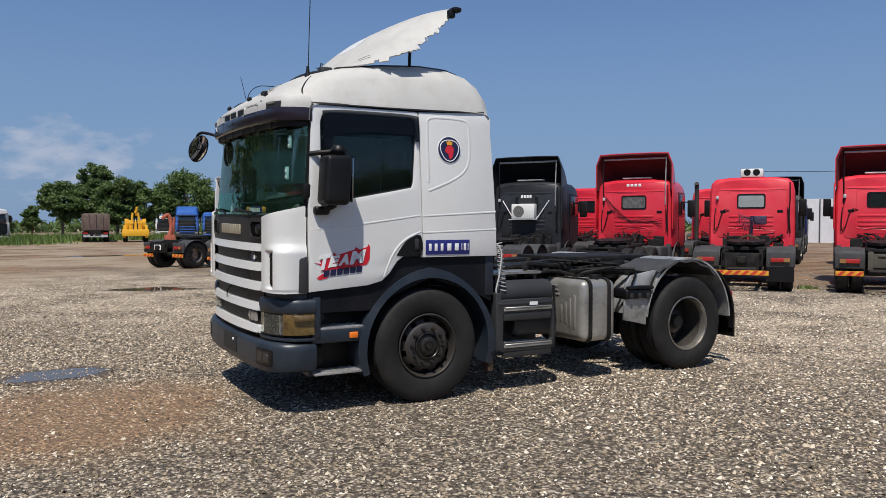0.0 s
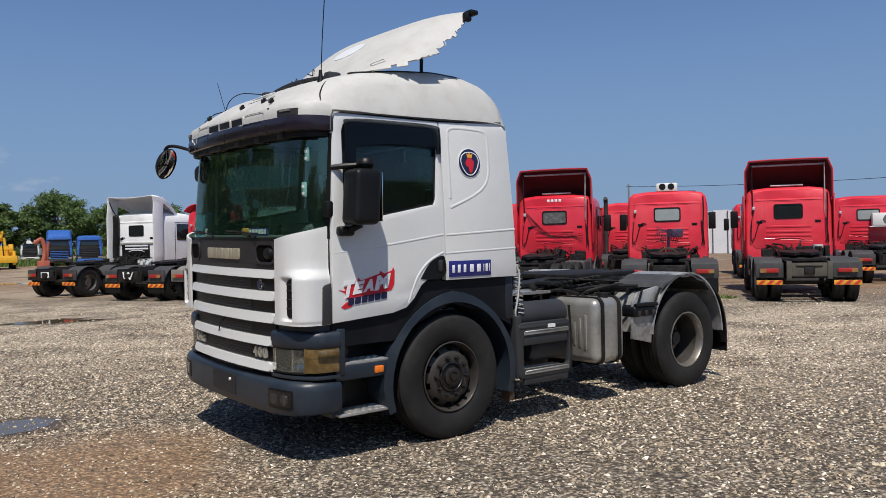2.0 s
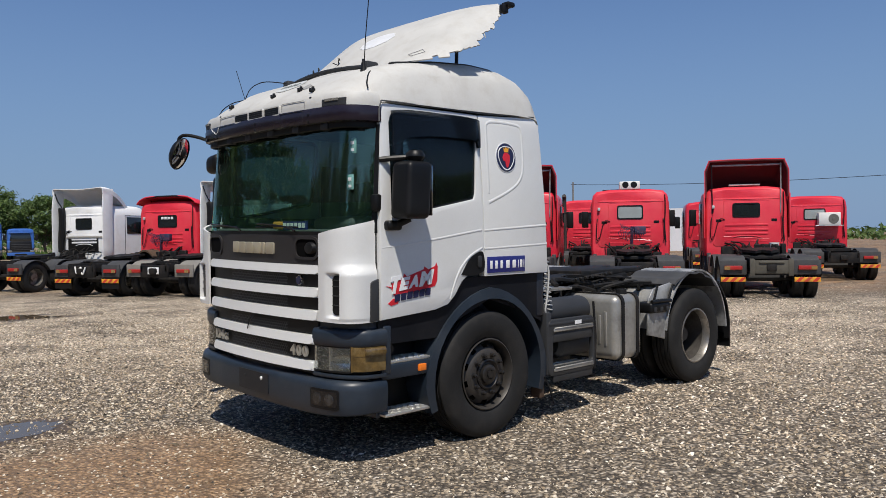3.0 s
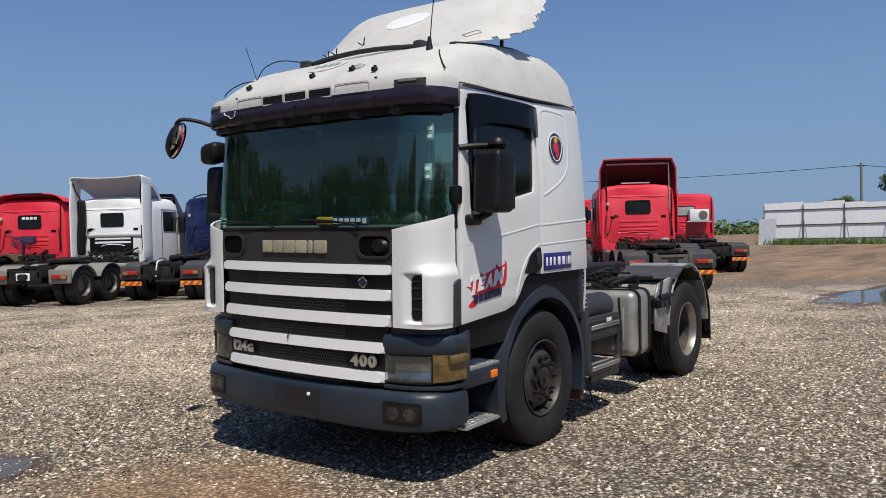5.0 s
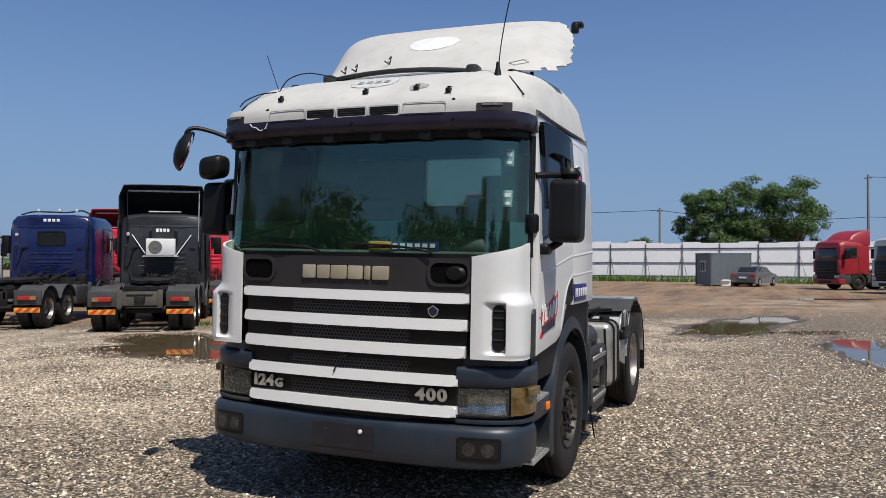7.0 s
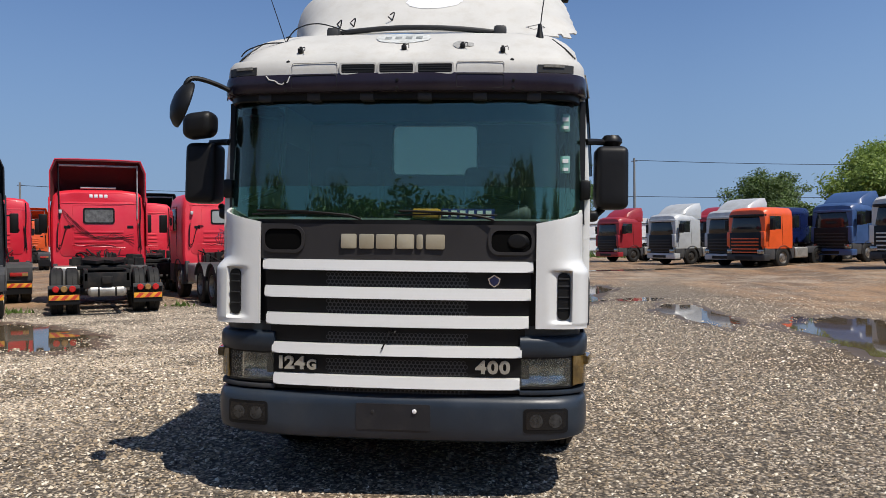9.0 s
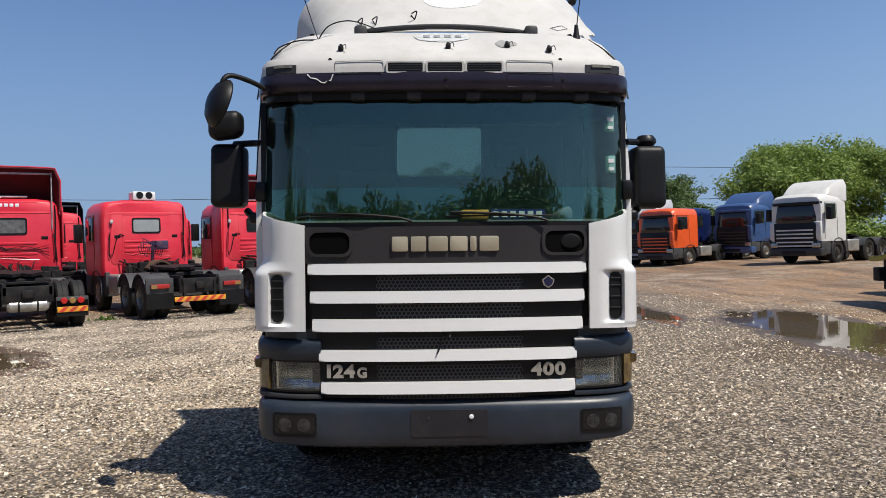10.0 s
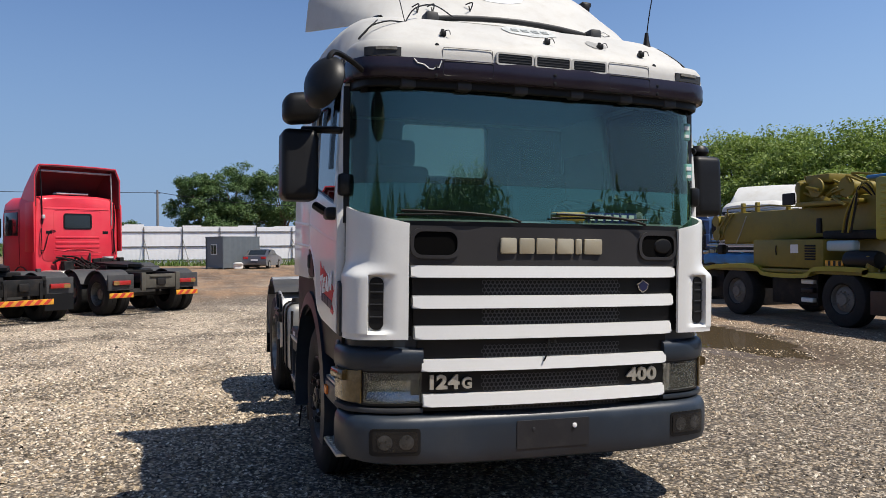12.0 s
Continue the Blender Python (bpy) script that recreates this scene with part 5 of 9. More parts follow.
doors = [o for o in truck.children if o.name.startswith("cab_door")]
for door, over in zip(doors, (False, True)):
    red = decal("red_swoosh", [[(0.343, 1.374), (0.406, 1.365), (0.395, 1.391), (0.515, 1.424), (0.52, 1.462), (0.552, 1.437), (0.724, 1.487), (0.729, 1.508), (0.771, 1.483), (0.844, 1.508), (0.855, 1.533), (0.87, 1.504), (0.865, 1.395), (0.839, 1.349), (0.641, 1.315), (0.463, 1.307), (0.468, 1.265), (0.416, 1.277), (0.364, 1.24), (0.395, 1.223), (0.458, 1.236), (0.484, 1.277), (0.421, 1.298), (0.395, 1.353)]], LOGORED, door, over=over)
    for txt, x0, z0, w, h in (("T", 0.364, 1.305, 0.10, 0.135), ("E", 0.466, 1.330, 0.085, 0.098), ("A", 0.560, 1.342, 0.10, 0.098), ("M", 0.668, 1.350, 0.13, 0.118)):
        bm = letters(txt, 1.0, 0.002, 0.065)
        us, vs = [-v.co.y for v in bm.verts], [v.co.z for v in bm.verts]
        u0, uw, v0, vh = min(us), max(us) - min(us), min(vs), max(vs) - min(vs)

        def slant(p):
            u, v = (-p.y - u0) / uw, (p.z - v0) / vh
            x = x0 + w * u + 0.03 * v
            return Vector((1.22 - x if over else x, -1.2505 + (0.002 if p.x > 0 else -0.001), z0 + h * v + 0.14 * w * u))
        bm = bend(cut(bend(bm, slant), step_z=0.06), side_bend)
        part("letter", flip_y(bm) if over else bm, INK, red)
    for i in range(6):
        x0 = 0.425 + i * 0.062
        decal("emblem_block", [[(x0, 1.25 + i * 0.006), (x0 + 0.052, 1.255 + i * 0.006), (x0 + 0.057, 1.31 + i * 0.006), (x0 + 0.005, 1.305 + i * 0.006)]], LOGONAVY, red, -1.249, over)
panel_near = [o for o in truck.children if o.name.startswith("cab_side_panel")][0]


def ring_pts(cx, cz, r, n=24, tri=0.0):
    return [(cx + r * (1 + tri * math.cos(3 * a + math.pi / 2)) * math.cos(a), cz + r * (1 + tri * math.cos(3 * a + math.pi / 2)) * math.sin(a)) for a in [2 * math.pi * k / n for k in range(n)]]


yb = -1.2460
e1 = decal("emblem_rim", [ring_pts(1.70, 2.415, 0.13)], INK, panel_near, yb)
decal("emblem_field", [ring_pts(1.70, 2.415, 0.122)], LOGONAVY, panel_near, yb - 0.003)
decal("emblem_band", [ring_pts(1.70, 2.415, 0.104, 24, -0.07), ring_pts(1.70, 2.415, 0.096, 24, -0.07)], INK, panel_near, yb - 0.006)
decal("emblem_shape", [[(1.665, 2.44), (1.68, 2.455), (1.72, 2.455), (1.745, 2.43), (1.74, 2.38), (1.725, 2.34), (1.705, 2.325), (1.69, 2.345), (1.685, 2.38), (1.66, 2.385), (1.65, 2.41)]], LOGORED, panel_near, yb - 0.006)
decal("emblem_crest", [[(1.675, 2.46), (1.665, 2.50), (1.685, 2.485), (1.70, 2.51), (1.715, 2.485), (1.735, 2.50), (1.725, 2.46)]], HAZY, panel_near, yb - 0.006)

# roof furniture
bar = cab_part("roof_bar", bend(cut(B(((0.63, -0.66, 3.165), (0.69, 0.60, 3.195)), bev=0.012), step_y=0.15), lambda p: Vector((p.x + 0.05 * (p.y / 0.6) ** 2, p.y, p.z - 0.03 * (p.y / 0.6) ** 2))), DARKGREY, label="dark grey roof bar")
for y in (-0.63, 0.57):
    part("bar_foot", B(((0.61, y - 0.045, 3.08), (0.74, y + 0.045, 3.18)), bev=0.02), DARKGREY, bar)
ant = cab_part("aerial", T(smooth_line([(0.41, -0.90, 3.05), (0.405, -0.93, 3.3), (0.39, -0.995, 3.6), (0.365, -1.09, 3.95)], 4), r=0.004, seg=6), BLACK, label="long whip aerial with a rubber foot")
part("aerial_foot", Lathe([(0, 0.10), (0.012, 0.10), (0.018, 0.05), (0.03, 0.0), (0.035, -0.02)], (0.405, -0.902, 3.02), "z", 12), BLACK, ant)
cab_part("thin_aerial", T([(0.34, 0.83, 3.0), (0.30, 0.92, 3.28)], r=0.003, seg=5), BLACK)
cab_part("cable_loop", T(smooth_line([(0.34, 0.83, 3.0), (0.36, 0.76, 3.10), (0.42, 0.62, 3.15), (0.55, 0.45, 3.13)]), smooth_line([(0.34, 0.84, 3.0), (0.28, 0.95, 2.98), (0.24, 1.06, 2.93), (0.22, 1.1, 2.88)]), r=0.0045, seg=6), BLACK)
for x, y in ((0.12, 0.66), (0.10, -0.66), (0.14, -0.02), (0.16, -0.40)):
    z = roof_z(x, y)
    c = cab_part("roof_clip", B(((x - 0.03, y - 0.016, z - 0.01), (x + 0.012, y + 0.016, z + 0.02)), ((x - 0.012, y - 0.01, z + 0.01), (x + 0.008, y + 0.01, z + 0.035)), bev=0.005), BLACK)
    part("clip_wire", T(smooth_line([(x, y, z + 0.02), (x - 0.025, y - 0.03, z + 0.026), (x - 0.045, y - 0.035, z - 0.004)]), r=0.003, seg=5), DARKGREY, c)


scar = [(0.20 + 0.055 * math.cos(a) * (1 + 0.3 * math.sin(3 * a)), -0.40 + 0.07 * math.sin(a)) for a in [2 * math.pi * k / 18 for k in range(18)]]
cab_part("peeled_patch", bend(cut(plate([scar], "xy", 0, 0.002), step_x=0.03), lambda p: Vector((p.x, p.y, p.z + roof_z(p.x, p.y) + 0.003))), mat("bare_primer", (0.30, 0.30, 0.29), 0.7, var=0.3, scale=30), label="grey patch of bare primer")


def crest_shape():
    """A peeling sticker laid on the slope of the roof."""
    rng = random.Random(9)
    rim = [(0.33 + 0.10 * math.sin(2 * math.pi * k / 40) * (1 + rng.uniform(-0.08, 0.05)), 0.01 + 0.19 * math.cos(2 * math.pi * k / 40) * (1 + rng.uniform(-0.06, 0.03))) for k in range(40)]
    bm = cut(plate([rim], "xy", 0, 0.002), step_x=0.03, step_y=0.04)
    return bend(bm, lambda p: Vector((p.x, p.y, p.z + roof_z(p.x, p.y) + 0.004)))


crest = cab_part("roof_crest", crest_shape(), mat("peeling_decal", (0.50, 0.52, 0.51), 0.6, var=0.25, scale=30, dirt=(0.66, 0.67, 0.66), amount=0.95, dscale=14), label="peeling grey sticker on the roof")
for k in range(4):
    y = 0.115 - k * 0.07
    part("crest_bar", bend(cut(B(((0.30, y - 0.022, 0), (0.345, y + 0.022, 0.002))), step_x=0.02), lambda p: Vector((p.x, p.y, p.z + roof_z(p.x, p.y) + 0.008))), mat("faded_grey_ink", (0.22, 0.24, 0.24), 0.7, var=0.4, scale=40), crest)

def defl_point(u, v, out=0.0):
    """A place on the air deflector, u across and v from front to rear."""
    half = 0.82 + 0.40 * min(1.0, v / 0.32) ** 0.7 + 0.03 * v if u < 0 else 0.78 + 0.44 * v
    x = 0.93 + 0.98 * v
    crown = 3.20 + 0.64 * math.sin(min(1.0, v * 0.94) * math.pi / 2) ** 0.9
    a = abs(u)
    lowest = 3.16 + 0.16 * v
    h = (1 - a ** (2.4 + 6.0 * v * v)) ** (0.75 - 0.3 * v)
    z = lowest + (crown - lowest) * h
    x2 = x - 0.12 * (1 - h) * (1 - v) + 0.10 * (1 - a * a) * (-0.9) * (1 - v * 0.7)
    return (x2 - out * 0.6, half * (0.8 * u + 0.2 * math.sin(u * math.pi / 2)), z + out)


# torn roof deflector: a shell, open at the rear
rng = random.Random(5)
rows = []
NU, NV = 96, 64
for j in range(NV + 1):
    v = j / NV
    row = []
    for i in range(NU + 1):
        u = -1 + 2 * i / NU
        row.append(defl_point(u, v))
    rows.append(row)
bm = rings(bmesh.new(), rows, closed=False)
# the rear nearside corner is broken off along a ragged line
gone = []
for f in bm.faces:
    c = f.calc_center_median()
    if c.y < -0.62 and c.x > 0.98 + 0.83 * max(0.0, (c.z - 3.2) / 0.56) ** 0.60 + 0.012 * math.sin(c.z * 40) + rng.uniform(-0.006, 0.006):
        gone.append(f)
bmesh.ops.delete(bm, geom=gone, context="FACES")
for v in bm.verts:
    if v.is_boundary and v.co.y < -0.6 and v.co.x > 1.15:
        v.co += Vector((rng.uniform(-0.014, 0.012), 0, rng.uniform(-0.01, 0.01)))
shell(bm, 0.012)
defl = cab_part("roof_deflector", bm, ROOFWHITE, label="cracked white roof air deflector with torn edge")
for s in (-1, 1):
    part("deflector_strut", T([(1.45, s * 0.86, 3.16), (1.46, s * 0.86, 3.52)], r=0.016), BLACK, defl)
part("torn_bracket", B(((1.74, -1.21, 3.725), (1.83, -1.12, 3.77)), ((1.71, -1.18, 3.67), (1.78, -1.12, 3.75)), bev=0.015), BLACK, defl)
part("deflector_edge", T([(0.95, 0.75, 3.17), (0.90, 0.3, 3.175), (0.89, 0.0, 3.18), (0.90, -0.3, 3.175), (0.96, -0.78, 3.17)], r=0.02), BLACK, defl)
part("pale_patch", B(((0.905, -0.36, 3.17), (0.92, 0.1, 3.20)), bev=0.004), mat("pale_blue_strip", (0.4, 0.5, 0.66), 0.5), defl)
sq = T([defl_point(u, v, 0.004) for u, v in ((-0.80, 0.09), (-0.87, 0.08), (-0.885, 0.15), (-0.825, 0.16), (-0.80, 0.09))], r=0.0025, seg=4)
part("square_outline", sq, MATS["seam_grey"], defl)
oval = [(-0.06 + 0.175 * math.cos(2 * math.pi * k / 48) * (1 + 0.04 * math.sin(5 * k)), 0.33 + 0.10 * math.sin(2 * math.pi * k / 48)) for k in range(48)]
rows = [[defl_point(-0.06 + (u + 0.06) * q, 0.33 + (v - 0.33) * q, 0.0025) for u, v in oval] for q in (0.02, 0.35, 0.7, 1.0)]
part("bare_oval", rings(bmesh.new(), rows, cap=False), mat("bare_white_gelcoat", (0.78, 0.79, 0.80), 0.35, var=0.06, dirt=(0.5, 0.5, 0.5), amount=0.4, dscale=8), defl, "paler oval where a sign was")
for k, (u, v) in enumerate(((0.21, 0.10), (0.55, 0.07), (0.68, 0.08))):
    part("wire_tuft", T(smooth_line([defl_point(u, v, 0.0), defl_point(u - 0.02, v + 0.02, 0.04), defl_point(u + 0.02, v + 0.04, 0.015)]), smooth_line([defl_point(u, v, 0.0), defl_point(u + 0.03, v - 0.02, 0.04)]), r=0.005, seg=5), BLACK, defl)
# chassis
for s in (-1, 1):
    part("frame_rail", B(((0.6, s * 0.44 - 0.04, 0.78), (5.75, s * 0.44 + 0.04, 1.04)), bev=0.008), FRAME, truck)
for x in (2.4, 3.3, 4.1, 4.9, 5.65):
    part("cross_member", B(((x, -0.42, 0.82), (x + 0.1, 0.42, 1.0))), FRAME, truck)
part("engine", B(((0.35, -0.55, 0.52), (1.9, 0.55, 1.25)), ((0.25, -1.1, 0.42), (0.5, 1.1, 0.62)), ((2.0, -0.3, 0.55), (3.0, 0.3, 0.9)), bev=0.05), FRAME, truck)
part("front_axle", T([(1.51, -1.0, 0.5), (1.51, 1.0, 0.5)], r=0.07), FRAME, truck)
part("rear_axle", T([(4.94, -0.95, 0.53), (4.94, 0.95, 0.53)], r=[0.1, 0.1]), FRAME, truck)
part("axle_housing", Lathe([(0, -0.22), (0.2, -0.18), (0.27, 0), (0.2, 0.18), (0, 0.22)], (4.94, 0, 0.53), "y", 20), FRAME, truck)
part("drive_shaft", T([(3.0, 0, 0.7), (4.7, 0, 0.55)], r=0.06), FRAME, truck)


def tyre(c, s, width, parent, r=0.54, drive=False):
    """One tyre on its rim; s: which side faces out."""
    h = width / 2
    prof = [(0.30, -h * 0.75), (0.33, -h * 0.92), (0.42, -h), (0.49, -h * 0.97), (r - 0.018, -h * 0.86), (r, -h * 0.72)]
    for k in (-0.45, -0.15, 0.15, 0.45):
        prof += [(r, h * (k - 0.13)), (r - 0.014, h * (k - 0.11)), (r - 0.014, h * (k - 0.05)), (r, h * (k - 0.03))]
    prof += [(r, h * 0.72), (r - 0.018, h * 0.86), (0.49, h * 0.97), (0.475, h * 0.975), (0.47, h * 0.99), (0.42, h), (0.33, h * 0.92), (0.30, h * 0.75)]
    w = part("tyre", Lathe(prof, c, "y", 56), RUBBER, parent)
    return w


HUBOIL = mat("oiled_hub_steel", (0.030, 0.028, 0.027), 0.32, metal=0.5, var=0.35, scale=20, dirt=(0.09, 0.07, 0.05), amount=0.4, dscale=12)


def steer_wheel(cx, cy, cz, s):
    w = thing_part("front_wheel")
    tyre((cx, cy, cz), s, 0.30, w)
    o = s * 0.15
    part("rim", Lathe([(0.30, -s * 0.11), (0.285, -s * 0.10), (0.285, o * 0.7), (0.30, o * 0.78), (0.307, o * 0.90), (0.297, o * 0.93), (0.288, o * 0.84), (0.278, o * 0.62), (0.272, o * 0.2)], (cx, cy, cz), "y", 48), RIM, w)
    bm = Lathe([(0.274, o * 0.2), (0.262, o * 0.36), (0.252, o * 0.5), (0.224, o * 0.66), (0.205, o * 0.74), (0.19, o * 0.79), (0.135, o * 0.8), (0.128, o * 0.74)], (cx, cy, cz), "y", 80)
    gone = []
    for f in bm.faces:  # ten hand holes through the dish
        c = f.calc_center_median()
        r, a = math.hypot(c.x - cx, c.z - cz), math.atan2(c.z - cz, c.x - cx) / (2 * math.pi) * 10 % 1
        if 0.226 < r < 0.25 and 0.2 < a < 0.68:
            gone.append(f)
    bmesh.ops.delete(bm, geom=gone, context="FACES")
    part("rim_dish", bm, RIM, w)
    part("brake_drum", Lathe([(0.0, o * 0.1), (0.25, o * 0.1), (0.262, -o * 0.4)], (cx, cy, cz), "y", 32), BLACK, w)
    part("hub", Lathe([(0.132, o * 0.7), (0.130, o * 0.9), (0.118, o * 0.93), (0.108, o * 0.86), (0.098, o * 0.8), (0.085, o * 0.82), (0.082, o * 0.98), (0.07, o * 1.03), (0.04, o * 1.04), (0.036, o * 1.0), (0.0, o * 1.0)], (cx, cy, cz), "y", 32), HUBOIL, w)
    part("hub_cap", Lathe([(0.036, o * 0.98), (0.034, o * 1.09), (0.0, o * 1.1)], (cx, cy, cz), "y", 8), HUBOIL, w)
    for k in range(10):
        a = 2 * math.pi * (k + 0.94) / 10
        x, z = cx + 0.166 * math.cos(a), cz + 0.166 * math.sin(a)
        part("wheel_nut", Lathe([(0.022, o * 0.78), (0.022, o * 0.84), (0.017, o * 0.86), (0.016, o * 1.03), (0.009, o * 1.05), (0.008, o * 1.12), (0, o * 1.12)], (x, cy, z), "y", 8), HUBOIL, w)
    return w


def thing_part(name):
    ob = new(name)
    ob.parent = truck
    return ob


def twin_wheel(cx, cz, s):
    w = thing_part("rear_wheel")
    for y in (1.06, 0.72):
        tyre((cx, s * y, cz), s, 0.29, w)
    cy, o = s * 1.06, s * 0.145
    part("rim", Lathe([(0.31, o * 0.75), (0.315, o * 0.9), (0.30, o * 0.92), (0.288, o * 0.75), (0.284, o * 0.35)], (cx, cy, cz), "y", 44), RIMLIGHT, w, "scuffed bare steel rim edge")
    # dirty steel, its base colour also darkened for the shade deep in the rim
    part("rim_barrel", Lathe([(0.286, o * 0.4), (0.282, -o * 0.2), (0.278, -o * 0.75), (0.275, -o * 1.5)], (cx, cy, cz), "y", 44), mat("shaded_barrel", (0.12, 0.11, 0.10), 0.45, metal=0.7, var=0.4, dirt=(0.04, 0.032, 0.025), amount=0.8, dscale=7), w)
    part("rim_disc", Lathe([(0.278, -o * 1.35), (0.2, -o * 1.25), (0.15, -o * 1.2), (0.15, -o * 1.3)], (cx, cy, cz), "y", 36), RIM, w)
    part("hub", Lathe([(0.15, -o * 1.2), (0.14, -o * 0.6), (0.09, -o * 0.45), (0.07, -o * 0.1), (0.0, -o * 0.08)], (cx, cy, cz), "y", 28), RIM, w)
    for k in range(10):
        a = 2 * math.pi * k / 10
        x, z = cx + 0.175 * math.cos(a), cz + 0.175 * math.sin(a)
        part("wheel_nut", T([(x, cy - o * 1.25, z), (x, cy - o * 0.9, z)], r=0.016, seg=6), RIM, w)
    return w


for s in (-1, 1):
    steer_wheel(1.505, s * 1.045, 0.535, s)
    twin_wheel(4.94, 0.535, s)
    fl = (lambda bm: bm) if s < 0 else flip_y
    # rear mudguard of three pieces
    rows = []
    for k in range(27):
        a = radians(172 - 170 * k / 26)
        r = 0.66 + 0.06 * math.sin(max(0, a)) ** 2
        e = Vector((math.cos(a), 0, math.sin(a)))
        c = Vector((4.94, 0, 0.56))
        rows.append([c + e * r + Vector((0, -1.215, 0)), c + e * (r + 0.022) + Vector((0, -1.215, 0)), c + e * (r + 0.022) + Vector((0, -0.56, 0)), c + e * r + Vector((0, -0.56, 0))])
    guard = part("mudguard", fl(rings(bmesh.new(), rows)), GALV, truck, "grey metal mudguard with worn black paint")
    rows = []
    for k in range(15):
        a = radians(124 - 74 * k / 14)
        r = 0.690 + 0.010 * math.sin(a) ** 2 + 0.012 * math.sin(k * 1.7)
        e = Vector((math.cos(a) * 1.08, 0, math.sin(a)))
        rows.append([Vector((4.86, 0, 0.555)) + e * q + Vector((0, y, 0)) for q, y in ((r, -1.228 - 0.006 * math.sin(k * 2.3)), (r + 0.022, -1.225), (r + 0.022, -0.55), (r, -0.55))])
    part("guard_cover", fl(rings(bmesh.new(), rows)), FADEDBLACK, guard, "faded black plastic cover plate")
    rows = []
    for k in range(12):
        a = radians(52 - 62 * k / 11)
        e = Vector((math.cos(a), 0, math.sin(a)))
        rows.append([Vector((4.96, 0, 0.56)) + e * q + Vector((0, y, 0)) for q, y in ((0.71, -1.222), (0.735, -1.222), (0.735, -0.55), (0.71, -0.55))])
    part("guard_rear", fl(rings(bmesh.new(), rows)), BLACK, guard)
    part("mud_flap", fl(B(((5.68, -1.22, 0.33), (5.70, -0.56, 0.62)))), BLACK, guard)
    sheet = plate([[(3.95, 0.63), (4.10, 0.60), (4.28, 0.56), (4.30, 0.74), (4.37, 0.92), (4.48, 1.05), (4.56, 1.11), (4.40, 1.17), (4.06, 1.12), (3.97, 1.02)]], "xz", -1.19, -1.165, bev=0.005)
    part("guard_front", fl(sheet), GALV, guard)
    bm = B(((3.95, -1.235, 0.86), (4.33, -1.0, 0.975)), bev=0.03, seg=3)
    tube(bm, [(3.97, -1.225, 0.985), (4.14, -1.23, 0.99), (4.34, -1.225, 0.98)], 0.022)
    part("guard_box", fl(bm), BLACK, guard)
    for x in (4.02, 4.14, 4.26):
        part("box_latch", fl(B(((x - 0.025, -1.245, 0.87), (x + 0.025, -1.232, 0.925)), bev=0.006)), DARKGREY, guard)
    for x, z, dx in ((4.05, 1.06, 0.07), (4.34, 1.06, 0.09)):
        part("guard_catch", fl(T([(x - 0.02, -1.2, z - 0.1), (x + dx * 0.3, -1.205, z), (x + dx, -1.20, z + 0.09)], r=0.014, seg=6)), BLACK, guard)
    part("hanging_strap", fl(T(smooth_line([(4.33, -1.19, 0.62), (4.335, -1.195, 0.45), (4.35, -1.19, 0.33)]), r=0.006, seg=5)), BLACK, guard)
    # step frame behind the cab
    steps_ob = part("side_step", fl(B(((2.26, -1.20, 0.42), (2.33, -0.85, 1.0)), ((2.30, -0.92, 0.42), (2.96, -0.86, 0.98)), ((2.28, -1.215, 0.87), (2.95, -1.0, 0.905)), bev=0.015)), DARKGREY, truck, "dark grey side step with two aluminium treads")
    bm = plate([rrect(2.27, 2.985, 0.405, 0.93, 0.07), rrect(2.345, 2.955, 0.49, 0.80, 0.04)], "xz", -1.208, -1.15, bev=0.012)
    part("step_side", fl(bm), DARKGREY, steps_ob)
    for z in (0.815, 0.445):
        bm = B(((2.35, -1.215, z), (2.95, -0.95, z + 0.03)), bev=0.006)
        for i in range(4):
            box(bm, (2.36, -1.222 + i * 0.065, z + 0.028), (2.94, -1.19 + i * 0.065, z + 0.04), 0.004, 1)
        part("alu_tread", fl(bm), ALU, steps_ob, "ribbed aluminium step")
        part("tread_apron", fl(B(((2.35, -1.20, z - 0.10), (2.95, -1.17, z - 0.005)), bev=0.01)), DARKGREY, steps_ob)
    part("air_filter", fl(Lathe([(0, -0.38), (0.10, -0.37), (0.135, -0.34), (0.135, 0.3), (0.13, 0.33), (0.10, 0.345), (0.04, 0.35), (0, 0.345)], (2.70, -0.99, 0.975), "x", 24)), DARKGREY, truck)
    part("air_tank", fl(Lathe([(0, -0.28), (0.10, -0.27), (0.14, -0.22), (0.14, 0.22), (0.10, 0.27), (0, 0.28)], (2.84, -0.98, 0.66), "x", 22)), DARKGREY, truck)
    part("rail_post", fl(T([(2.98, -1.2, 0.40), (2.99, -1.21, 0.7), (2.97, -1.2, 1.06)], r=0.012)), FRAME, steps_ob)
    part("label_patch", fl(B(((2.66, -1.2165, 0.865), (2.76, -1.212, 0.90)))), INK, steps_ob)
    # fuel tank
    bm = B(((3.36, -1.20, 0.42), (3.84, -0.47, 1.09)), bev=0.085, seg=4)
    tank = part("fuel_tank", fl(bm), ALU, truck, "dented dull aluminium fuel tank")
    for x in (3.44, 3.70):
        bm = plate([rrect(-1.215, -0.455, 0.405, 1.105, 0.095, 5), rrect(-1.203, -0.467, 0.417, 1.093, 0.085, 5)], "yz", x, x + 0.045)
        part("tank_strap", fl(bm), FRAME, tank)
    part("filler_cap", fl(Lathe([(0, 0.05), (0.05, 0.05), (0.055, 0.03), (0.055, -0.03)], (3.62, -1.08, 1.09), "z", 18)), FRAME, tank)
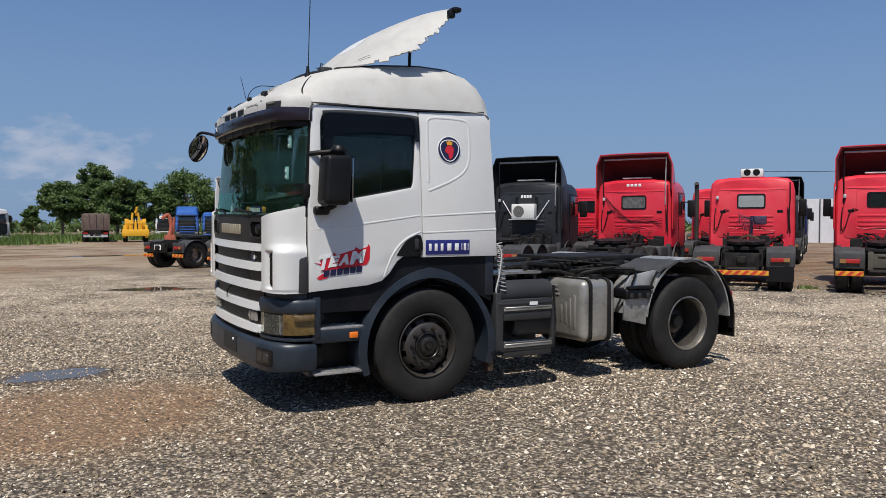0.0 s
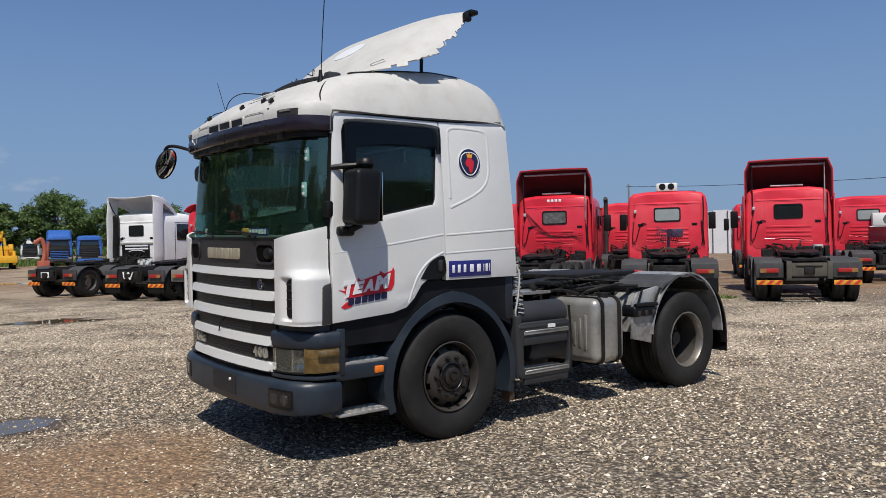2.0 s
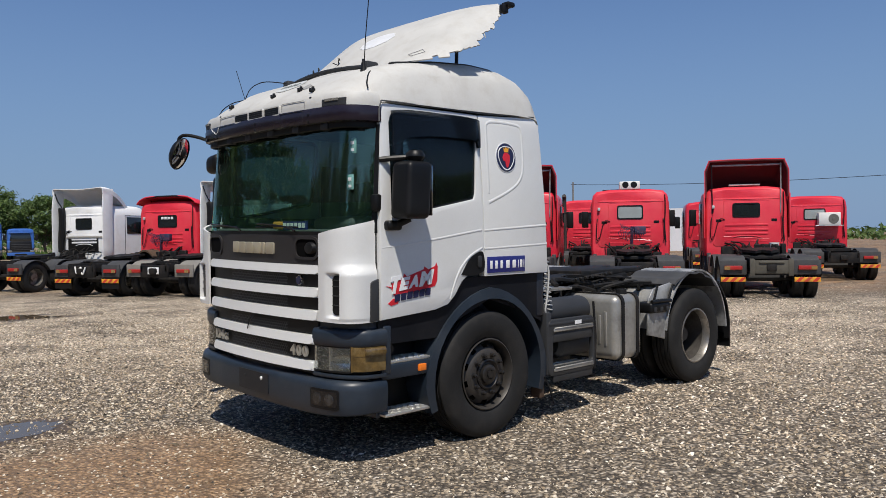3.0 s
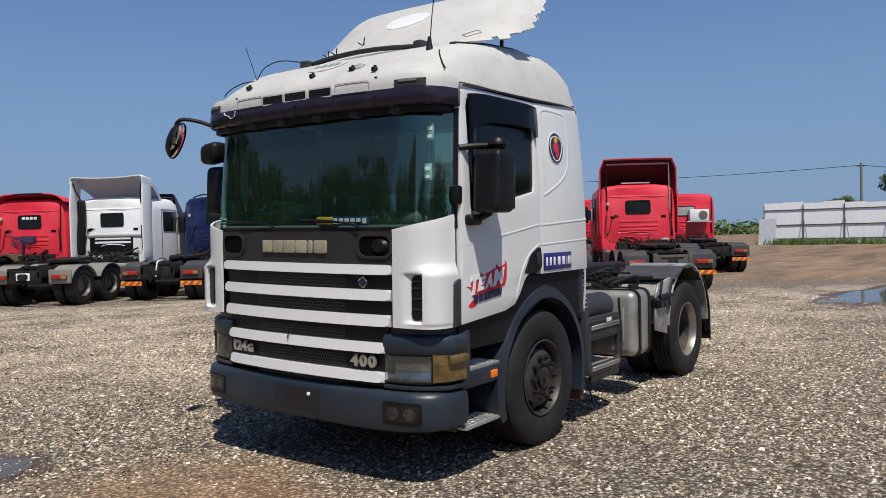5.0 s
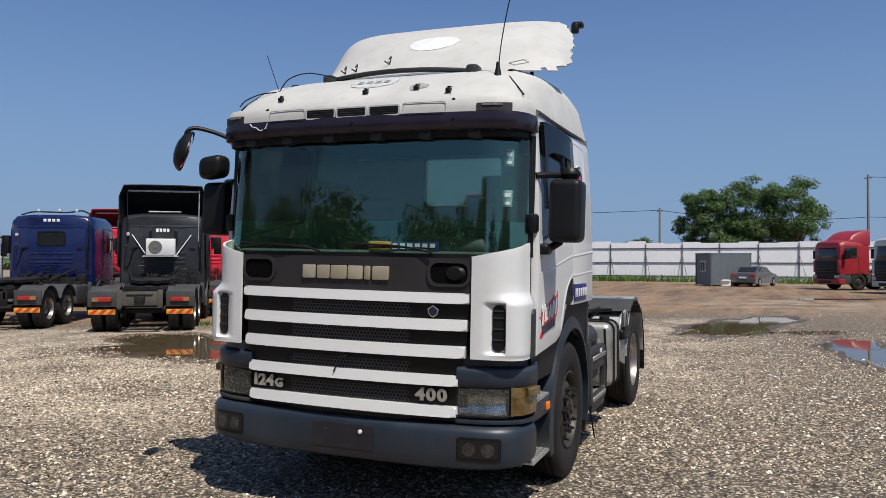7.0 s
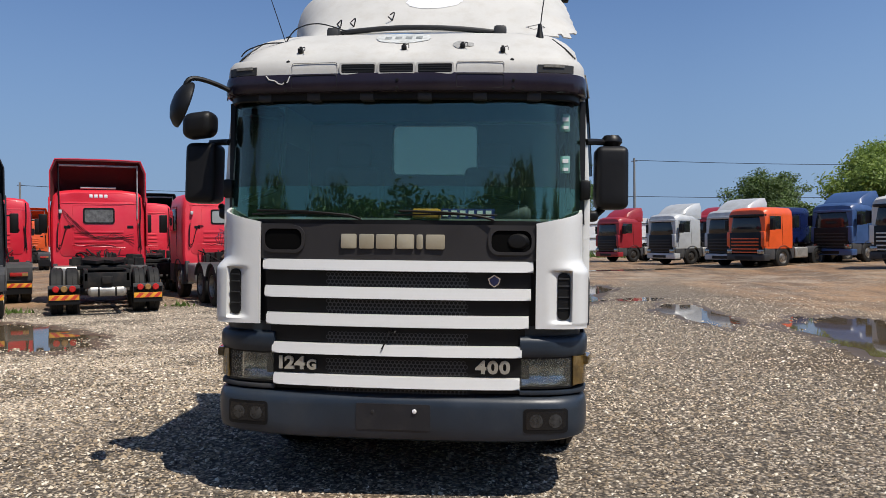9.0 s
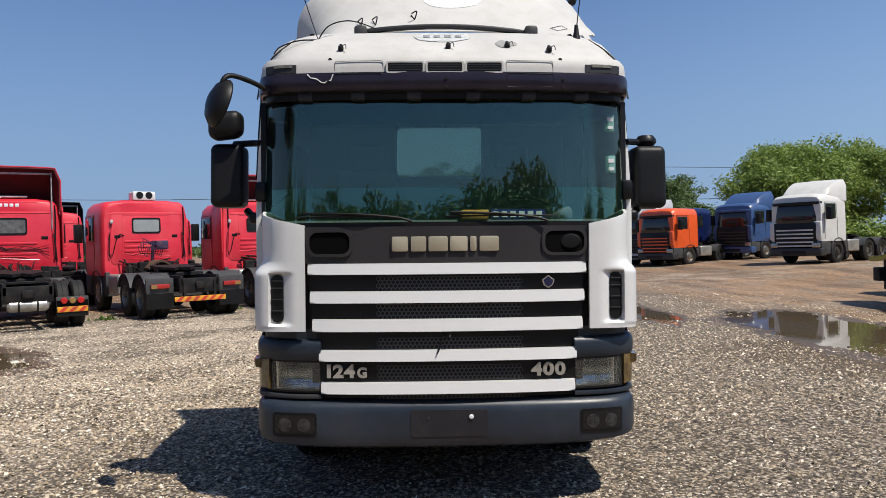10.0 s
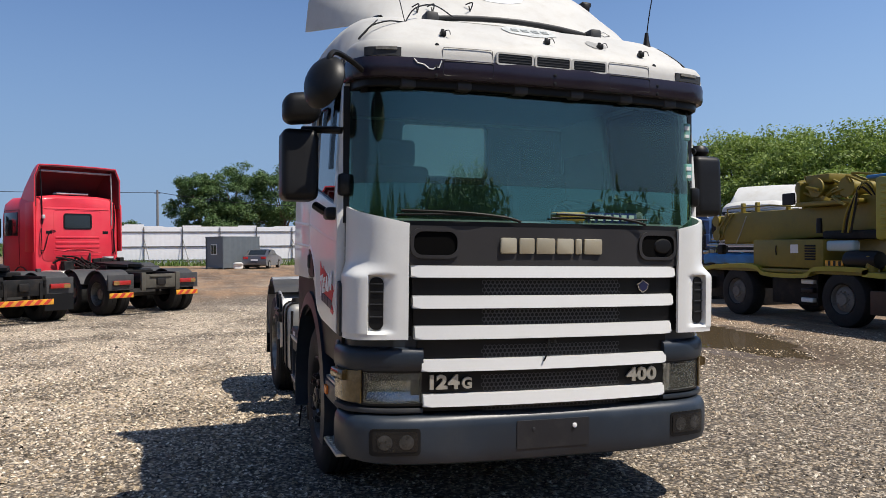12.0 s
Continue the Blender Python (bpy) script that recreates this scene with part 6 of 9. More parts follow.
    for i in range(4):
        part("tank_rib", fl(B(((3.352, -1.08 + i * 0.075, 0.56 + i * 0.02), (3.366, -1.045 + i * 0.075, 0.92 - i * 0.04)), bev=0.006)), ALU, tank)
    for i in range(3):
        part("tank_rib", fl(B(((3.352, -0.80 + i * 0.02, 0.90 + i * 0.045), (3.366, -0.56, 0.925 + i * 0.045)), bev=0.006)), ALU, tank)
    part("arch_bracket", fl(B(((2.19, -1.17, 0.22), (2.25, -1.05, 0.5)), bev=0.01)), RUST, truck)
    part("bracket_wire", fl(T([(2.22, -1.2, 0.42), (2.28, -1.21, 0.3), (2.34, -1.22, 0.14)], r=0.008, seg=5)), FRAME, truck)
    part("cab_back_guard", fl(B(((2.14, -1.19, 0.98), (2.24, -0.7, 1.42)), bev=0.02)), NAVY, truck)

bm = B(((2.36, -0.88, 1.16), (3.05, 0.88, 1.185)))
for i in range(17):
    for j in range(42):
        x, y = 2.39 + i * 0.038, -0.86 + j * 0.041
        d = 0.012 if (i + j) % 2 else -0.012
        vs = [bm.verts.new((x + a, y + b, 1.188)) for a, b in ((-0.012, -d), (0.0, -0.004), (0.012, d), (0.0, 0.004))]
        bm.faces.new(vs)
part("catwalk", bm, TREAD, truck, "chequer-plate catwalk")
bm = plate([[(3.7, -0.5), (4.4, -0.5), (5.0, -0.42), (5.25, -0.2), (4.9, -0.05), (4.75, 0.0), (4.9, 0.05), (5.25, 0.2), (5.0, 0.42), (4.4, 0.5), (3.7, 0.5)]], "xy", 1.25, 1.31, bev=0.01)
fifth = part("fifth_wheel", bm, FRAME, truck, "greasy black fifth-wheel coupling plate")
part("coupling_base", B(((3.9, -0.55, 1.04), (4.9, 0.55, 1.16)), ((4.2, -0.5, 1.14), (4.6, 0.5, 1.26)), bev=0.02), FRAME, fifth)
part("ramp", bend(cut(B(((2.75, -0.52, 1.2), (3.72, -0.2, 1.23)), ((2.75, 0.2, 1.2), (3.72, 0.52, 1.23))), step_x=0.2), lambda p: Vector((p.x, p.y, p.z + 0.06 * (p.x - 2.9)))), FRAME, fifth)
bm = bmesh.new()
for k in range(5):
    y = -0.45 + 0.22 * k
    tube(bm, smooth_line([(2.3, y, 1.12 + 0.02 * (k % 3)), (2.9, y * 0.8, 1.2 + 0.03 * (k % 2)), (3.5, y * 0.6 + 0.05, 1.12), (4.2, y * 0.4, 1.08)]), 0.018 + 0.006 * (k % 2), 6)
part("hose_run", bm, FRAME, truck)
bm = bmesh.new()
coil = []
for k in range(140):
    a = k * 0.55
    t = k / 139
    coil.append((2.36 + 0.035 * math.cos(a) + 0.05 * t, -1.10 + 0.035 * math.sin(a), 1.50 - 0.5 * t))
tube(bm, coil, 0.006, 5)
tube(bm, smooth_line([(2.27, -1.1, 1.52), (2.36, -1.14, 1.42), (2.33, -1.16, 1.2), (2.28, -1.17, 1.02), (2.34, -1.15, 0.96)]), 0.009, 6)
tube(bm, smooth_line([(2.27, -1.0, 1.48), (2.42, -1.05, 1.38), (2.40, -1.08, 1.18), (2.5, -1.0, 1.14)]), 0.008, 6)
part("air_line", bm, mat("grey_hose", (0.42, 0.42, 0.41), 0.5), truck, "coiled grey air line")
# pipes, straps and blocks over the frame behind the cab
rng = random.Random(77)
bm = bmesh.new()
for k in range(34):
    x, y = rng.uniform(2.9, 4.3), rng.uniform(-0.85, 0.85)
    a = Vector((x, y, rng.uniform(1.06, 1.24)))
    tube(bm, smooth_line([a, a + Vector((rng.uniform(0.1, 0.5), rng.uniform(-0.2, 0.2), rng.uniform(0.0, 0.07))), a + Vector((rng.uniform(0.3, 1.0), rng.uniform(-0.25, 0.25), rng.uniform(-0.1, 0.02)))]), rng.uniform(0.010, 0.03), 6)
for k in range(26):
    x, y = rng.uniform(2.9, 5.4), rng.uniform(-0.8, 0.7)
    box(bm, (x, y, 1.0), (x + rng.uniform(0.05, 0.35), y + rng.uniform(0.05, 0.3), 1.05 + rng.uniform(0.02, 0.16)), 0.012, 1)
for k in range(12):  # toothed edge of the lead-in plates
    x = 3.05 + k * 0.09
    box(bm, (x, -0.66, 1.19 + 0.006 * k), (x + 0.05, -0.56, 1.225 + 0.006 * k), 0.006, 1)
part("frame_fitting", bm, FRAME, truck)["kind"] = "stuff"
for s in (-1, 1):
    part("tail_lamp", B(((5.74, s * 0.9 - 0.2, 0.75), (5.80, s * 0.9 + 0.2, 0.87)), bev=0.01), REDLENS, truck)
part("rear_beam", B(((5.68, -0.6, 0.72), (5.76, 0.6, 0.9)), bev=0.01), FRAME, truck)

# ---------------------------------------------------------------- parked tractors
CACHE = {}


def shared(key, make, material, parent, name=None, label="", smooth=38):
    """A part whose mesh is built once and used by every tractor that has the same one."""
    k = (key, material.name)
    if k not in CACHE:
        bm = make()
        me = bpy.data.meshes.new(key if isinstance(key, str) else key[0])
        bmesh.ops.recalc_face_normals(bm, faces=bm.faces)
        bm.to_mesh(me)
        bm.free()
        CACHE[k] = me
    return linked(name or (key if isinstance(key, str) else key[0]), CACHE[k], material, parent, label, None, smooth)


def cab_outline(z_low, roof_z, round_top):
    return [(-1.2, z_low), (-1.22, z_low + 0.3), (-1.2, roof_z - 0.45), (-1.15, roof_z - 0.18), (-1.02, roof_z - 0.03 - round_top), (-0.6, roof_z), (0.6, roof_z), (1.02, roof_z - 0.03 - round_top), (1.15, roof_z - 0.18), (1.2, roof_z - 0.45), (1.22, z_low + 0.3), (1.2, z_low)]


def make_cab(roof_z=3.05, depth=2.2):
    """The cab's body: a rounded box, lofted front to back and drawn in at both ends."""
    ring = cab_outline(1.0, roof_z, 0.02)
    rows = []
    for x, k, dz in ((0.10, 0.90, -0.28), (0.13, 0.955, -0.14), (0.25, 0.985, -0.05), (0.5, 1.0, 0.0), (1.7, 1.0, 0.0), (depth - 0.12, 0.995, -0.01), (depth - 0.04, 0.975, -0.05), (depth, 0.94, -0.09)):
        rows.append([(x, y * k, 1.0 + (z - 1.0) * (1 + dz / 2.0)) for y, z in ring])
    return rings(bmesh.new(), rows)


def deflector_shell(depth, top, inset=0.0, front=1.0):
    """A roof air deflector with cheeks, open to the rear."""
    rows = []
    for j in range(11):
        v = j / 10
        x = front + inset * 4 * (1 - v) + (depth + 0.1 - front) * v
        zt = 2.95 + (top - 2.95) * math.sin(v * math.pi / 2) ** 0.8
        row = []
        for i in range(15):
            u = -1 + 2 * i / 14
            a = abs(u)
            row.append((x, (1.22 - inset) * math.copysign(min(1, 1.25 * a) if a < 0.8 else 1, u) * (0.86 + 0.14 * v), zt - 0.06 * a ** 3 - (0 if a < 0.8 else (a - 0.8) / 0.2 * (zt - 2.85))))
        rows.append(row)
    return shell(rings(bmesh.new(), rows, closed=False), 0.025)


def cheek(depth, s):
    return B(((depth - 0.42, s * 1.23 - 0.02, 1.55), (depth + 0.12, s * 1.23 + 0.02, 2.9)), bev=0.015)


def simple_tyre(c, width, r=0.52):
    h = width / 2
    prof = [(0.28, -h * 0.7), (0.32, -h * 0.95), (0.43, -h), (r - 0.02, -h * 0.85), (r, -h * 0.7), (r, -0.03 * h), (r - 0.012, 0), (r, 0.03 * h), (r, h * 0.7), (r - 0.02, h * 0.85), (0.43, h), (0.32, h * 0.95), (0.28, h * 0.7)]
    return Lathe(prof, c, "y", 32)


def wheel_disc(c, s, deep):
    o = s * 0.14
    if deep:
        prof = [(0.29, o * 0.9), (0.28, o * 0.6), (0.265, -o * 0.7), (0.17, -o * 0.9), (0.15, -o * 0.9), (0.13, o * 0.3), (0.0, o * 0.35)]
    else:
        prof = [(0.29, o * 0.85), (0.275, o * 0.6), (0.26, o * 0.25), (0.18, o * 0.7), (0.12, o * 0.75), (0.11, o * 1.05), (0.0, o * 1.1)]
    bm = Lathe(prof, c, "y", 28)
    for k in range(10):
        a = 2 * math.pi * k / 10
        x, z = c[0] + 0.155 * math.cos(a), c[2] + 0.155 * math.sin(a)
        y0 = c[1] + (-o * 0.9 if deep else o * 0.6)
        tube(bm, [(x, y0, z), (x, y0 + o * 0.35, z)], 0.016, 5)
    return bm


def guard_band(cx, a0, a1, r, y0, y1, flat=0.0):
    rows = []
    for k in range(13):
        a = radians(a0 + (a1 - a0) * k / 12)
        e = Vector((math.cos(a), 0, math.sin(a) * (1 - flat)))
        rows.append([Vector((cx, y, 0.53)) + e * q for q, y in ((r, y0), (r + 0.025, y0), (r + 0.025, y1), (r, y1))])
    return rings(bmesh.new(), rows)


def hazard_board(parent, x, y0, y1, z0, z1):
    b = shared(("reflector_board", x, y0, y1, z0, z1), lambda: B(((x - 0.008, y0, z0), (x + 0.008, y1, z1)), bev=0.003), HAZY, parent, label="yellow board with red slanted bars")
    w = 0.10
    n = int((y1 - y0) / (2.0 * w))
    for i in range(n):
        u = y0 + 0.02 + i * 2 * w
        q = z1 - z0 - 0.01
        shared(("slanted_bar", x, y0, z0, i), lambda: plate([[(u, z0 + 0.005), (u + w, z0 + 0.005), (min(y1, u + w + q), z1 - 0.005), (min(y1 - 0.01, u + q), z1 - 0.005)]], "yz", x + 0.006, x + 0.012), HAZR, b)


def tractor(name, label, x, y, heading, paint, anchor="rear", roof="low", style="plain", depth=2.2, lamps="block", flaps=True, extras=(), group="", pale=None, guard=None, axles=(4.25, 5.55)):
    """A parked three-axle tractor unit. It faces local -x; anchor 'rear': (x, y) is the middle of the cab's back."""
    m = pose(0, 0, 0, 0, 0, heading - 180)
    off = m @ Vector((depth if anchor == "rear" else 0.0, 0, 0))
    at = Vector((x, y, 0)) - off
    m = Matrix.Translation((at.x, at.y, rise(x, y))) @ m
    t = thing(name, label, "truck", m, group)
    guard = guard or FADEDBLACK
    roof_z = 3.13
    cab = shared(("cab", depth), lambda: make_cab(roof_z, depth), paint, t)
    # back of the cab: window, pressed panel, seams, grab rails
    d = depth
    shared(("back_panel", d), lambda: plate([rrect(-0.98, 0.98, 1.3, 2.78, 0.12)], "yz", d - 0.01, d + 0.012, bev=0.006), paint, cab)
    win = shared(("window_frame", d), lambda: plate([rrect(-0.40, 0.40, 2.18, 2.62, 0.07), rrect(-0.36, 0.36, 2.22, 2.58, 0.05)], "yz", d + 0.008, d + 0.028), BLACK, cab)
    shared(("window_pane", d), lambda: plate([rrect(-0.365, 0.365, 2.215, 2.585, 0.05)], "yz", d + 0.012, d + 0.018), pale or mat("dark_pane", (0.014, 0.018, 0.02), 0.1, coat=0.35), win)
    for z in (1.95, 1.80, 1.68):
        shared(("pressed_rib", d, z), lambda: B(((d + 0.005, -0.62, z - 0.035), (d + 0.026, 0.62, z + 0.035)), bev=0.012), paint, cab)
    shared(("pressed_field", d), lambda: T([(d + 0.012, u, v) for u, v in rrect(-0.66, 0.66, 1.45, 2.70, 0.06)] + [(d + 0.012, -0.66, 1.6)], r=0.007, seg=5), paint, cab)
    shared(("arched_swage", d), lambda: T(smooth_line([(d + 0.014, -0.42, 1.56), (d + 0.02, -0.2, 1.61), (d + 0.02, 0.2, 1.61), (d + 0.014, 0.42, 1.56)]), r=0.014, seg=6), paint, cab)
    shared(("ladder_rail", d), lambda: T(smooth_line([(d + 0.02, -0.62, 2.12), (d + 0.06, -0.80, 2.11), (d + 0.06, -0.94, 1.62), (d + 0.02, -1.0, 1.60)], 4), r=0.013, seg=6), BLACK, cab)
    shared(("side_hose", d), lambda: T(smooth_line([(d + 0.015, 1.06, 2.95), (d + 0.04, 1.07, 2.5), (d + 0.03, 1.05, 2.0), (d + 0.05, 1.08, 1.45)], 4), r=0.016, seg=6), BLACK, cab)
    shared(("work_lamp", d), lambda: B(((d + 0.02, -1.0, 2.46), (d + 0.09, -0.92, 2.56)), bev=0.015), PSILVER, cab)
    shared(("upper_seam", d), lambda: T([(d - 0.02, -1.1, 2.72), (d + 0.012, -0.9, 2.74), (d + 0.012, 0.9, 2.74), (d - 0.02, 1.1, 2.72)], r=0.012, seg=6), paint, cab)
    for s in (-1, 1):
        shared(("vent_plate", d, s), lambda: B(((d + 0.006, s * 0.8 - 0.08, 2.05), (d + 0.02, s * 0.8 + 0.08, 2.13)), bev=0.004), BLACK, cab)
        shared(("grab_rail", d, s), lambda: T(smooth_line([(d + 0.02, s * 1.0, 2.2), (d + 0.07, s * 1.02, 2.1), (d + 0.07, s * 1.04, 1.6), (d + 0.02, s * 1.0, 1.5)]), r=0.014, seg=6), BLACK, cab)
        shared(("side_window", s), lambda: B(((0.42, s * 1.205 - 0.02, 2.0), (1.25, s * 1.205 + 0.02, 2.66)), bev=0.012), mat("dark_pane", (0.014, 0.018, 0.02), 0.1, coat=0.35), cab)
        shared(("door_seam", s), lambda: T([(0.33, s * 1.215, 1.1), (0.33, s * 1.225, 1.9), (0.36, s * 1.2, 2.72), (1.33, s * 1.2, 2.72), (1.36, s * 1.225, 1.9), (1.36, s * 1.215, 1.2)], r=0.008, seg=4), BLACK, cab)
        shared(("mirror", s), lambda: B(((0.25, s * 1.42 - 0.11, 1.95), (0.45, s * 1.42 + 0.11, 2.5)), ((0.3, s * 1.25 - 0.06, 2.42), (0.36, s * 1.4, 2.46)), bev=0.03), BLACK, t)
        shared(("front_arch", s), lambda: guard_band(1.45, -10, 190, 0.6, s * 0.8, s * 1.23), guard, t)
        shared(("sill", s), lambda: B(((0.1, s * 1.12 - 0.06, 0.45), (0.85, s * 1.12 + 0.06, 1.02)), bev=0.02), guard, t)
        shared(("rear_sill", s), lambda: B(((2.0, s * 1.1 - 0.06, 0.5), (2.3, s * 1.1 + 0.06, 1.1)), bev=0.02), guard, t)
    if style != "back":
        gl = mat("dark_pane", (0.014, 0.018, 0.02), 0.1, coat=0.35)
        shared("windscreen", lambda: bend(cut(B(((0.015, -1.175, 1.80), (0.11, 1.175, 2.66)), bev=0.015), step_y=0.12), lambda p: Vector((p.x + 0.05 * (p.z - 1.9) / 0.7 + 0.10 * abs(p.y) ** 6, p.y, p.z))), gl, cab)
        shared(("sun_visor", style), lambda: bend(cut(B(((-0.06, -1.16, 2.63), (0.2, 1.16, 2.76)), bev=0.03), step_y=0.15), lambda p: Vector((p.x + 0.11 * abs(p.y) ** 5, p.y, p.z))), BLACK if style == "bars" else paint, cab)
        shared(("grille_back", style), lambda: B(((0.0, -0.98, 0.75), (0.14, 0.98, 1.84)), bev=0.03), BLACK, cab)
        for i, z in enumerate((1.48, 1.31, 1.14, 0.95, 0.78)):
            shared(("grille_bar", z), lambda: B(((-0.035, -0.86, z), (0.03, 0.86, z + 0.065)), bev=0.012), paint if style == "bars" else DARKGREY, cab)
        for s in (-1, 1):
            shared(("corner", s), lambda: B(((0.02, s * 1.03 - 0.16, 1.1), (0.32, s * 1.03 + 0.18, 1.88)), bev=0.05), paint, cab)
            shared(("headlamp", s), lambda: B(((-0.04, s * 0.97 - 0.17, 0.74), (0.1, s * 0.97 + 0.17, 0.95)), bev=0.02), CLEARLENS, t)
        shared("bumper", lambda: bend(cut(B(((-0.1, -1.21, 0.38), (0.35, 1.21, 0.72)), bev=0.05), step_y=0.3), lambda p: Vector((p.x + 0.12 * abs(p.y / 1.2) ** 3, p.y, p.z))), DARKGREY if style == "bars" else paint, t)
        shared("bumper_slot", lambda: plate([rrect(-0.55, 0.55, 0.44, 0.6, 0.03)], "yz", -0.106, -0.06), BLACK, t)
    # roof
    if roof == "high":
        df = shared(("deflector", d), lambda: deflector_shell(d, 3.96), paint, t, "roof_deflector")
        # added inner shell in darker red: the hollow's shade put into its colour
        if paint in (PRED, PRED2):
            shared(("deflector_inner_shade", d), lambda: deflector_shell(d, 3.925, 0.03), mat("shaded_red", (0.11, 0.012, 0.016), 0.8, var=0.2), df)
        for s in (-1, 1):
            shared(("side_fairing", d, s), lambda: cheek(d, s), paint, t)
        for s in (-1, 1):
            shared(("deflector_stay", d, s), lambda: T([(d + 0.02, s * 0.98, 2.3), (d + 0.03, s * 0.99, 3.0), (d - 0.03, s * 1.0, 3.82)], r=0.018, seg=6), GALV if s > 0 else BLACK, df)
        shared(("top_tube", d), lambda: T([(d - 0.05, -1.02, 3.78), (d - 0.05, 1.02, 3.78)], r=0.03, seg=6), GALV, df)
        for q in (0.5, 0.3):
            shared(("roof_rail", d, q), lambda: T([(d - q, -0.45, 3.19), (d - q, 0.45, 3.19)], r=0.03, seg=6), ALU, t)
    elif roof == "tall":
        def hood():
            rows = []
            for j in range(13):
                v = j / 12
                x = 0.9 + (d + 0.32 - 0.9) * v
                rows.append([(x, 1.24 * (0.84 + 0.16 * min(1.0, v * 1.6)) * math.copysign(min(1.0, 1.16 * abs(u)), u), (2.95 + 0.88 * math.sin(v * math.pi / 2) ** 0.8) - 0.10 * (1 - u * u) * v * v - 0.05 * abs(u) ** 6 - max(0.0, abs(u) - 0.86) * 1.6) for u in [-1 + i / 10 for i in range(21)]])
            return shell(rings(bmesh.new(), rows, closed=False), 0.03)
        df = shared(("tall_hood", d), hood, paint, t, "roof_deflector")
        for s in (-1, 1):
            shared(("tall_fairing", d, s), lambda: bend(cut(B(((d - 0.16, s * 1.235 - 0.02, 1.15), (d + 0.36, s * 1.235 + 0.02, 3.72)), bev=0.012), step_z=0.3), lambda p: Vector((p.x - 0.10 * max(0.0, p.z - 2.9), p.y - s * 0.03 * max(0.0, p.z - 2.9), p.z))), paint, t)
            shared(("fairing_stay", d, s), lambda: T([(d + 0.02, s * 1.0, 2.95), (d + 0.2, s * 1.1, 3.3), (d + 0.25, s * 1.18, 3.6)], r=0.022, seg=6), BLACK, df)
        shared(("duct", d), lambda: bend(cut(B(((d + 0.02, -1.14, 1.3), (d + 0.2, -0.88, 3.05)), bev=0.07, seg=3), step_z=0.3), lambda p: Vector((p.x, p.y + 0.03 * math.sin(p.z * 3), p.z))), BLACK, t)
        shared(("bunk_ledge", d), lambda: B(((d, -0.85, 1.86), (d + 0.05, 1.0, 1.93)), bev=0.012), mat("grimy_ledge", (0.35, 0.34, 0.31), 0.6), t)
        shared(("engine_gap", d), lambda: B(((d + 0.005, -0.8, 1.3), (d + 0.02, 0.7, 1.84)), bev=0.01), BLACK, t)
    elif roof == "flap":
        shared(("roof_fairing", d), lambda: deflector_shell(d - 0.1, 3.78, 0.0, 0.6), paint, t)
        for s in (-1, 1):
            shared(("flap_stay", s), lambda: T([(1.8, s * 0.6, 3.0), (1.95, s * 0.6, 3.6)], r=0.02, seg=6), BLACK, t)
    elif roof == "lip":
        df = shared(("roof_lip", d), lambda: bend(cut(B(((d - 0.9, -1.24, 3.26), (d + 0.12, 1.24, 3.31)), bev=0.02), step_y=0.15), lambda p: Vector((p.x, p.y, p.z - 0.26 * abs(p.y / 1.24) ** 6 - 0.25 * max(0.0, (d - 0.35 - p.x))))), paint, t)
        shared(("lip_bar", d), lambda: T([(d + 0.08, -0.9, 3.25), (d + 0.10, -0.3, 3.29), (d + 0.10, 0.4, 3.29), (d + 0.08, 0.9, 3.25)], r=0.03, seg=6), BLACK, df)
        for s in (-1, 1):
            shared(("lip_stay", d, s), lambda: T([(d - 0.3, s * 0.9, 3.0), (d - 0.25, s * 0.9, 3.22)], r=0.025, seg=6), BLACK, df)
    # chassis
    x2 = axles[-1]
    end = x2 + 0.85
    for s in (-1, 1):
        shared(("frame_rail", end, s), lambda: B(((0.8, s * 0.44 - 0.04, 0.78), (end, s * 0.44 + 0.04, 1.04)), bev=0.01), FRAME, t)
        shared(("front_tyre", s), lambda: simple_tyre((1.45, s * 1.04, 0.52), 0.3), RUBBER, t)
        shared(("front_disc", s), lambda: wheel_disc((1.45, s * 1.05, 0.52), s, False), RIM if pale is None else RIMLIGHT, t)
        for ax in axles:
            for yy in (1.05, 0.72):
                shared(("rear_tyre", ax, s, yy), lambda: simple_tyre((ax, s * yy, 0.52), 0.28), RUBBER, t)
            shared(("rear_disc", ax, s), lambda: wheel_disc((ax, s * 1.06, 0.52), s, True), RIMLIGHT, t)
            if lamps != "round":
                shared(("mudguard", ax, s), lambda: guard_band(ax, 158, 22, 0.60, s * 0.56, s * 1.22, 0.08), guard, t)
        low = 0.2 if lamps == "round" else 0.0
        shared(("guard_tail", x2, s, low), lambda: B(((x2 + 0.56, s * 0.89 - 0.33, 0.62 - low), (x2 + 0.62, s * 0.89 + 0.33, 1.0 - low - low * 0.5)), bev=0.02), guard, t)
        if flaps:
            shared(("mud_flap", x2, s), lambda: B(((x2 + 0.60, s * 0.89 - 0.32, 0.26), (x2 + 0.62, s * 0.89 + 0.32, 0.62))), BLACK, t)
        if lamps == "round":
            for k in (-1, 0, 1):
                shared(("round_lamp", x2, s, k), lambda: Lathe([(0, 0.03), (0.06, 0.025), (0.075, 0.0), (0.075, -0.02)], (x2 + 0.63, s * 0.89 + k * 0.17, 0.61), "x", 16), REDLENS if k else AMBER, t)
        else:
            l = shared(("tail_lamp", x2, s), lambda: B(((x2 + 0.60, s * 0.89 - 0.22, 0.75), (x2 + 0.68, s * 0.89 + 0.22, 0.855)), bev=0.015), mat("dusty_red_lens", (0.38, 0.02, 0.018), 0.3, var=0.3, dirt=(0.22, 0.08, 0.06), amount=0.6, dscale=9), t)
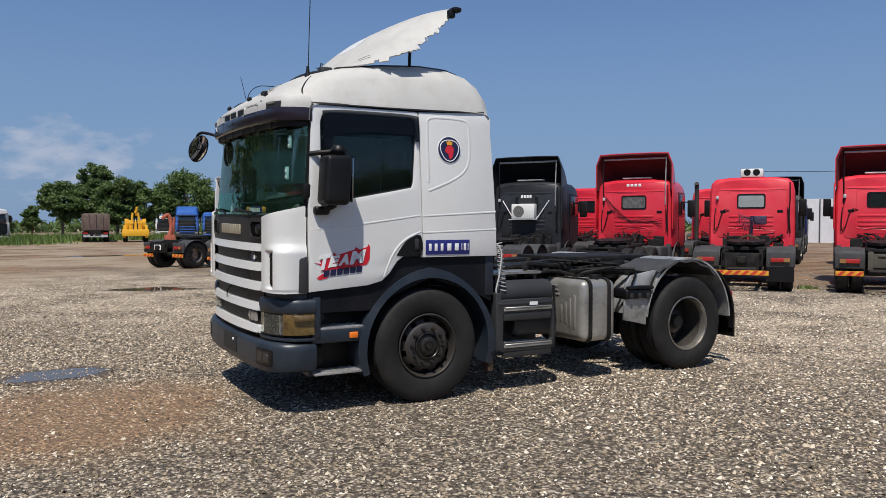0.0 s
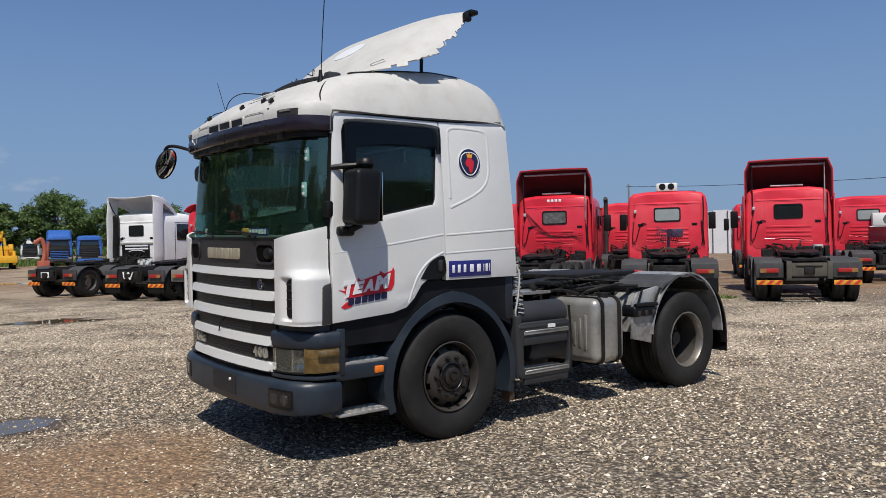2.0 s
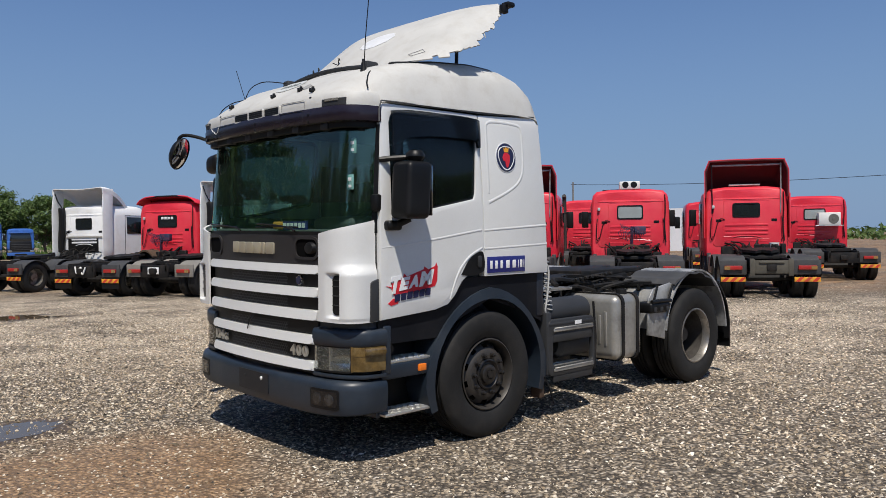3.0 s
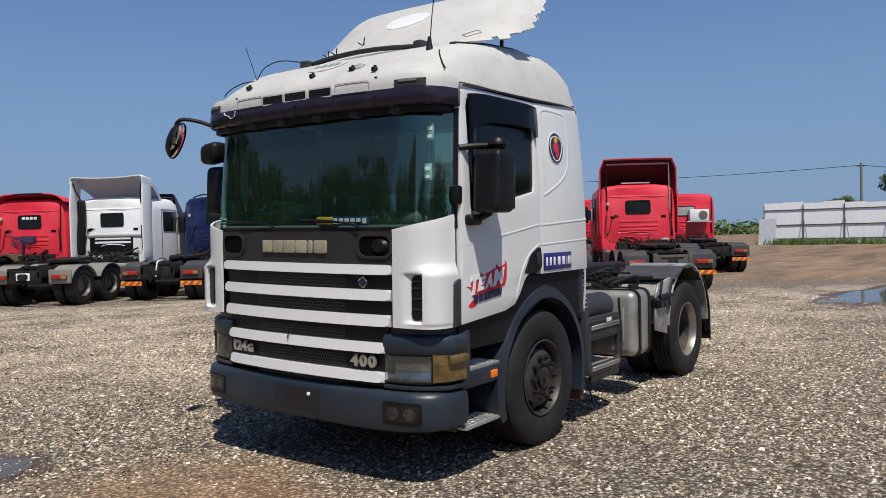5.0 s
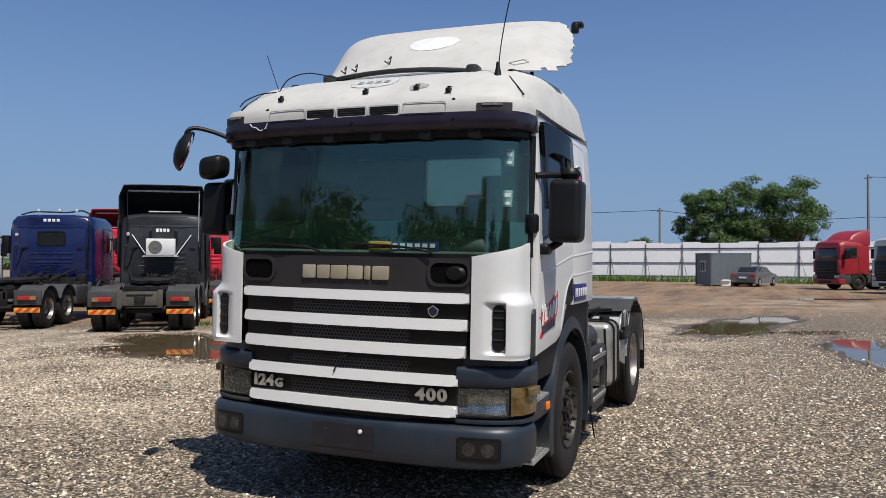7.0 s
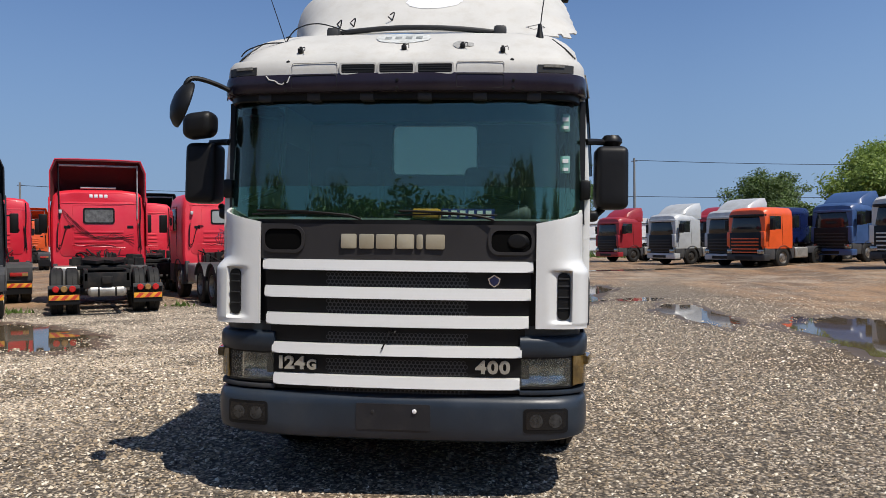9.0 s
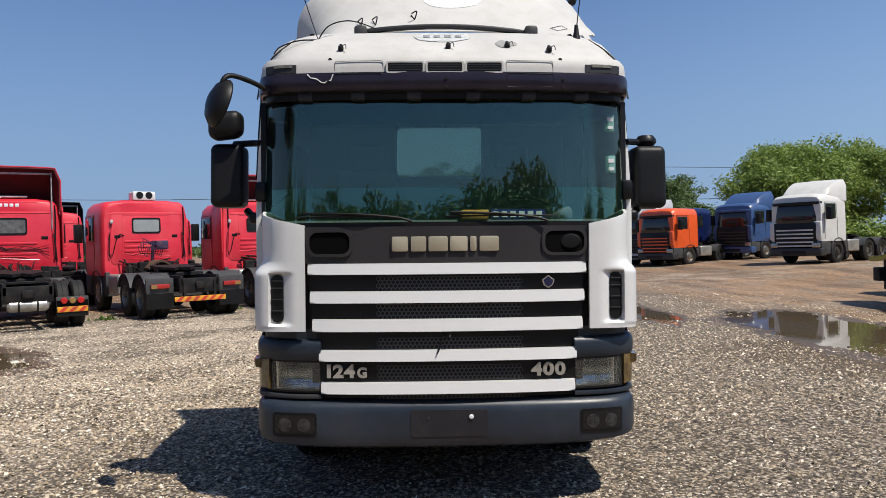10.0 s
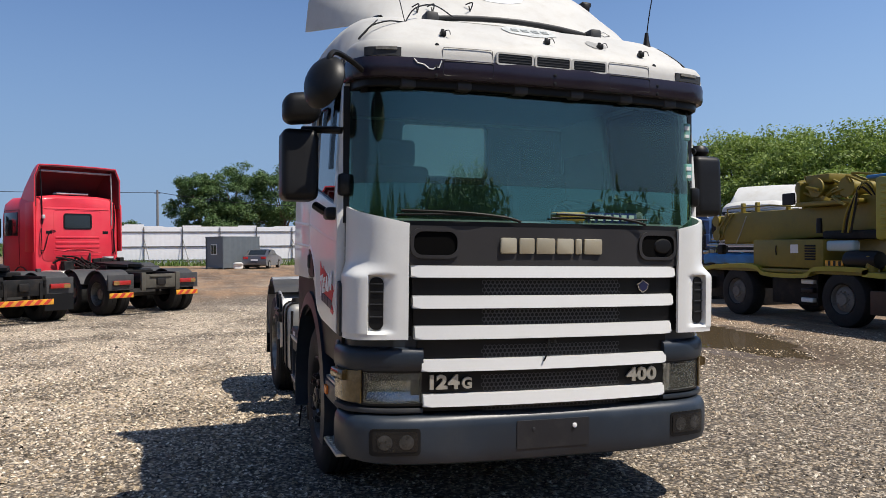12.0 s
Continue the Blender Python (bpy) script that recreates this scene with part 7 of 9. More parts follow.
            shared(("lamp_amber", x2, s), lambda: B(((x2 + 0.676, s * 1.04 - 0.07, 0.755), (x2 + 0.684, s * 1.04 + 0.07, 0.845))), AMBER, l)
        if "boards" in extras:
            hazard_board(t, x2 + 0.635, s * 0.89 - 0.31, s * 0.89 + 0.31, 0.44 - low * 0.4, 0.56 - low * 0.4)
        shared(("tank", s), lambda: B(((2.45, s * 0.83 - 0.32, 0.5), (3.45, s * 0.83 + 0.32, 1.05)), bev=0.07, seg=3), ALU if s < 0 else guard, t)
    if lamps == "round":
        shared(("air_vessel", end), lambda: Lathe([(0, -0.42), (0.09, -0.40), (0.13, -0.35), (0.13, 0.35), (0.09, 0.40), (0, 0.42)], (end - 0.1, 0, 0.56), "y", 20), ALU, t)
        for k in (-0.18, 0.18):
            shared(("vessel_strap", end, k), lambda: Lathe([(0.132, k - 0.02), (0.137, k - 0.015), (0.137, k + 0.015), (0.132, k + 0.02)], (end - 0.1, 0, 0.56), "y", 20), FRAME, t)
    if "long_board" in extras:
        hazard_board(t, end + 0.03, -0.63, 0.63, 0.42, 0.54)
        for s in (-1, 1):
            shared(("board_bracket", end, s), lambda: B(((end - 0.1, s * 0.37 - 0.03, 0.5), (end + 0.02, s * 0.37 + 0.03, 0.9))), FRAME, t)
    shared(("rear_beam", end), lambda: B(((end - 0.08, -0.5, 0.62), (end, 0.5, 0.98)), bev=0.02), FRAME, t)
    shared(("coupling_jaw", end), lambda: B(((end, -0.12, 0.72), (end + 0.08, 0.12, 0.9)), bev=0.03), ALU if "pale_jaw" in extras else FRAME, t)
    for ax in (1.45, *axles):
        shared(("axle", ax), lambda: T([(ax, -0.9, 0.52), (ax, 0.9, 0.52)], r=0.1, seg=8), FRAME, t)
    shared("engine", lambda: B(((0.4, -0.6, 0.5), (2.0, 0.6, 1.2)), ((2.1, -0.35, 0.6), (3.0, 0.35, 1.0)), bev=0.05), FRAME, t)
    xf = axles[0] + 0.35
    shared(("coupling_plate", xf), lambda: bend(cut(plate([[(xf - 0.55, -0.48), (xf + 0.1, -0.48), (xf + 0.6, -0.2), (xf + 0.3, 0), (xf + 0.6, 0.2), (xf + 0.1, 0.48), (xf - 0.55, 0.48)]], "xy", 1.18, 1.25), step_x=0.3), lambda p: Vector((p.x, p.y, p.z - 0.06 * (p.x - xf)))), FRAME, t)
    shared(("coupling_base", xf), lambda: B(((xf - 0.4, -0.6, 1.0), (xf + 0.4, 0.6, 1.1)), ((xf - 0.2, -0.5, 1.08), (xf + 0.1, 0.5, 1.2)), ((2.6, -0.4, 1.02), (3.3, 0.5, 1.12)), bev=0.02), FRAME, t)

    def clutter():
        rr = random.Random(len(name) + int(x * 10))
        bm = bmesh.new()
        for k in range(20):
            yy = rr.uniform(-0.9, 0.9)
            tube(bm, smooth_line([(d + 0.05, yy, rr.uniform(1.1, 1.5)), (d + rr.uniform(0.2, 0.6), yy * 0.7 + rr.uniform(-0.2, 0.2), rr.uniform(1.15, 1.4)), (d + rr.uniform(0.8, 1.4), yy * 0.5, rr.uniform(1.0, 1.15))]), rr.uniform(0.012, 0.03), 6)
        for k in range(15):
            cx, cy = d + rr.uniform(0.05, 0.9), rr.uniform(-0.9, 0.9)
            box(bm, (cx, cy, 1.02), (cx + rr.uniform(0.1, 0.3), cy + rr.uniform(0.1, 0.3), rr.uniform(1.12, 1.38)), 0.015, 1)
        for k in range(5):
            cx = rr.uniform(3.0, end - 0.4)
            box(bm, (cx, -0.4, 1.0), (cx + 0.12, 0.4, rr.uniform(1.06, 1.12)), 0.01, 1)
        return bm
    part("hose_clutter", clutter(), FRAME, t)["kind"] = "stuff"
    if "number" in extras:
        for k in range(4):
            shared(("number_bar", d, k), lambda: B(((d - 0.03, -0.24 + k * 0.125, 2.90), (d + 0.006, -0.15 + k * 0.125, 2.99)), bev=0.01), INK, cab)
    if "number_pane" in extras:
        for k in range(4):
            shared(("pane_bar", d, k), lambda: B(((d + 0.016, -0.26 + k * 0.135, 2.47), (d + 0.026, -0.16 + k * 0.135, 2.56)), bev=0.01), INK, win)
    if "plate" in extras:
        p = shared(("number_plate", end), lambda: B(((end + 0.01, -0.2, 0.72), (end + 0.03, 0.2, 0.92)), bev=0.006), INK, t, label="white plate with dark bars")
        for k in range(5):
            shared(("plate_bar", end, k), lambda: B(((end + 0.028, -0.16 + k * 0.066, 0.77), (end + 0.034, -0.115 + k * 0.066, 0.87))), BLACK, p)
    if "roof_ac" in extras:
        ac = shared(("roof_cooler", d), lambda: B(((d - 0.55, -0.32, 3.12), (d - 0.08, 0.32, 3.38)), bev=0.04), PLASTER, t)
        for s in (-1, 1):
            shared(("cooler_fan", d, s), lambda: Lathe([(0, 0.012), (0.09, 0.012), (0.1, 0)], (d - 0.08, s * 0.13, 3.27), "x", 20), BLACK, ac)
    if "rear_ac" in extras or "side_ac" in extras:
        y0, z0 = (-0.44, 1.88) if "rear_ac" in extras else (0.08, 1.95)
        ac = shared(("wall_cooler", d, y0), lambda: B(((d + 0.05, y0, z0), (d + 0.33, y0 + 0.8, z0 + 0.5)), bev=0.03), PLASTER, t)
        shared(("cooler_grille", d, y0), lambda: Lathe([(0, 0.02), (0.05, 0.02), (0.06, 0.01), (0.18, 0.012), (0.19, 0.0)], (d + 0.33, y0 + (0.26 if "rear_ac" in extras else 0.54), z0 + 0.25), "x", 24), mat("cooler_dark", (0.12, 0.12, 0.11), 0.6), ac)
        shared(("cooler_bar", d, y0), lambda: T([(d + 0.3, y0 - 0.1, z0 - 0.01), (d + 0.3, y0 + 0.9, z0 - 0.01)], r=0.014, seg=6), INK, ac)
        for a, b in ((0.0, -0.42), (0.8, 1.22)) if "rear_ac" in extras else ():
            shared(("cooler_stay", d, y0, a), lambda: T([(d + 0.1, y0 + a, z0), (d + 0.02, y0 + b, z0 + 0.62)], r=0.016, seg=6), INK, ac)
        if "rear_ac" in extras:
            shared(("upper_plate", d), lambda: plate([rrect(-0.3, 0.3, 2.4, 2.75, 0.04)], "yz", d + 0.02, d + 0.04), PBLACK, t)
        for k in range(4 if "rear_ac" in extras else 0):
            shared(("plate_mark", d, k), lambda: B(((d + 0.038, -0.2 + k * 0.1, 2.58), (d + 0.046, -0.13 + k * 0.1, 2.68)), bev=0.008), INK, t)
    if "stack" in extras:
        shared(("exhaust_stack", d), lambda: T(smooth_line([(d + 0.35, -0.95, 1.0), (d + 0.35, -0.95, 2.0), (d + 0.35, -0.95, 3.1), (d + 0.45, -0.95, 3.3)]), r=0.085, seg=12), RIM, t)
    if "arm" in extras:
        def coil():
            bm = bmesh.new()
            for q, c in enumerate((0.0, 0.12)):
                tube(bm, [(d + 0.5 + 0.05 * math.cos(k * 0.8) + 0.002 * k, c + 0.3 - 0.007 * k, 1.72 + 0.05 * math.sin(k * 0.8) + 0.003 * k * (1 - q)) for k in range(90)], 0.008, 5)
            for q in range(12):
                a = 0.5 * q
                tube(bm, smooth_line([(d + 0.42, 0.12 * math.cos(a * 3), 1.9), (d + 0.46 + 0.05 * math.sin(a), -0.35 + 0.06 * q, 1.80 + 0.10 * math.sin(a * 2.3)), (d + 0.44, -0.3 + 0.05 * q, 1.55 + 0.06 * math.cos(a * 1.7))]), 0.010, 5)
            tube(bm, [(d + 0.4, 0, 1.05), (d + 0.45, 0.05, 1.95)], 0.05, 8)
            box(bm, (d + 0.35, 0.1, 1.7), (d + 0.55, 0.45, 1.95), 0.03)
            return bm
        shared(("hose_mast", d), coil, mat("blue_hose", (0.03, 0.03, 0.07), 0.5, dirt=(0.25, 0.04, 0.05), amount=0.9, dscale=14), t)["kind"] = "stuff"
        shared(("coupling_cover", d), lambda: bend(cut(B(((d + 0.7, -0.35, 1.1), (d + 1.3, 0.35, 1.16))), step_y=0.1), lambda p: Vector((p.x, p.y, p.z + 0.25 * math.cos(p.y * 4)))), RUST, t)
    if "rail" in extras:
        rl = shared(("roof_bar", d), lambda: T(smooth_line([(d - 0.35, -1.0, 3.12), (d - 0.33, -0.6, 3.22), (d - 0.33, 0.3, 3.2), (d - 0.33, 0.75, 3.26), (d - 0.35, 1.0, 3.14)], 4), r=0.025, seg=6), PBLACK, t)
        for yy in (-0.5, 0.1, 0.6):
            shared(("bar_lamp", d, yy), lambda: Lathe([(0, 0.05), (0.03, 0.045), (0.05, 0.02), (0.05, -0.03), (0, -0.03)], (d - 0.33, yy, 3.26), "z", 12), PSILVER, rl)
    if "cables" in extras:
        for k in range(4):
            shared(("slack_cable", d, k), lambda: T(smooth_line([(d + 0.03, -1.0 + 0.1 * k, 2.7 - 0.12 * k), (d + 0.04, -0.6 + 0.2 * k, 2.05 - 0.1 * k), (d + 0.04, 0.1 + 0.1 * k, 1.75 + 0.06 * k), (d + 0.05, 0.9, 1.9 - 0.1 * k)]), r=0.006, seg=5), BLACK, cab)
    if "dusty_beam" in extras:
        shared(("rear_plate", end), lambda: B(((end, -0.42, 0.66), (end + 0.03, 0.42, 1.0)), ((end - 0.02, -0.52, 0.60), (end + 0.05, -0.40, 1.04)), ((end - 0.02, 0.40, 0.60), (end + 0.05, 0.52, 1.04)), ((end + 0.02, -0.3, 0.92), (end + 0.06, 0.3, 0.97)), bev=0.012), mat("dusty_plate", (0.085, 0.078, 0.062), 0.75, var=0.25, dirt=(0.05, 0.04, 0.03), amount=0.6, dscale=5), t)
    if "bucket" in extras:
        shared(("bucket", d), lambda: Lathe([(0, 0.0), (0.12, 0.0), (0.15, 0.3), (0.14, 0.3), (0.11, 0.02), (0, 0.02)], (d + 0.25, 0.75, 1.1), "z", 20), PLASTER, t)
    if "rag" in extras:
        shared(("white_strap", end), lambda: T(smooth_line([(end + 0.02, -0.2, 0.95), (end + 0.06, -0.1, 0.75), (end + 0.03, 0.02, 0.93), (end + 0.07, 0.12, 0.72), (end + 0.03, 0.2, 0.94)]), r=0.025, seg=6), PLASTER, t)
    if "strap" in extras:
        shared(("load_strap", end), lambda: T(smooth_line([(end - 0.25, 0.05, 1.15), (end + 0.02, 0.03, 1.1), (end + 0.06, 0.0, 0.7)]), r=0.022, seg=6), PLASTER, t)
    if "box" in extras:
        shared(("spare_box", d), lambda: B(((d + 0.05, -1.1, 1.5), (d + 0.14, -0.7, 2.7)), bev=0.02), BLACK, t)
        shared(("intake_pipe", d), lambda: T([(d + 0.15, 1.0, 1.2), (d + 0.15, 1.0, 2.8)], r=0.035, seg=8), GALV, t)
        shared(("engine_back", d), lambda: B(((d, -0.9, 1.02), (d + 0.12, 0.9, 1.5)), bev=0.03), FRAME, t)
    return t


ROW = "tractor units parked in a row with their backs to the open yard"
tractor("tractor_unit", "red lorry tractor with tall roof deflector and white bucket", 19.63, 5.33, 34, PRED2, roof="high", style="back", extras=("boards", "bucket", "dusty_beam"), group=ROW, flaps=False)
# opaque light grey pane: the window's brightness is put into its colour
tractor("tractor_unit", "red lorry tractor with roof cooler and striped rear board", 17.55, 8.1, 36, PRED2, style="back", extras=("roof_ac", "arm", "long_board"), group=ROW, pale=mat("painted_bright_pane", (0.33, 0.36, 0.36), 0.12, coat=0.6))
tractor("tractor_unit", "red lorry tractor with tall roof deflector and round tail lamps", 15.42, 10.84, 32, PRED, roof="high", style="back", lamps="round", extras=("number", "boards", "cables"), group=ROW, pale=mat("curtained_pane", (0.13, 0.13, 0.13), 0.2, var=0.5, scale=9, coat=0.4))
tractor("tractor_unit", "charcoal lorry tractor with tall deflector and white wall cooler", 13.16, 13.5, 35, PBLACK, roof="high", style="back", extras=("rear_ac", "boards", "dusty_beam"), group=ROW, flaps=False)
tractor("tractor_unit", "blue lorry tractor with pale number bars on its cab", 12.29, 16.95, 29, PBLUE, style="back", extras=("number", "boards", "strap", "rail"), group=ROW, flaps=False)
tractor("tractor_unit", "white lorry tractor with tall deflector and side fairings", 9.66, 18.83, 27.5, PWHITE, roof="tall", style="plain", extras=("plate",), group=ROW, flaps=False, guard=mat("dusty_guard", (0.2, 0.19, 0.17), 0.7, dirt=(0.3, 0.25, 0.2), amount=0.5))
tractor("tractor_unit", "red lorry tractor with roof lip and rear window number bars", 8.2, 21.15, 30, PRED2, roof="lip", style="plain", extras=("number_pane", "boards", "rag", "arm"), group=ROW)
tractor("tractor_unit", "white lorry tractor with tall deflector and grey fairings", 6.78, 25.62, 27.5, PWHITE, roof="tall", style="plain", extras=("boards", "plate"), group=ROW, flaps=False)
BACK = "tractor units parked behind the first row"
tractor("tractor_unit", "red lorry tractor with white cooler on its back", 28.2, 6.7, 34, PRED, style="back", extras=("side_ac", "boards"), group=BACK, flaps=False, pale=mat("painted_bright_pane", (0.33, 0.36, 0.36), 0.12, coat=0.6))
tractor("tractor_unit", "red lorry tractor parked behind the row", 29.0, 11.4, 34, PRED, style="back", extras=("boards",), group=BACK)
tractor("tractor_unit", "red lorry tractor with exhaust stack", 22.4, 13.3, 34, PRED2, style="back", extras=("stack", "boards"), group=BACK)
tractor("tractor_unit", "red lorry tractor parked behind the row", 17.8, 15.9, 34, PRED, style="back", extras=("boards",), group=BACK)
tractor("tractor_unit", "black lorry tractor with tall deflector and number bars", 29.7, 16.5, 34, PBLACK, roof="high", style="back", extras=("number",), group=BACK)
tractor("tractor_unit", "orange lorry tractor far behind the row", 42.0, 31.0, 34, PORANGE, roof="high", style="back", group=BACK)
tractor("tractor_unit", "dark blue lorry tractor far behind the row", 40.0, 23.6, 34, PBLUE, style="back", group=BACK)

tractor("tractor_unit", "black lorry tractor behind the blue one", 18.0, 29.4, 31, PBLACK, roof="high", style="back", extras=("boards",), group=BACK)
tractor("tractor_unit", "red lorry tractor parked behind the row", 20.6, 22.6, 34, PRED, roof="high", style="back", extras=("boards",), group=BACK)

FACING = "tractor units parked facing the yard"
tractor("tractor_unit", "white lorry tractor with roof deflector and grey bar grille", 29.2, -16.4, 124, WHITE2, "front", roof="flap", style="bars", group=FACING)
tractor("tractor_unit", "light blue lorry tractor half hidden by the crane", 35.0, -25.6, 124, PSKY, "front", group=FACING)
tractor("tractor_unit", "orange lorry tractor with black visor", 36.5, -12.3, 124, PORANGE, "front", style="bars", group=FACING, pale=mat("painted_bright_pane", (0.33, 0.36, 0.36), 0.12, coat=0.6))
tractor("tractor_unit", "light blue lorry tractor with high roof", 37.7, -17.0, 124, PSKY, "front", roof="flap", group=FACING, pale=mat("painted_bright_pane", (0.33, 0.36, 0.36), 0.12, coat=0.6))
tractor("tractor_unit", "navy lorry tractor parked between others", 40.0, -14.4, 124, PBLUE, "front", group=FACING)
tractor("tractor_unit", "silver lorry tractor with high roof fairing", 38.9, -11.7, 124, PSILVER, "front", roof="flap", group=FACING)
tractor("tractor_unit", "dark red lorry tractor with roof fairing", 53.0, -13.8, 124, PDARKRED, "front", roof="flap", group=FACING)
tractor("tractor_unit", "silver grey lorry tractor with roof deflector", 43.6, -9.25, 124, PSILVER, "front", roof="flap", group=FACING)
tractor("tractor_unit", "dark red lorry tractor with roof deflector", 49.6, -6.65, 124, PDARKRED, "front", roof="flap", group=FACING)

FAR = "vehicles parked by the far trees"
tractor("tractor_unit", "blue lorry tractor far off by the trees", 15.1, 80.0, 258, PBRIGHT, "front", roof="flap", style="bars", group=FAR)
tractor("tractor_unit", "blue lorry tractor far off by the trees", 17.9, 79.6, 258, PBRIGHT, "front", group=FAR)
tractor("tractor_unit", "white lorry tractor far off by the trees", 18.5, 115.0, 250, WHITE2, "front", group=FAR)
tractor("tractor_unit", "white lorry tractor far off at the yard's edge", -2.9, 70.0, 300, WHITE2, "front", group=FAR)

# ---------------------------------------------------------------- mobile crane
crane = thing("mobile_crane", "olive-yellow wheeled mobile crane with lowered lattice-free boom", "crane")
Y0, Y1 = -9.9, -12.35
part("deck", B(((2.2, Y1, 1.02), (12.3, Y0, 1.10)), bev=0.02), OLIVE, crane)
pts = smooth_line([(2.2, Y0 + 0.02, 1.08), (6.9, Y0 + 0.02, 1.08), (7.15, Y0 + 0.02, 1.17), (8.4, Y0 + 0.02, 1.17), (8.75, Y0 + 0.02, 1.02), (9.9, Y0 + 0.02, 1.02), (10.25, Y0 + 0.02, 1.17), (11.5, Y0 + 0.02, 1.16), (12.0, Y0 + 0.02, 1.08), (12.3, Y0 + 0.02, 1.08)], 4)
rows = [[(p.x, p.y - 0.05, p.z - 0.09), (p.x, p.y + 0.03, p.z - 0.09), (p.x, p.y + 0.03, p.z), (p.x, p.y - 0.6, p.z + 0.01)] for p in pts]
part("deck_edge", rings(bmesh.new(), rows), LIME, crane)
for ax in (3.2, 4.75, 7.78, 10.88):
    for yy, s in ((Y0 - 0.2, 1), (Y1 + 0.2, -1)):
        w = part("crane_wheel", simple_tyre((ax, yy, 0.545), 0.4, 0.55), RUBBER, crane)
        part("crane_rim", wheel_disc((ax, yy + s * 0.06, 0.545), s, False), mat("dusty_rim", (0.16, 0.145, 0.125), 0.7, var=0.3, dirt=(0.07, 0.06, 0.05), amount=0.6, dscale=8), w)
for x0, x1 in ((8.62, 9.95), (5.4, 7.0), (11.6, 12.2)):
    part("skirt", B(((x0, Y0 - 0.35, 0.35), (x1, Y0 - 0.22, 1.0)), bev=0.015), FRAME, crane)
for z in (0.42, 0.62, 0.8):
    part("access_step", B(((8.66, Y0 - 0.24, z), (8.98, Y0 - 0.12, z + 0.09)), bev=0.01), PLASTER if z != 0.62 else BLACK, crane)
part("chassis_beam", B(((2.4, -11.6, 0.6), (12.1, -10.6, 1.0)), bev=0.03), FRAME, crane)
part("engine_housing", B(((8.3, Y1 + 0.3, 1.12), (10.38, Y0 - 0.05, 1.73)), bev=0.05), OLIVE, crane)
part("paper_notice", B(((8.98, Y0 - 0.052, 1.44), (9.2, Y0 - 0.044, 1.62))), PLASTER, crane)
part("louvre_panel", B(*[((8.5, Y0 - 0.055, 1.3 + i * 0.055), (8.78, Y0 - 0.03, 1.335 + i * 0.055)) for i in range(6)]), FRAME, crane)
part("access_handle", T([(9.62, Y0 - 0.04, 1.4), (9.62, Y0 - 0.03, 1.5), (9.62, Y0 - 0.04, 1.6)], r=0.012), BLACK, crane)
part("cab_windscreen", B(((7.6, Y0 - 0.3, 1.48), (8.3, Y0 - 0.1, 1.70)), bev=0.06, seg=3), mat("pale_lens", (0.35, 0.45, 0.46), 0.15, coat=0.6), crane)
part("air_cylinder", Lathe([(0, -0.4), (0.16, -0.38), (0.18, -0.3), (0.18, 0.3), (0.16, 0.36), (0, 0.38)], (7.4, Y0 - 0.15, 1.32), "x", 20), BLACK, crane)
part("small_cylinder", Lathe([(0, -0.2), (0.12, -0.18), (0.12, 0.2), (0, 0.22)], (7.15, Y0 - 0.1, 1.2), "z", 16), OLIVE, crane)
part("hazard_edge", B(((7.75, Y0 - 0.03, 1.19), (8.2, Y0, 1.30))), HAZY, crane)
part("hazard_bar", B(*[((7.80 + i * 0.13, Y0 - 0.01, 1.195), (7.86 + i * 0.13, Y0 + 0.004, 1.295)) for i in range(3)]), BLACK, crane)
boom = part("boom", bend(cut(B(((6.6, -11.4, 1.86), (12.1, -10.5, 2.42)), bev=0.04), step_x=0.6), lambda p: Vector((p.x, p.y, p.z - 0.045 * (p.x - 7.0) * (1 if p.z < 2.1 else 0.1)))), OLIVE, crane)
part("boom_head", B(((11.9, -11.3, 1.75), (12.6, -10.6, 2.35)), bev=0.08), OLIVE, boom)
for sx, sz in ((12.45, 2.22), (12.42, 1.86)):
    part("boom_sheave", Lathe([(0, -0.06), (0.14, -0.06), (0.11, 0), (0.14, 0.06), (0, 0.06)], (sx, -10.58, sz), "y", 18), OLIVE, boom)
part("hook_block", B(((12.30, -10.75, 1.38), (12.52, -10.6, 1.62)), bev=0.04, seg=3), FRAME, boom)
part("hook_rope", T([(12.38, -10.68, 1.9), (12.38, -10.68, 1.6)], [(12.46, -10.68, 1.9), (12.46, -10.68, 1.6)], r=0.012, seg=5), ALU, boom)
part("head_stay", T(smooth_line([(11.7, -10.48, 2.38), (11.95, -10.45, 2.1), (12.1, -10.45, 1.78)]), smooth_line([(11.9, -10.47, 2.36), (12.15, -10.46, 2.1), (12.25, -10.46, 1.9)]), r=0.02, seg=6), OLIVE, boom)
for x in (11.4, 10.9, 9.9, 9.4):
    part("boom_bracket", B(((x, -10.6, 2.38), (x + 0.07, -10.5, 2.62)), bev=0.01), OLIVE, boom)
part("boom_mirror", bend(plate([rrect(-0.18, 0.18, -0.13, 0.13, 0.04)], "xz", -10.42, -10.38), lambda p: Vector((p.x + 9.75, p.y, p.z + 2.62))), BLACK, boom)
part("boom_rope", T([(12.3, -10.7, 2.4), (10.6, -10.8, 2.5), (8.9, -10.9, 2.75)], [(12.3, -10.9, 2.35), (10.0, -10.9, 2.44)], [(11.2, -10.45, 2.3), (11.4, -10.44, 1.9), (11.6, -10.45, 1.6)], r=0.012, seg=6), ALU, boom)
part("rail_line", T([(11.9, -10.45, 2.5), (10.4, -10.45, 2.52), (9.6, -10.45, 2.45)], [(11.9, -10.45, 2.36), (11.9, -10.45, 2.5)], r=0.018, seg=6), OLIVE, boom)
rng = random.Random(8)
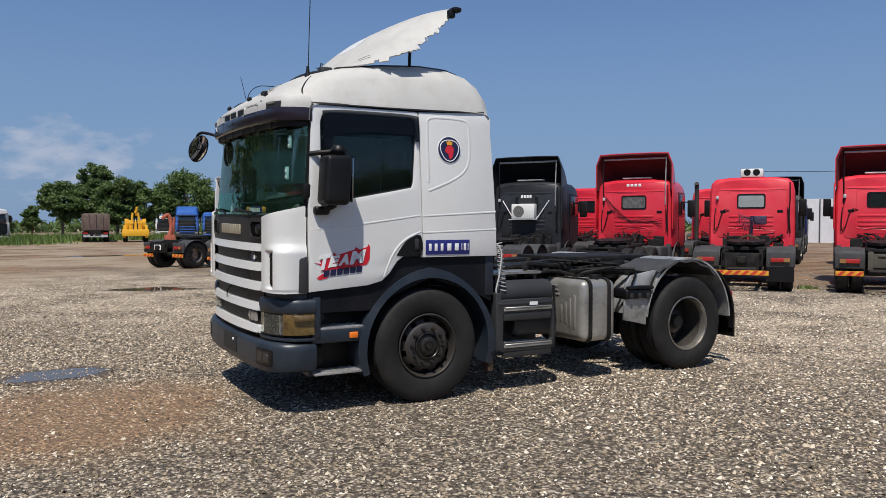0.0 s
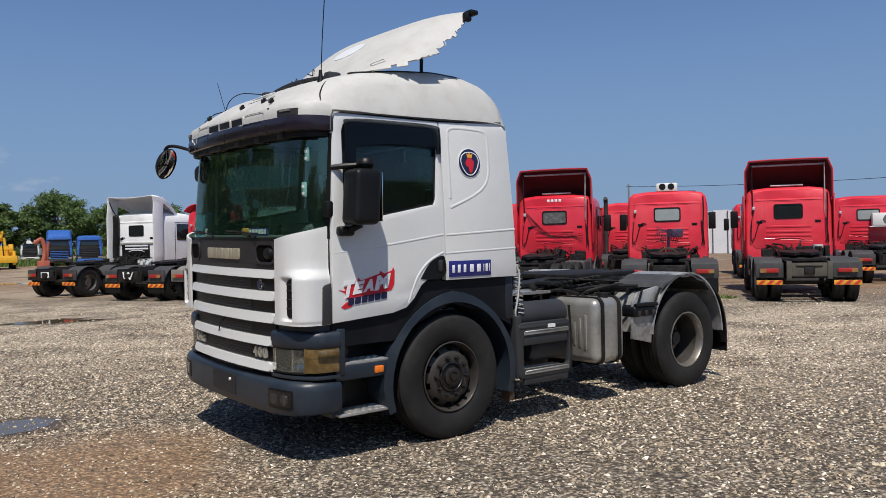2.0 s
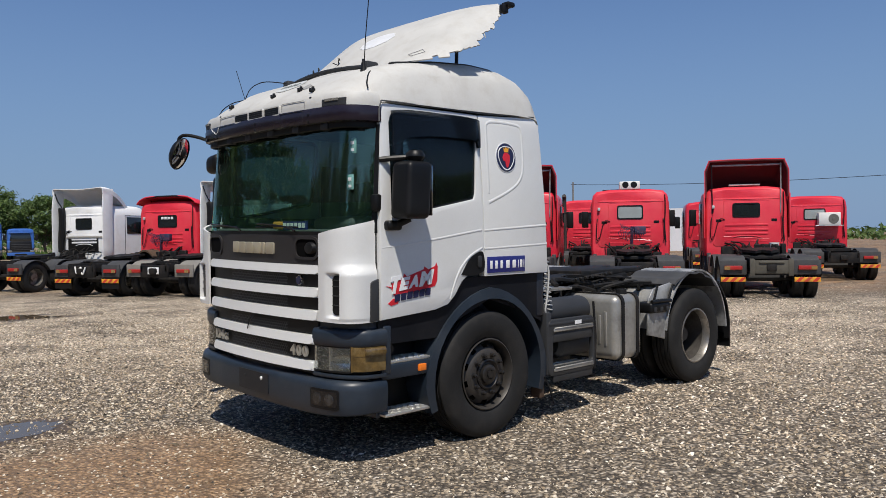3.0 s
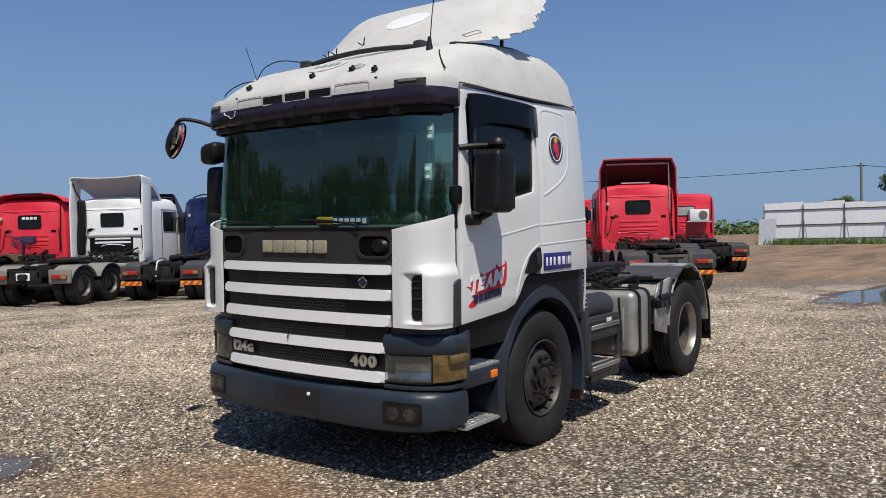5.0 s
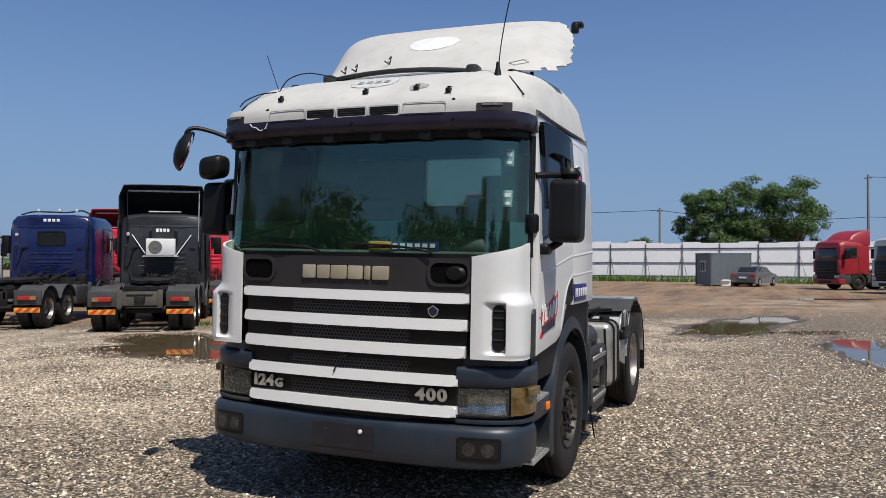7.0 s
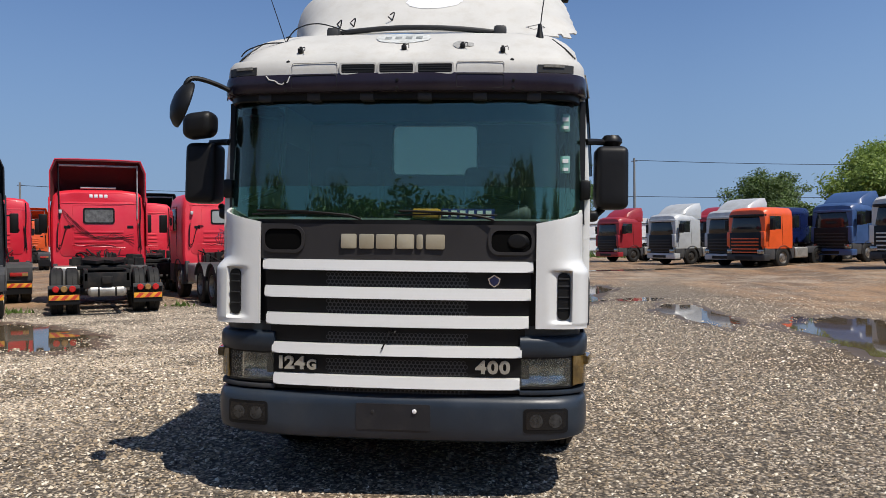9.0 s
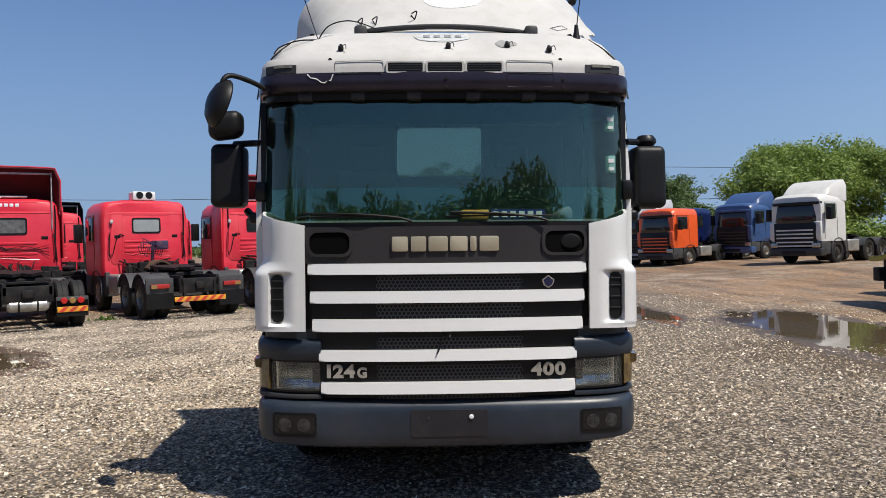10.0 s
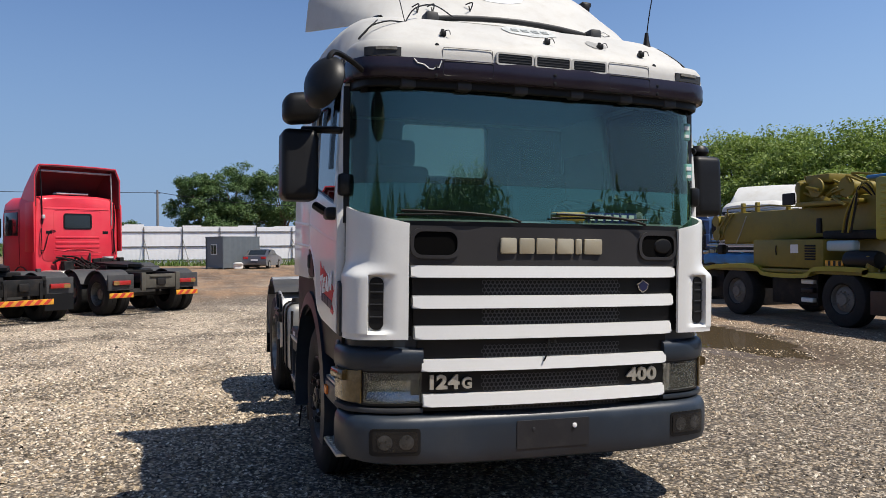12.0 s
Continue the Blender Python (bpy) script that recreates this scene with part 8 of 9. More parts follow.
for i, x in enumerate((9.15, 8.75, 8.35, 7.95)):
    w = part("winch_drum", Lathe([(0, -0.36), (0.2, -0.36), (0.2, -0.32), (0.13, -0.3), (0.13, 0.3), (0.2, 0.32), (0.2, 0.36), (0, 0.36)], (x, -10.55, 2.82 - 0.02 * i), "y" if i % 2 else "x", 18), OLIVE, crane)
part("winch_frame", B(((7.65, -11.2, 2.42), (9.35, -10.2, 2.52)), ((9.2, -11.1, 2.5), (9.32, -10.2, 2.95)), ((8.5, -10.9, 2.9), (9.15, -10.3, 3.08)), bev=0.03), OLIVE, crane)
bm = bmesh.new()
for k in range(26):
    a = Vector((rng.uniform(7.7, 9.3), rng.uniform(-11.0, -10.15), rng.uniform(2.5, 2.95)))
    tube(bm, smooth_line([a, a + Vector((rng.uniform(-0.4, 0.4), 0.05, rng.uniform(0.0, 0.18))), a + Vector((rng.uniform(-0.6, 0.6), rng.uniform(-0.2, 0.2), rng.uniform(-0.25, 0.1)))]), rng.uniform(0.015, 0.035), 6)
part("hydraulic_pipe", bm, OLIVE, crane)["kind"] = "stuff"
for k in range(4):
    part("hydraulic_hose", T(smooth_line([(7.75 + k * 0.07, -10.1, 1.85), (7.6 + k * 0.06, -10.05, 2.3), (7.45 - k * 0.05, -10.0, 2.72 + k * 0.03), (7.25 - k * 0.04, -10.1, 2.55)]), r=0.02, seg=6), mat("yellow_hose", (0.3, 0.22, 0.02), 0.5) if k % 2 else FRAME, crane)
part("slewing_base", B(((7.2, -11.8, 1.72), (8.6, -10.2, 1.9)), bev=0.05), FRAME, crane)
part("turret", bend(cut(B(((7.08, -11.6, 1.75), (8.1, -10.4, 2.6)), bev=0.05), step_z=0.3), lambda p: Vector((p.x - 0.3 * (p.z - 1.75), p.y, p.z))), OLIVE, crane)
part("beacon", Lathe([(0, 0.16), (0.05, 0.15), (0.06, 0.0), (0.06, -0.15), (0, -0.15)], (8.45, -10.0, 2.0), "z", 14), BLACK, crane)
hood = part("engine_hood", B(((4.6, -12.2, 1.7), (7.1, -10.0, 2.88)), bev=0.06), LIME, crane)
for i in range(8):
    part("hood_slat", B(((5.5, -10.01, 1.85 + i * 0.12), (6.95, -9.97, 1.91 + i * 0.12)), bev=0.012), LIME, hood)
part("hood_tarp", B(((5.2, -12.1, 2.86), (7.35, -10.05, 2.93)), bev=0.03), mat("blue_tarp", (0.04, 0.2, 0.46), 0.6, var=0.3), hood)
part("operator_cab", B(((2.6, -12.2, 1.1), (4.4, -10.0, 2.7)), bev=0.06), LIME, crane)
part("operator_window", B(((2.8, -10.01, 1.7), (4.2, -9.98, 2.5)), bev=0.01), MATS["dark_pane"], crane)
part("tool_box", B(((6.6, Y0 - 0.1, 0.3), (7.1, Y0 + 0.02, 0.75)), bev=0.02), RUST, crane)
part("stabiliser_beam", B(((11.9, Y1 + 0.1, 0.55), (12.15, Y0 + 0.05, 0.85)), bev=0.02), FRAME, crane)

stack = thing("stacked_panels", "stack of grey slats and torn blue tarpaulin behind the crane", "load", pose(0, 0, 0))
for i in range(5):
    part("slat", B(((12.9, -13.2, 1.5 + i * 0.085), (15.2 - i * 0.1, -12.2, 1.54 + i * 0.085)), bev=0.008), ALU if i % 2 else FRAME, stack)
part("tarp_fold", bend(cut(B(((12.6, -13.3, 1.08), (15.2, -12.1, 1.36)), bev=0.06), step_x=0.2), lambda p: Vector((p.x, p.y + 0.04 * math.sin(p.x * 13 + p.z * 7), p.z + 0.02 * math.sin(p.x * 9)))), MATS["blue_tarp"], stack)
for x in (12.8, 14.0, 15.2):
    part("trestle_leg", B(((x, -13.2, 0.0), (x + 0.2, -12.3, 1.1)), bev=0.01), FRAME, stack)
part("trestle_top", B(((12.6, -13.2, 1.0), (15.6, -12.2, 1.1)), bev=0.01), FRAME, stack)
tractor("tractor_unit", "white lorry tractor behind the crane", 18.5, -16.6, 124, WHITE2, "front", roof="flap", style="bars", group=FACING)

# ---------------------------------------------------------------- fence, office container, car, poles
FX = 68.0
fence = thing("sheet_fence", "tall white corrugated sheet-metal site fence with grey posts", "fence", kind="")
y = 13.2
i = 0
while y > -19.0:
    top = 3.5 + 0.07 * math.sin(i * 2.3) + (0.12 if i < 4 else 0)
    def sheet(y=y, top=top):
        rows = []
        for k in range(17):
            yy = y - 1.6 * k / 16
            xx = FX + (0.006 if k % 4 < 2 else 0.0)
            rows.append([(xx, yy, 0.02), (xx, yy, top), (xx + 0.012, yy, top), (xx + 0.012, yy, 0.02)])
        return rings(bmesh.new(), rows)
    part("fence_sheet", sheet(), SHEET, fence)
    if i % 2 == 0:
        part("fence_post", B(((FX - 0.10, y - 0.03, 0), (FX - 0.02, y + 0.03, 3.45))), POST, fence)
        part("fence_brace", T([(FX - 0.1, y, 2.4), (FX - 1.4, y - 0.6, 0.02)], r=0.03, seg=6), POST, fence)
    y -= 1.6
    i += 1
for z in (0.45, 1.65, 2.95):
    part("fence_rail", B(((FX - 0.06, -19.0, z), (FX - 0.02, 13.2, z + 0.08))), POST, fence)
part("leaning_panel", bend(B(((66.6, 12.0, 0.0), (66.66, 13.4, 2.3))), lambda p: Vector((p.x + 0.25 * p.z, p.y, p.z))), PSILVER, fence)

far_fence = thing("sheet_fence", "white sheet-metal fence far behind the parked row", "fence")
for k in range(7):
    y0 = 33.0 + 1.6 * k
    part("fence_sheet", B(((64.0, y0, 0.02), (64.04, y0 + 1.58, 4.15 + 0.05 * math.sin(k * 2.1)))), SHEET, far_fence)
    part("fence_post", B(((63.9, y0 - 0.03, 0.0), (63.98, y0 + 0.03, 4.1))), POST, far_fence)

cm = Matrix.Translation((54.9, 0.46, 0)) @ pose(0, 0, 0, 0, 0, 30)
office = thing("office_container", "grey corrugated site office container with a white window", "container", cm)


def container():
    bm = bmesh.new()
    ring_o = []
    for a, b, n in (((0, 0), (2.4, 0), 6), ((2.4, 0), (2.4, -3.1), 26), ((2.4, -3.1), (0, -3.1), 16), ((0, -3.1), (0, 0), 26)):
        d = Vector((b[0] - a[0], b[1] - a[1], 0))
        nrm = Vector((d.y, -d.x, 0)).normalized()
        for k in range(n):
            p = Vector((*a, 0)) + d * k / n + nrm * (0.0 if k % 4 < 2 or n == 6 else -0.035)
            ring_o.append(p)
    return rings(bm, [[p + Vector((0, 0, z)) for p in ring_o] for z in (0.08, 2.35)])


part("corrugated_body", container(), CONT, office)
for x, y in ((0, 0), (2.34, 0), (0, -3.1), (2.34, -3.1)):
    part("corner_post", B(((x, y - 0.03, 0.0), (x + 0.07, y + 0.05, 2.42))), CONT, office)
part("roof_frame", B(((-0.02, -3.14, 2.33), (2.44, 0.05, 2.42))), CONT, office)
w = part("window_frame", B(((0.85, 0.0, 1.05), (1.65, 0.06, 1.85))), PLASTER, office)
part("window_pane", B(((0.92, 0.055, 1.12), (1.23, 0.066, 1.78)), ((1.27, 0.055, 1.12), (1.58, 0.066, 1.78))), MATS["dark_pane"], w)
bag = part("sack", bend(cut(B(((53.7, -0.9, 0.0), (54.3, -0.2, 0.5)), bev=0.15, seg=3), step_z=0.1), lambda p: Vector((p.x + 0.1 * math.sin(p.z * 8), p.y, p.z))), PLASTER)
tagged(bag, "white sack slumped beside the office container", "sack")

car = thing("saloon_car", "parked dark grey saloon car", "car", Matrix.Translation((54.0, -1.7, 0)) @ pose(0, 0, 0, 0, 0, -20))
body = [(0.0, 0.32), (-0.02, 0.72), (0.06, 0.95), (0.55, 1.02), (1.15, 1.38), (1.7, 1.46), (2.4, 1.44), (3.2, 1.03), (4.2, 0.86), (4.5, 0.7), (4.52, 0.35), (4.2, 0.24), (0.2, 0.24)]
bm = plate([body], "xz", -0.88, 0.88)
bend(cut(bm, step_y=0.22), lambda p: Vector((p.x, p.y * (1 - 0.22 * max(0, p.z - 0.95) / 0.5), p.z - 0.03 * abs(p.y) ** 3)))
part("body", bm, CARGREY, car)
for s in (-1, 1):
    part("side_glass", plate([[(0.85, 1.03), (1.25, 1.33), (1.75, 1.40), (2.35, 1.38), (2.95, 1.05)]], "xz", s * 0.80 - 0.05, s * 0.80 + 0.05), MATS["dark_pane"], car)
    for x in (0.85, 3.6):
        wh = part("car_wheel", Lathe([(0, -0.1), (0.2, -0.1), (0.22, -0.11), (0.32, -0.1), (0.33, 0), (0.32, 0.1), (0.22, 0.11), (0.2, 0.09), (0, 0.1)], (x, s * 0.80, 0.33), "y", 24), RUBBER, car)
        part("car_rim", Lathe([(0, s * 0.115), (0.1, s * 0.12), (0.2, s * 0.112)], (x, s * 0.80, 0.33), "y", 20), ALU, wh)
    part("tail_light", B(((-0.03, s * 0.66 - 0.18, 0.72), (0.1, s * 0.66 + 0.18, 0.90)), bev=0.03), REDLENS, car)
part("rear_glass", bend(B(((0.58, -0.62, 1.03), (1.12, 0.62, 1.04))), lambda p: Vector((p.x, p.y, p.z + (p.x - 0.58) * 0.62 + 0.01))), MATS["dark_pane"], car)
part("number_plate", B(((-0.035, -0.26, 0.6), (-0.015, 0.26, 0.72))), INK, car)

for x, y, h in ((69.6, 5.75, 6.8), (69.4, -11.4, 9.2), (68.0, 49.4, 7.8)):
    pole = thing("utility_pole", "slender concrete utility pole", "pole", Matrix.Translation((x, y, 0)), "utility poles along the fence")
    part("pole_shaft", T([(0, 0, 0), (0, 0, h)], r=[0.14, 0.09], seg=12), CONCRETE, pole)
    part("crossarm", B(((-0.04, -0.28, h - 0.32), (0.04, 0.28, h - 0.25))), POST, pole)


def sag(a, b, drop, n=24):
    a, b = Vector(a), Vector(b)
    return [a.lerp(b, k / n) - Vector((0, 0, drop * 4 * (k / n) * (1 - k / n))) for k in range(n + 1)]


for a, b in (((69.6, 5.75, 6.6), (68.0, 49.4, 7.5)), ((69.6, 5.75, 6.6), (69.4, -11.4, 5.6)), ((69.4, -11.4, 5.6), (72.0, -60.0, 6.0)), ((69.4, -11.4, 9.0), (72.0, -60.0, 8.5))):
    wire = part("overhead_wire", T(sag(a, b, 0.5), r=0.025, seg=5), BLACK)
    tagged(wire, "thin black overhead wire between poles", "wire", "overhead wires")

# ---------------------------------------------------------------- far vehicles
dump = thing("tipper_lorry", "rusty brown tipper lorry seen from behind", "truck", Matrix.Translation((5.6, 76.5, 0)) @ pose(0, 0, 0, 0, 0, -95), FAR)
part("tipper_body", B(((-4.0, -1.25, 1.15), (1.5, 1.25, 2.75)), bev=0.05), mat("brown_paint", (0.12, 0.085, 0.07), 0.7, var=0.25, dirt=(0.2, 0.15, 0.12), amount=0.5), dump)
for yy in (-1.2, -0.6, 0.0, 0.6, 1.2):
    part("tailgate_rib", B(((1.48, yy - 0.06, 1.2), (1.58, yy + 0.06, 2.75))), MATS["brown_paint"], dump)
part("chassis", B(((-6.0, -0.5, 0.6), (1.6, 0.5, 1.15))), FRAME, dump)
part("driver_cab", B(((-6.3, -1.2, 0.7), (-4.3, 1.2, 2.9)), bev=0.1), MATS["brown_paint"], dump)
part("bumper", B(((1.5, -1.1, 0.5), (1.6, 1.1, 0.75))), PSILVER, dump)
for x in (-5.2, -0.9, 0.5):
    for s in (-1, 1):
        part("tyre", simple_tyre((x, s * 0.98, 0.52), 0.5), RUBBER, dump)
for s in (-1, 1):
    part("tail_lamp", B(((1.6, s * 0.9 - 0.2, 0.8), (1.66, s * 0.9 + 0.2, 0.95))), REDLENS, dump)

yel = thing("yellow_crane_lorry", "small yellow crane lorry by the trees", "truck", Matrix.Translation((9.0, 74.0, 0)) @ pose(0, 0, 0, 0, 0, -97), FAR)
part("bed", B(((-5.0, -1.2, 0.75), (0.9, 1.2, 1.05)), bev=0.04), PYELLOW, yel)
part("rear_beam", B(((0.7, -1.25, 0.6), (1.1, 1.25, 1.25)), bev=0.04), PYELLOW, yel)
part("cab", B(((-6.6, -1.0, 0.7), (-5.0, 1.0, 2.2)), bev=0.1), PYELLOW, yel)
for s in (-1, 1):
    part("column", T([(0.2, s * 0.45, 1.1), (0.1, s * 0.25, 2.9)], r=0.10, seg=8), PYELLOW, yel)
    part("outrigger", B(((0.4, s * 1.0 - 0.12, 0.4), (0.7, s * 1.0 + 0.12, 1.7)), bev=0.03), PYELLOW, yel)
    part("cylinder", T([(0.35, s * 0.2, 1.2), (0.2, s * 0.1, 2.4)], r=0.06, seg=8), FRAME, yel)
    part("side_cover", B(((-1.6, s * 0.8 - 0.2, 1.0), (-0.3, s * 0.8 + 0.2, 2.3)), bev=0.06), PYELLOW, yel)
part("cross_beam", B(((-0.1, -0.9, 1.75), (0.3, 0.9, 2.0)), bev=0.04), PYELLOW, yel)
part("jib", T([(0.1, 0, 2.9), (0.3, 0.1, 3.4), (-3.0, 0.1, 2.7)], r=0.11, seg=8), PYELLOW, yel)
for x in (-5.6, -0.3):
    for s in (-1, 1):
        part("tyre", simple_tyre((x, s * 0.95, 0.5), 0.45, 0.5), RUBBER, yel)

RUSTRED = mat("rust_red_paint", (0.35, 0.09, 0.05), 0.7, var=0.25)
digger = thing("excavator_arm", "rust-red excavator arm standing in the yard", "excavator", Matrix.Translation((9.4, 58.0, 0)), FAR)
part("arm", T(smooth_line([(0, 0, 0.7), (0.2, 0.1, 1.6), (0.0, 0.2, 2.5), (-0.5, 0.2, 2.2)]), r=0.16, seg=8), RUSTRED, digger)
part("link", T([(0.3, 0.1, 0.8), (0.45, 0.1, 2.3)], r=0.1, seg=8), RUSTRED, digger)
part("track_base", B(((-0.35, -0.4, 0.0), (0.45, 0.4, 0.9)), bev=0.1), RUSTRED, digger)

# ---------------------------------------------------------------- trees


def leaf_cloud(name, clumps, count, size, material, parent, rng, droop=0.0, flat=0.6):
    """Many small leaf blades spread through clumps (centre, radii)."""
    g = np.random.default_rng(rng.randrange(1 << 30))
    vol = np.array([c[1][0] * c[1][1] * c[1][2] for c in clumps]) ** 0.7
    pick = g.choice(len(clumps), count, p=vol / vol.sum())
    cen = np.array([c[0] for c in clumps])[pick]
    rad = np.array([c[1] for c in clumps])[pick]
    d = g.normal(size=(count, 3))
    d /= np.linalg.norm(d, axis=1)[:, None]
    r = g.random(count) ** 0.45 * g.normal(1.0, 0.13, count)
    p = cen + d * rad * r[:, None]
    p[:, 2] -= droop * g.random(count) ** 2
    n = d * 0.7 + g.normal(size=(count, 3)) * 0.6 + np.array([0, 0, flat])
    n /= np.linalg.norm(n, axis=1)[:, None]
    a = np.cross(n, g.normal(size=(count, 3)))
    a /= np.linalg.norm(a, axis=1)[:, None]
    b = np.cross(n, a)
    s = size * g.uniform(0.6, 1.4, count)[:, None]
    v = np.empty((count, 4, 3))
    v[:, 0], v[:, 1], v[:, 2], v[:, 3] = p - a * s, p - b * s * 0.45 + n * s * 0.1, p + a * s, p + b * s * 0.45 + n * s * 0.1
    me = bpy.data.meshes.new(name)
    me.from_pydata(v.reshape(-1, 3).tolist(), [], np.arange(count * 4).reshape(-1, 4).tolist())
    ob = linked(name, me, material, parent, smooth=0)
    ob["kind"] = "stuff"
    return ob


def tree(x, y, height, spread, seed, material, label, leaves=5000, size=0.22, droop=0.0, group="trees round the yard", trunk_h=0.22, tall=1.0, dense=0):
    rng = random.Random(seed)
    t = thing("tree", label, "tree", Matrix.Translation((x, y, rise(x, y) if x < 60 else 0)), group)
    bm = bmesh.new()
    fork = height * trunk_h
    lean = Vector((rng.uniform(-0.3, 0.3), rng.uniform(-0.3, 0.3), 0))
    tube(bm, [Vector((0, 0, -0.1)), Vector((0, 0, fork * 0.5)) + lean * 0.4, Vector((0, 0, fork)) + lean, Vector((0, 0, height * 0.75)) + lean * 2], [height * 0.03, height * 0.024, height * 0.02, height * 0.006], 9)
    clumps = []
    for k in range(11):
        a = k * 2.4 + rng.uniform(-0.4, 0.4)
        up = rng.uniform(0.42, 0.95)
        reach = spread * (1.05 - 0.65 * max(0, up - 0.5) / 0.5) * rng.uniform(0.55, 1.0)
        tip = Vector((reach * math.cos(a), reach * math.sin(a), height * up * 0.93))
        root = Vector((0, 0, fork * rng.uniform(0.8, 1.6))) + lean
        mid = root.lerp(tip, 0.5) + Vector((0, 0, height * 0.05))
        tube(bm, [root, mid, tip], [height * 0.011, height * 0.007, height * 0.003], 6)
        for q in range(3):
            c = tip + Vector((rng.uniform(-1, 1) * spread * 0.28, rng.uniform(-1, 1) * spread * 0.28, rng.uniform(-0.08, 0.06) * height))
            rr = spread * rng.uniform(0.16, 0.34)
            clumps.append((tuple(c), (rr, rr, rr * rng.uniform(0.55, 0.85) * tall)))
    if dense:  # a full rounded crown of many overlapping sprays
        low = height * (trunk_h + 0.02)
        for k in range(dense):
            u, a = rng.uniform(-1, 1), rng.uniform(0, 6.3)
            q = rng.uniform(0.35, 1.0) ** 0.6
            w = math.sqrt(1 - u * u) * q * (1.0 if u > 0 else 1.0 + 0.1 * u) * rng.uniform(0.78, 1.05)
            c = (spread * w * math.cos(a), spread * w * math.sin(a), low + (height - low) * (0.5 + 0.47 * u * q))
            rr = spread * rng.uniform(0.15, 0.27)
            clumps.append((c, (rr, rr, rr * rng.uniform(0.5, 0.75))))
    part("trunk", bm, WOODBARK, t)
    leaf_cloud("crown", clumps, leaves, size, material, t, rng, droop)
    return t


LEAF_MID = leaf_mat("locust_foliage", (0.045, 0.10, 0.03), (0.12, 0.20, 0.055))
DARKTREE = "broad dark green tree with dense leaves"
for i, (x, y, h, s) in enumerate(((80.0, 1.9, 9.9, 3.3), (81.0, -1.8, 11.2, 4.1), (81.5, -6.4, 10.6, 3.7), (85.0, 9.5, 4.6, 2.4))):
    tree(x, y, h, s, 20 + i, LEAF_MID, "feathery mid-green tree behind the white fence", (27000, 27000, 17000, 9000)[i], 0.125, dense=(60, 64, 38, 40)[i], trunk_h=0.22)
for i, (x, y, h, s) in enumerate(((3.5, 92.0, 7.0, 2.7), (7.3, 95.0, 9.3, 2.5), (9.2, 91.0, 7.4, 2.9), (12.6, 92.0, 7.2, 3.0), (17.6, 92.0, 8.5, 4.2), (23.6, 92.0, 7.2, 4.2), (0.3, 97.0, 4.2, 1.0), (-3.2, 96.0, 3.4, 1.8), (29.0, 93.0, 7.6, 4.4))):
    tree(x, y, h, s, 40 + i, LEAF_DARK, DARKTREE, (4000, 12000)[i == 8] if i > 5 else 17000, 0.17, trunk_h=0.27 if i in (3, 4) else 0.2, dense=90)
for i, (x, y, h, s) in enumerate(((48.0, -25.4, 7.9, 4.1), (52.0, -27.5, 8.6, 4.6), (53.2, -31.8, 8.9, 4.3), (70.0, -23.4, 8.0, 4.1), (60.0, -22.0, 4.5, 3.4))):
    tree(x, y, h, s, 60 + i, LEAF_LIGHT if i < 3 else LEAF_DARK, "light green willow with drooping twigs" if i < 3 else DARKTREE, 30000, 0.127, droop=0.5 if i < 3 else 0.0, dense=130, trunk_h=0.10)
for i, (x, y, h, s) in enumerate(((46.0, -37.6, 9.9, 5.4), (38.0, -36.0, 8.6, 4.6), (34.0, -39.0, 8.9, 4.9), (28.0, -38.5, 8.6, 4.7), (22.0, -37.0, 7.8, 4.6), (42.5, -40.0, 10.0, 5.0), (31.0, -33.5, 5.4, 3.8), (25.0, -33.0, 5.2, 3.6), (17.0, -38.0, 7.0, 4.4))):
    tree(x, y, h, s, 80 + i, LEAF_LIGHT, "light green bushy tree behind the crane", 30000, 0.127, trunk_h=0.06, dense=130)
# the far side of the yard, behind the walk
for i in range(-2, 17):
    a = radians(126 + i * 7.5)
    d = 42 + 6 * math.sin(i * 1.9)
    top = 11.7 if i < 4 else 12.2 if i < 7 else 13.6 if i < 10 else 9.5
    tree(d * math.cos(a), d * math.sin(a), top + 0.8 * math.sin(i * 2.7), 6.4, 120 + i, LEAF_DARK, DARKTREE, 11000 if i < 11 else 3500, 0.25 if i < 11 else 0.36, trunk_h=0.08, dense=120)
for i, (x, y) in enumerate(((-42, -14), (-44, -11.5), (-40, 9), (-41, 12))):
    tree(x, y, 6.6 if i < 2 else 8.0, 0.9, 140 + i, LEAF_DARK, "narrow dark cypress tree", 2500, 0.25, trunk_h=0.1, tall=2.2)


# bushes below the trees behind the crane
rng = random.Random(310)
clumps = []
for i in range(46):
    t = i / 45
    clumps.append(((16 + 38 * t + rng.uniform(-1.5, 1.5), -33.5 + 9.5 * t + rng.uniform(-1.2, 1.2), rng.uniform(0.6, 1.7)), (rng.uniform(1.2, 2.2), rng.uniform(1.2, 2.0), rng.uniform(0.9, 1.7))))
tagged(leaf_cloud("bushes", clumps, 30000, 0.15, LEAF_LIGHT, None, rng), "light green bushes along the yard's edge", "bushes", kind="stuff")

# low woods along the horizon
rng = random.Random(300)
clumps = []
for i in range(90):
    a = radians(-42 + 150 * i / 89)
    d = 175 + rng.uniform(-12, 25)
    clumps.append(((d * math.cos(a), d * math.sin(a), rng.uniform(0.8, 1.8)), (rng.uniform(4, 8), rng.uniform(4, 8), rng.uniform(1.2, 2.4))))
tagged(leaf_cloud("far_woods", clumps, 16000, 0.75, LEAF_DARK, None, rng), "low belt of far woods on the horizon", "woods", kind="stuff")


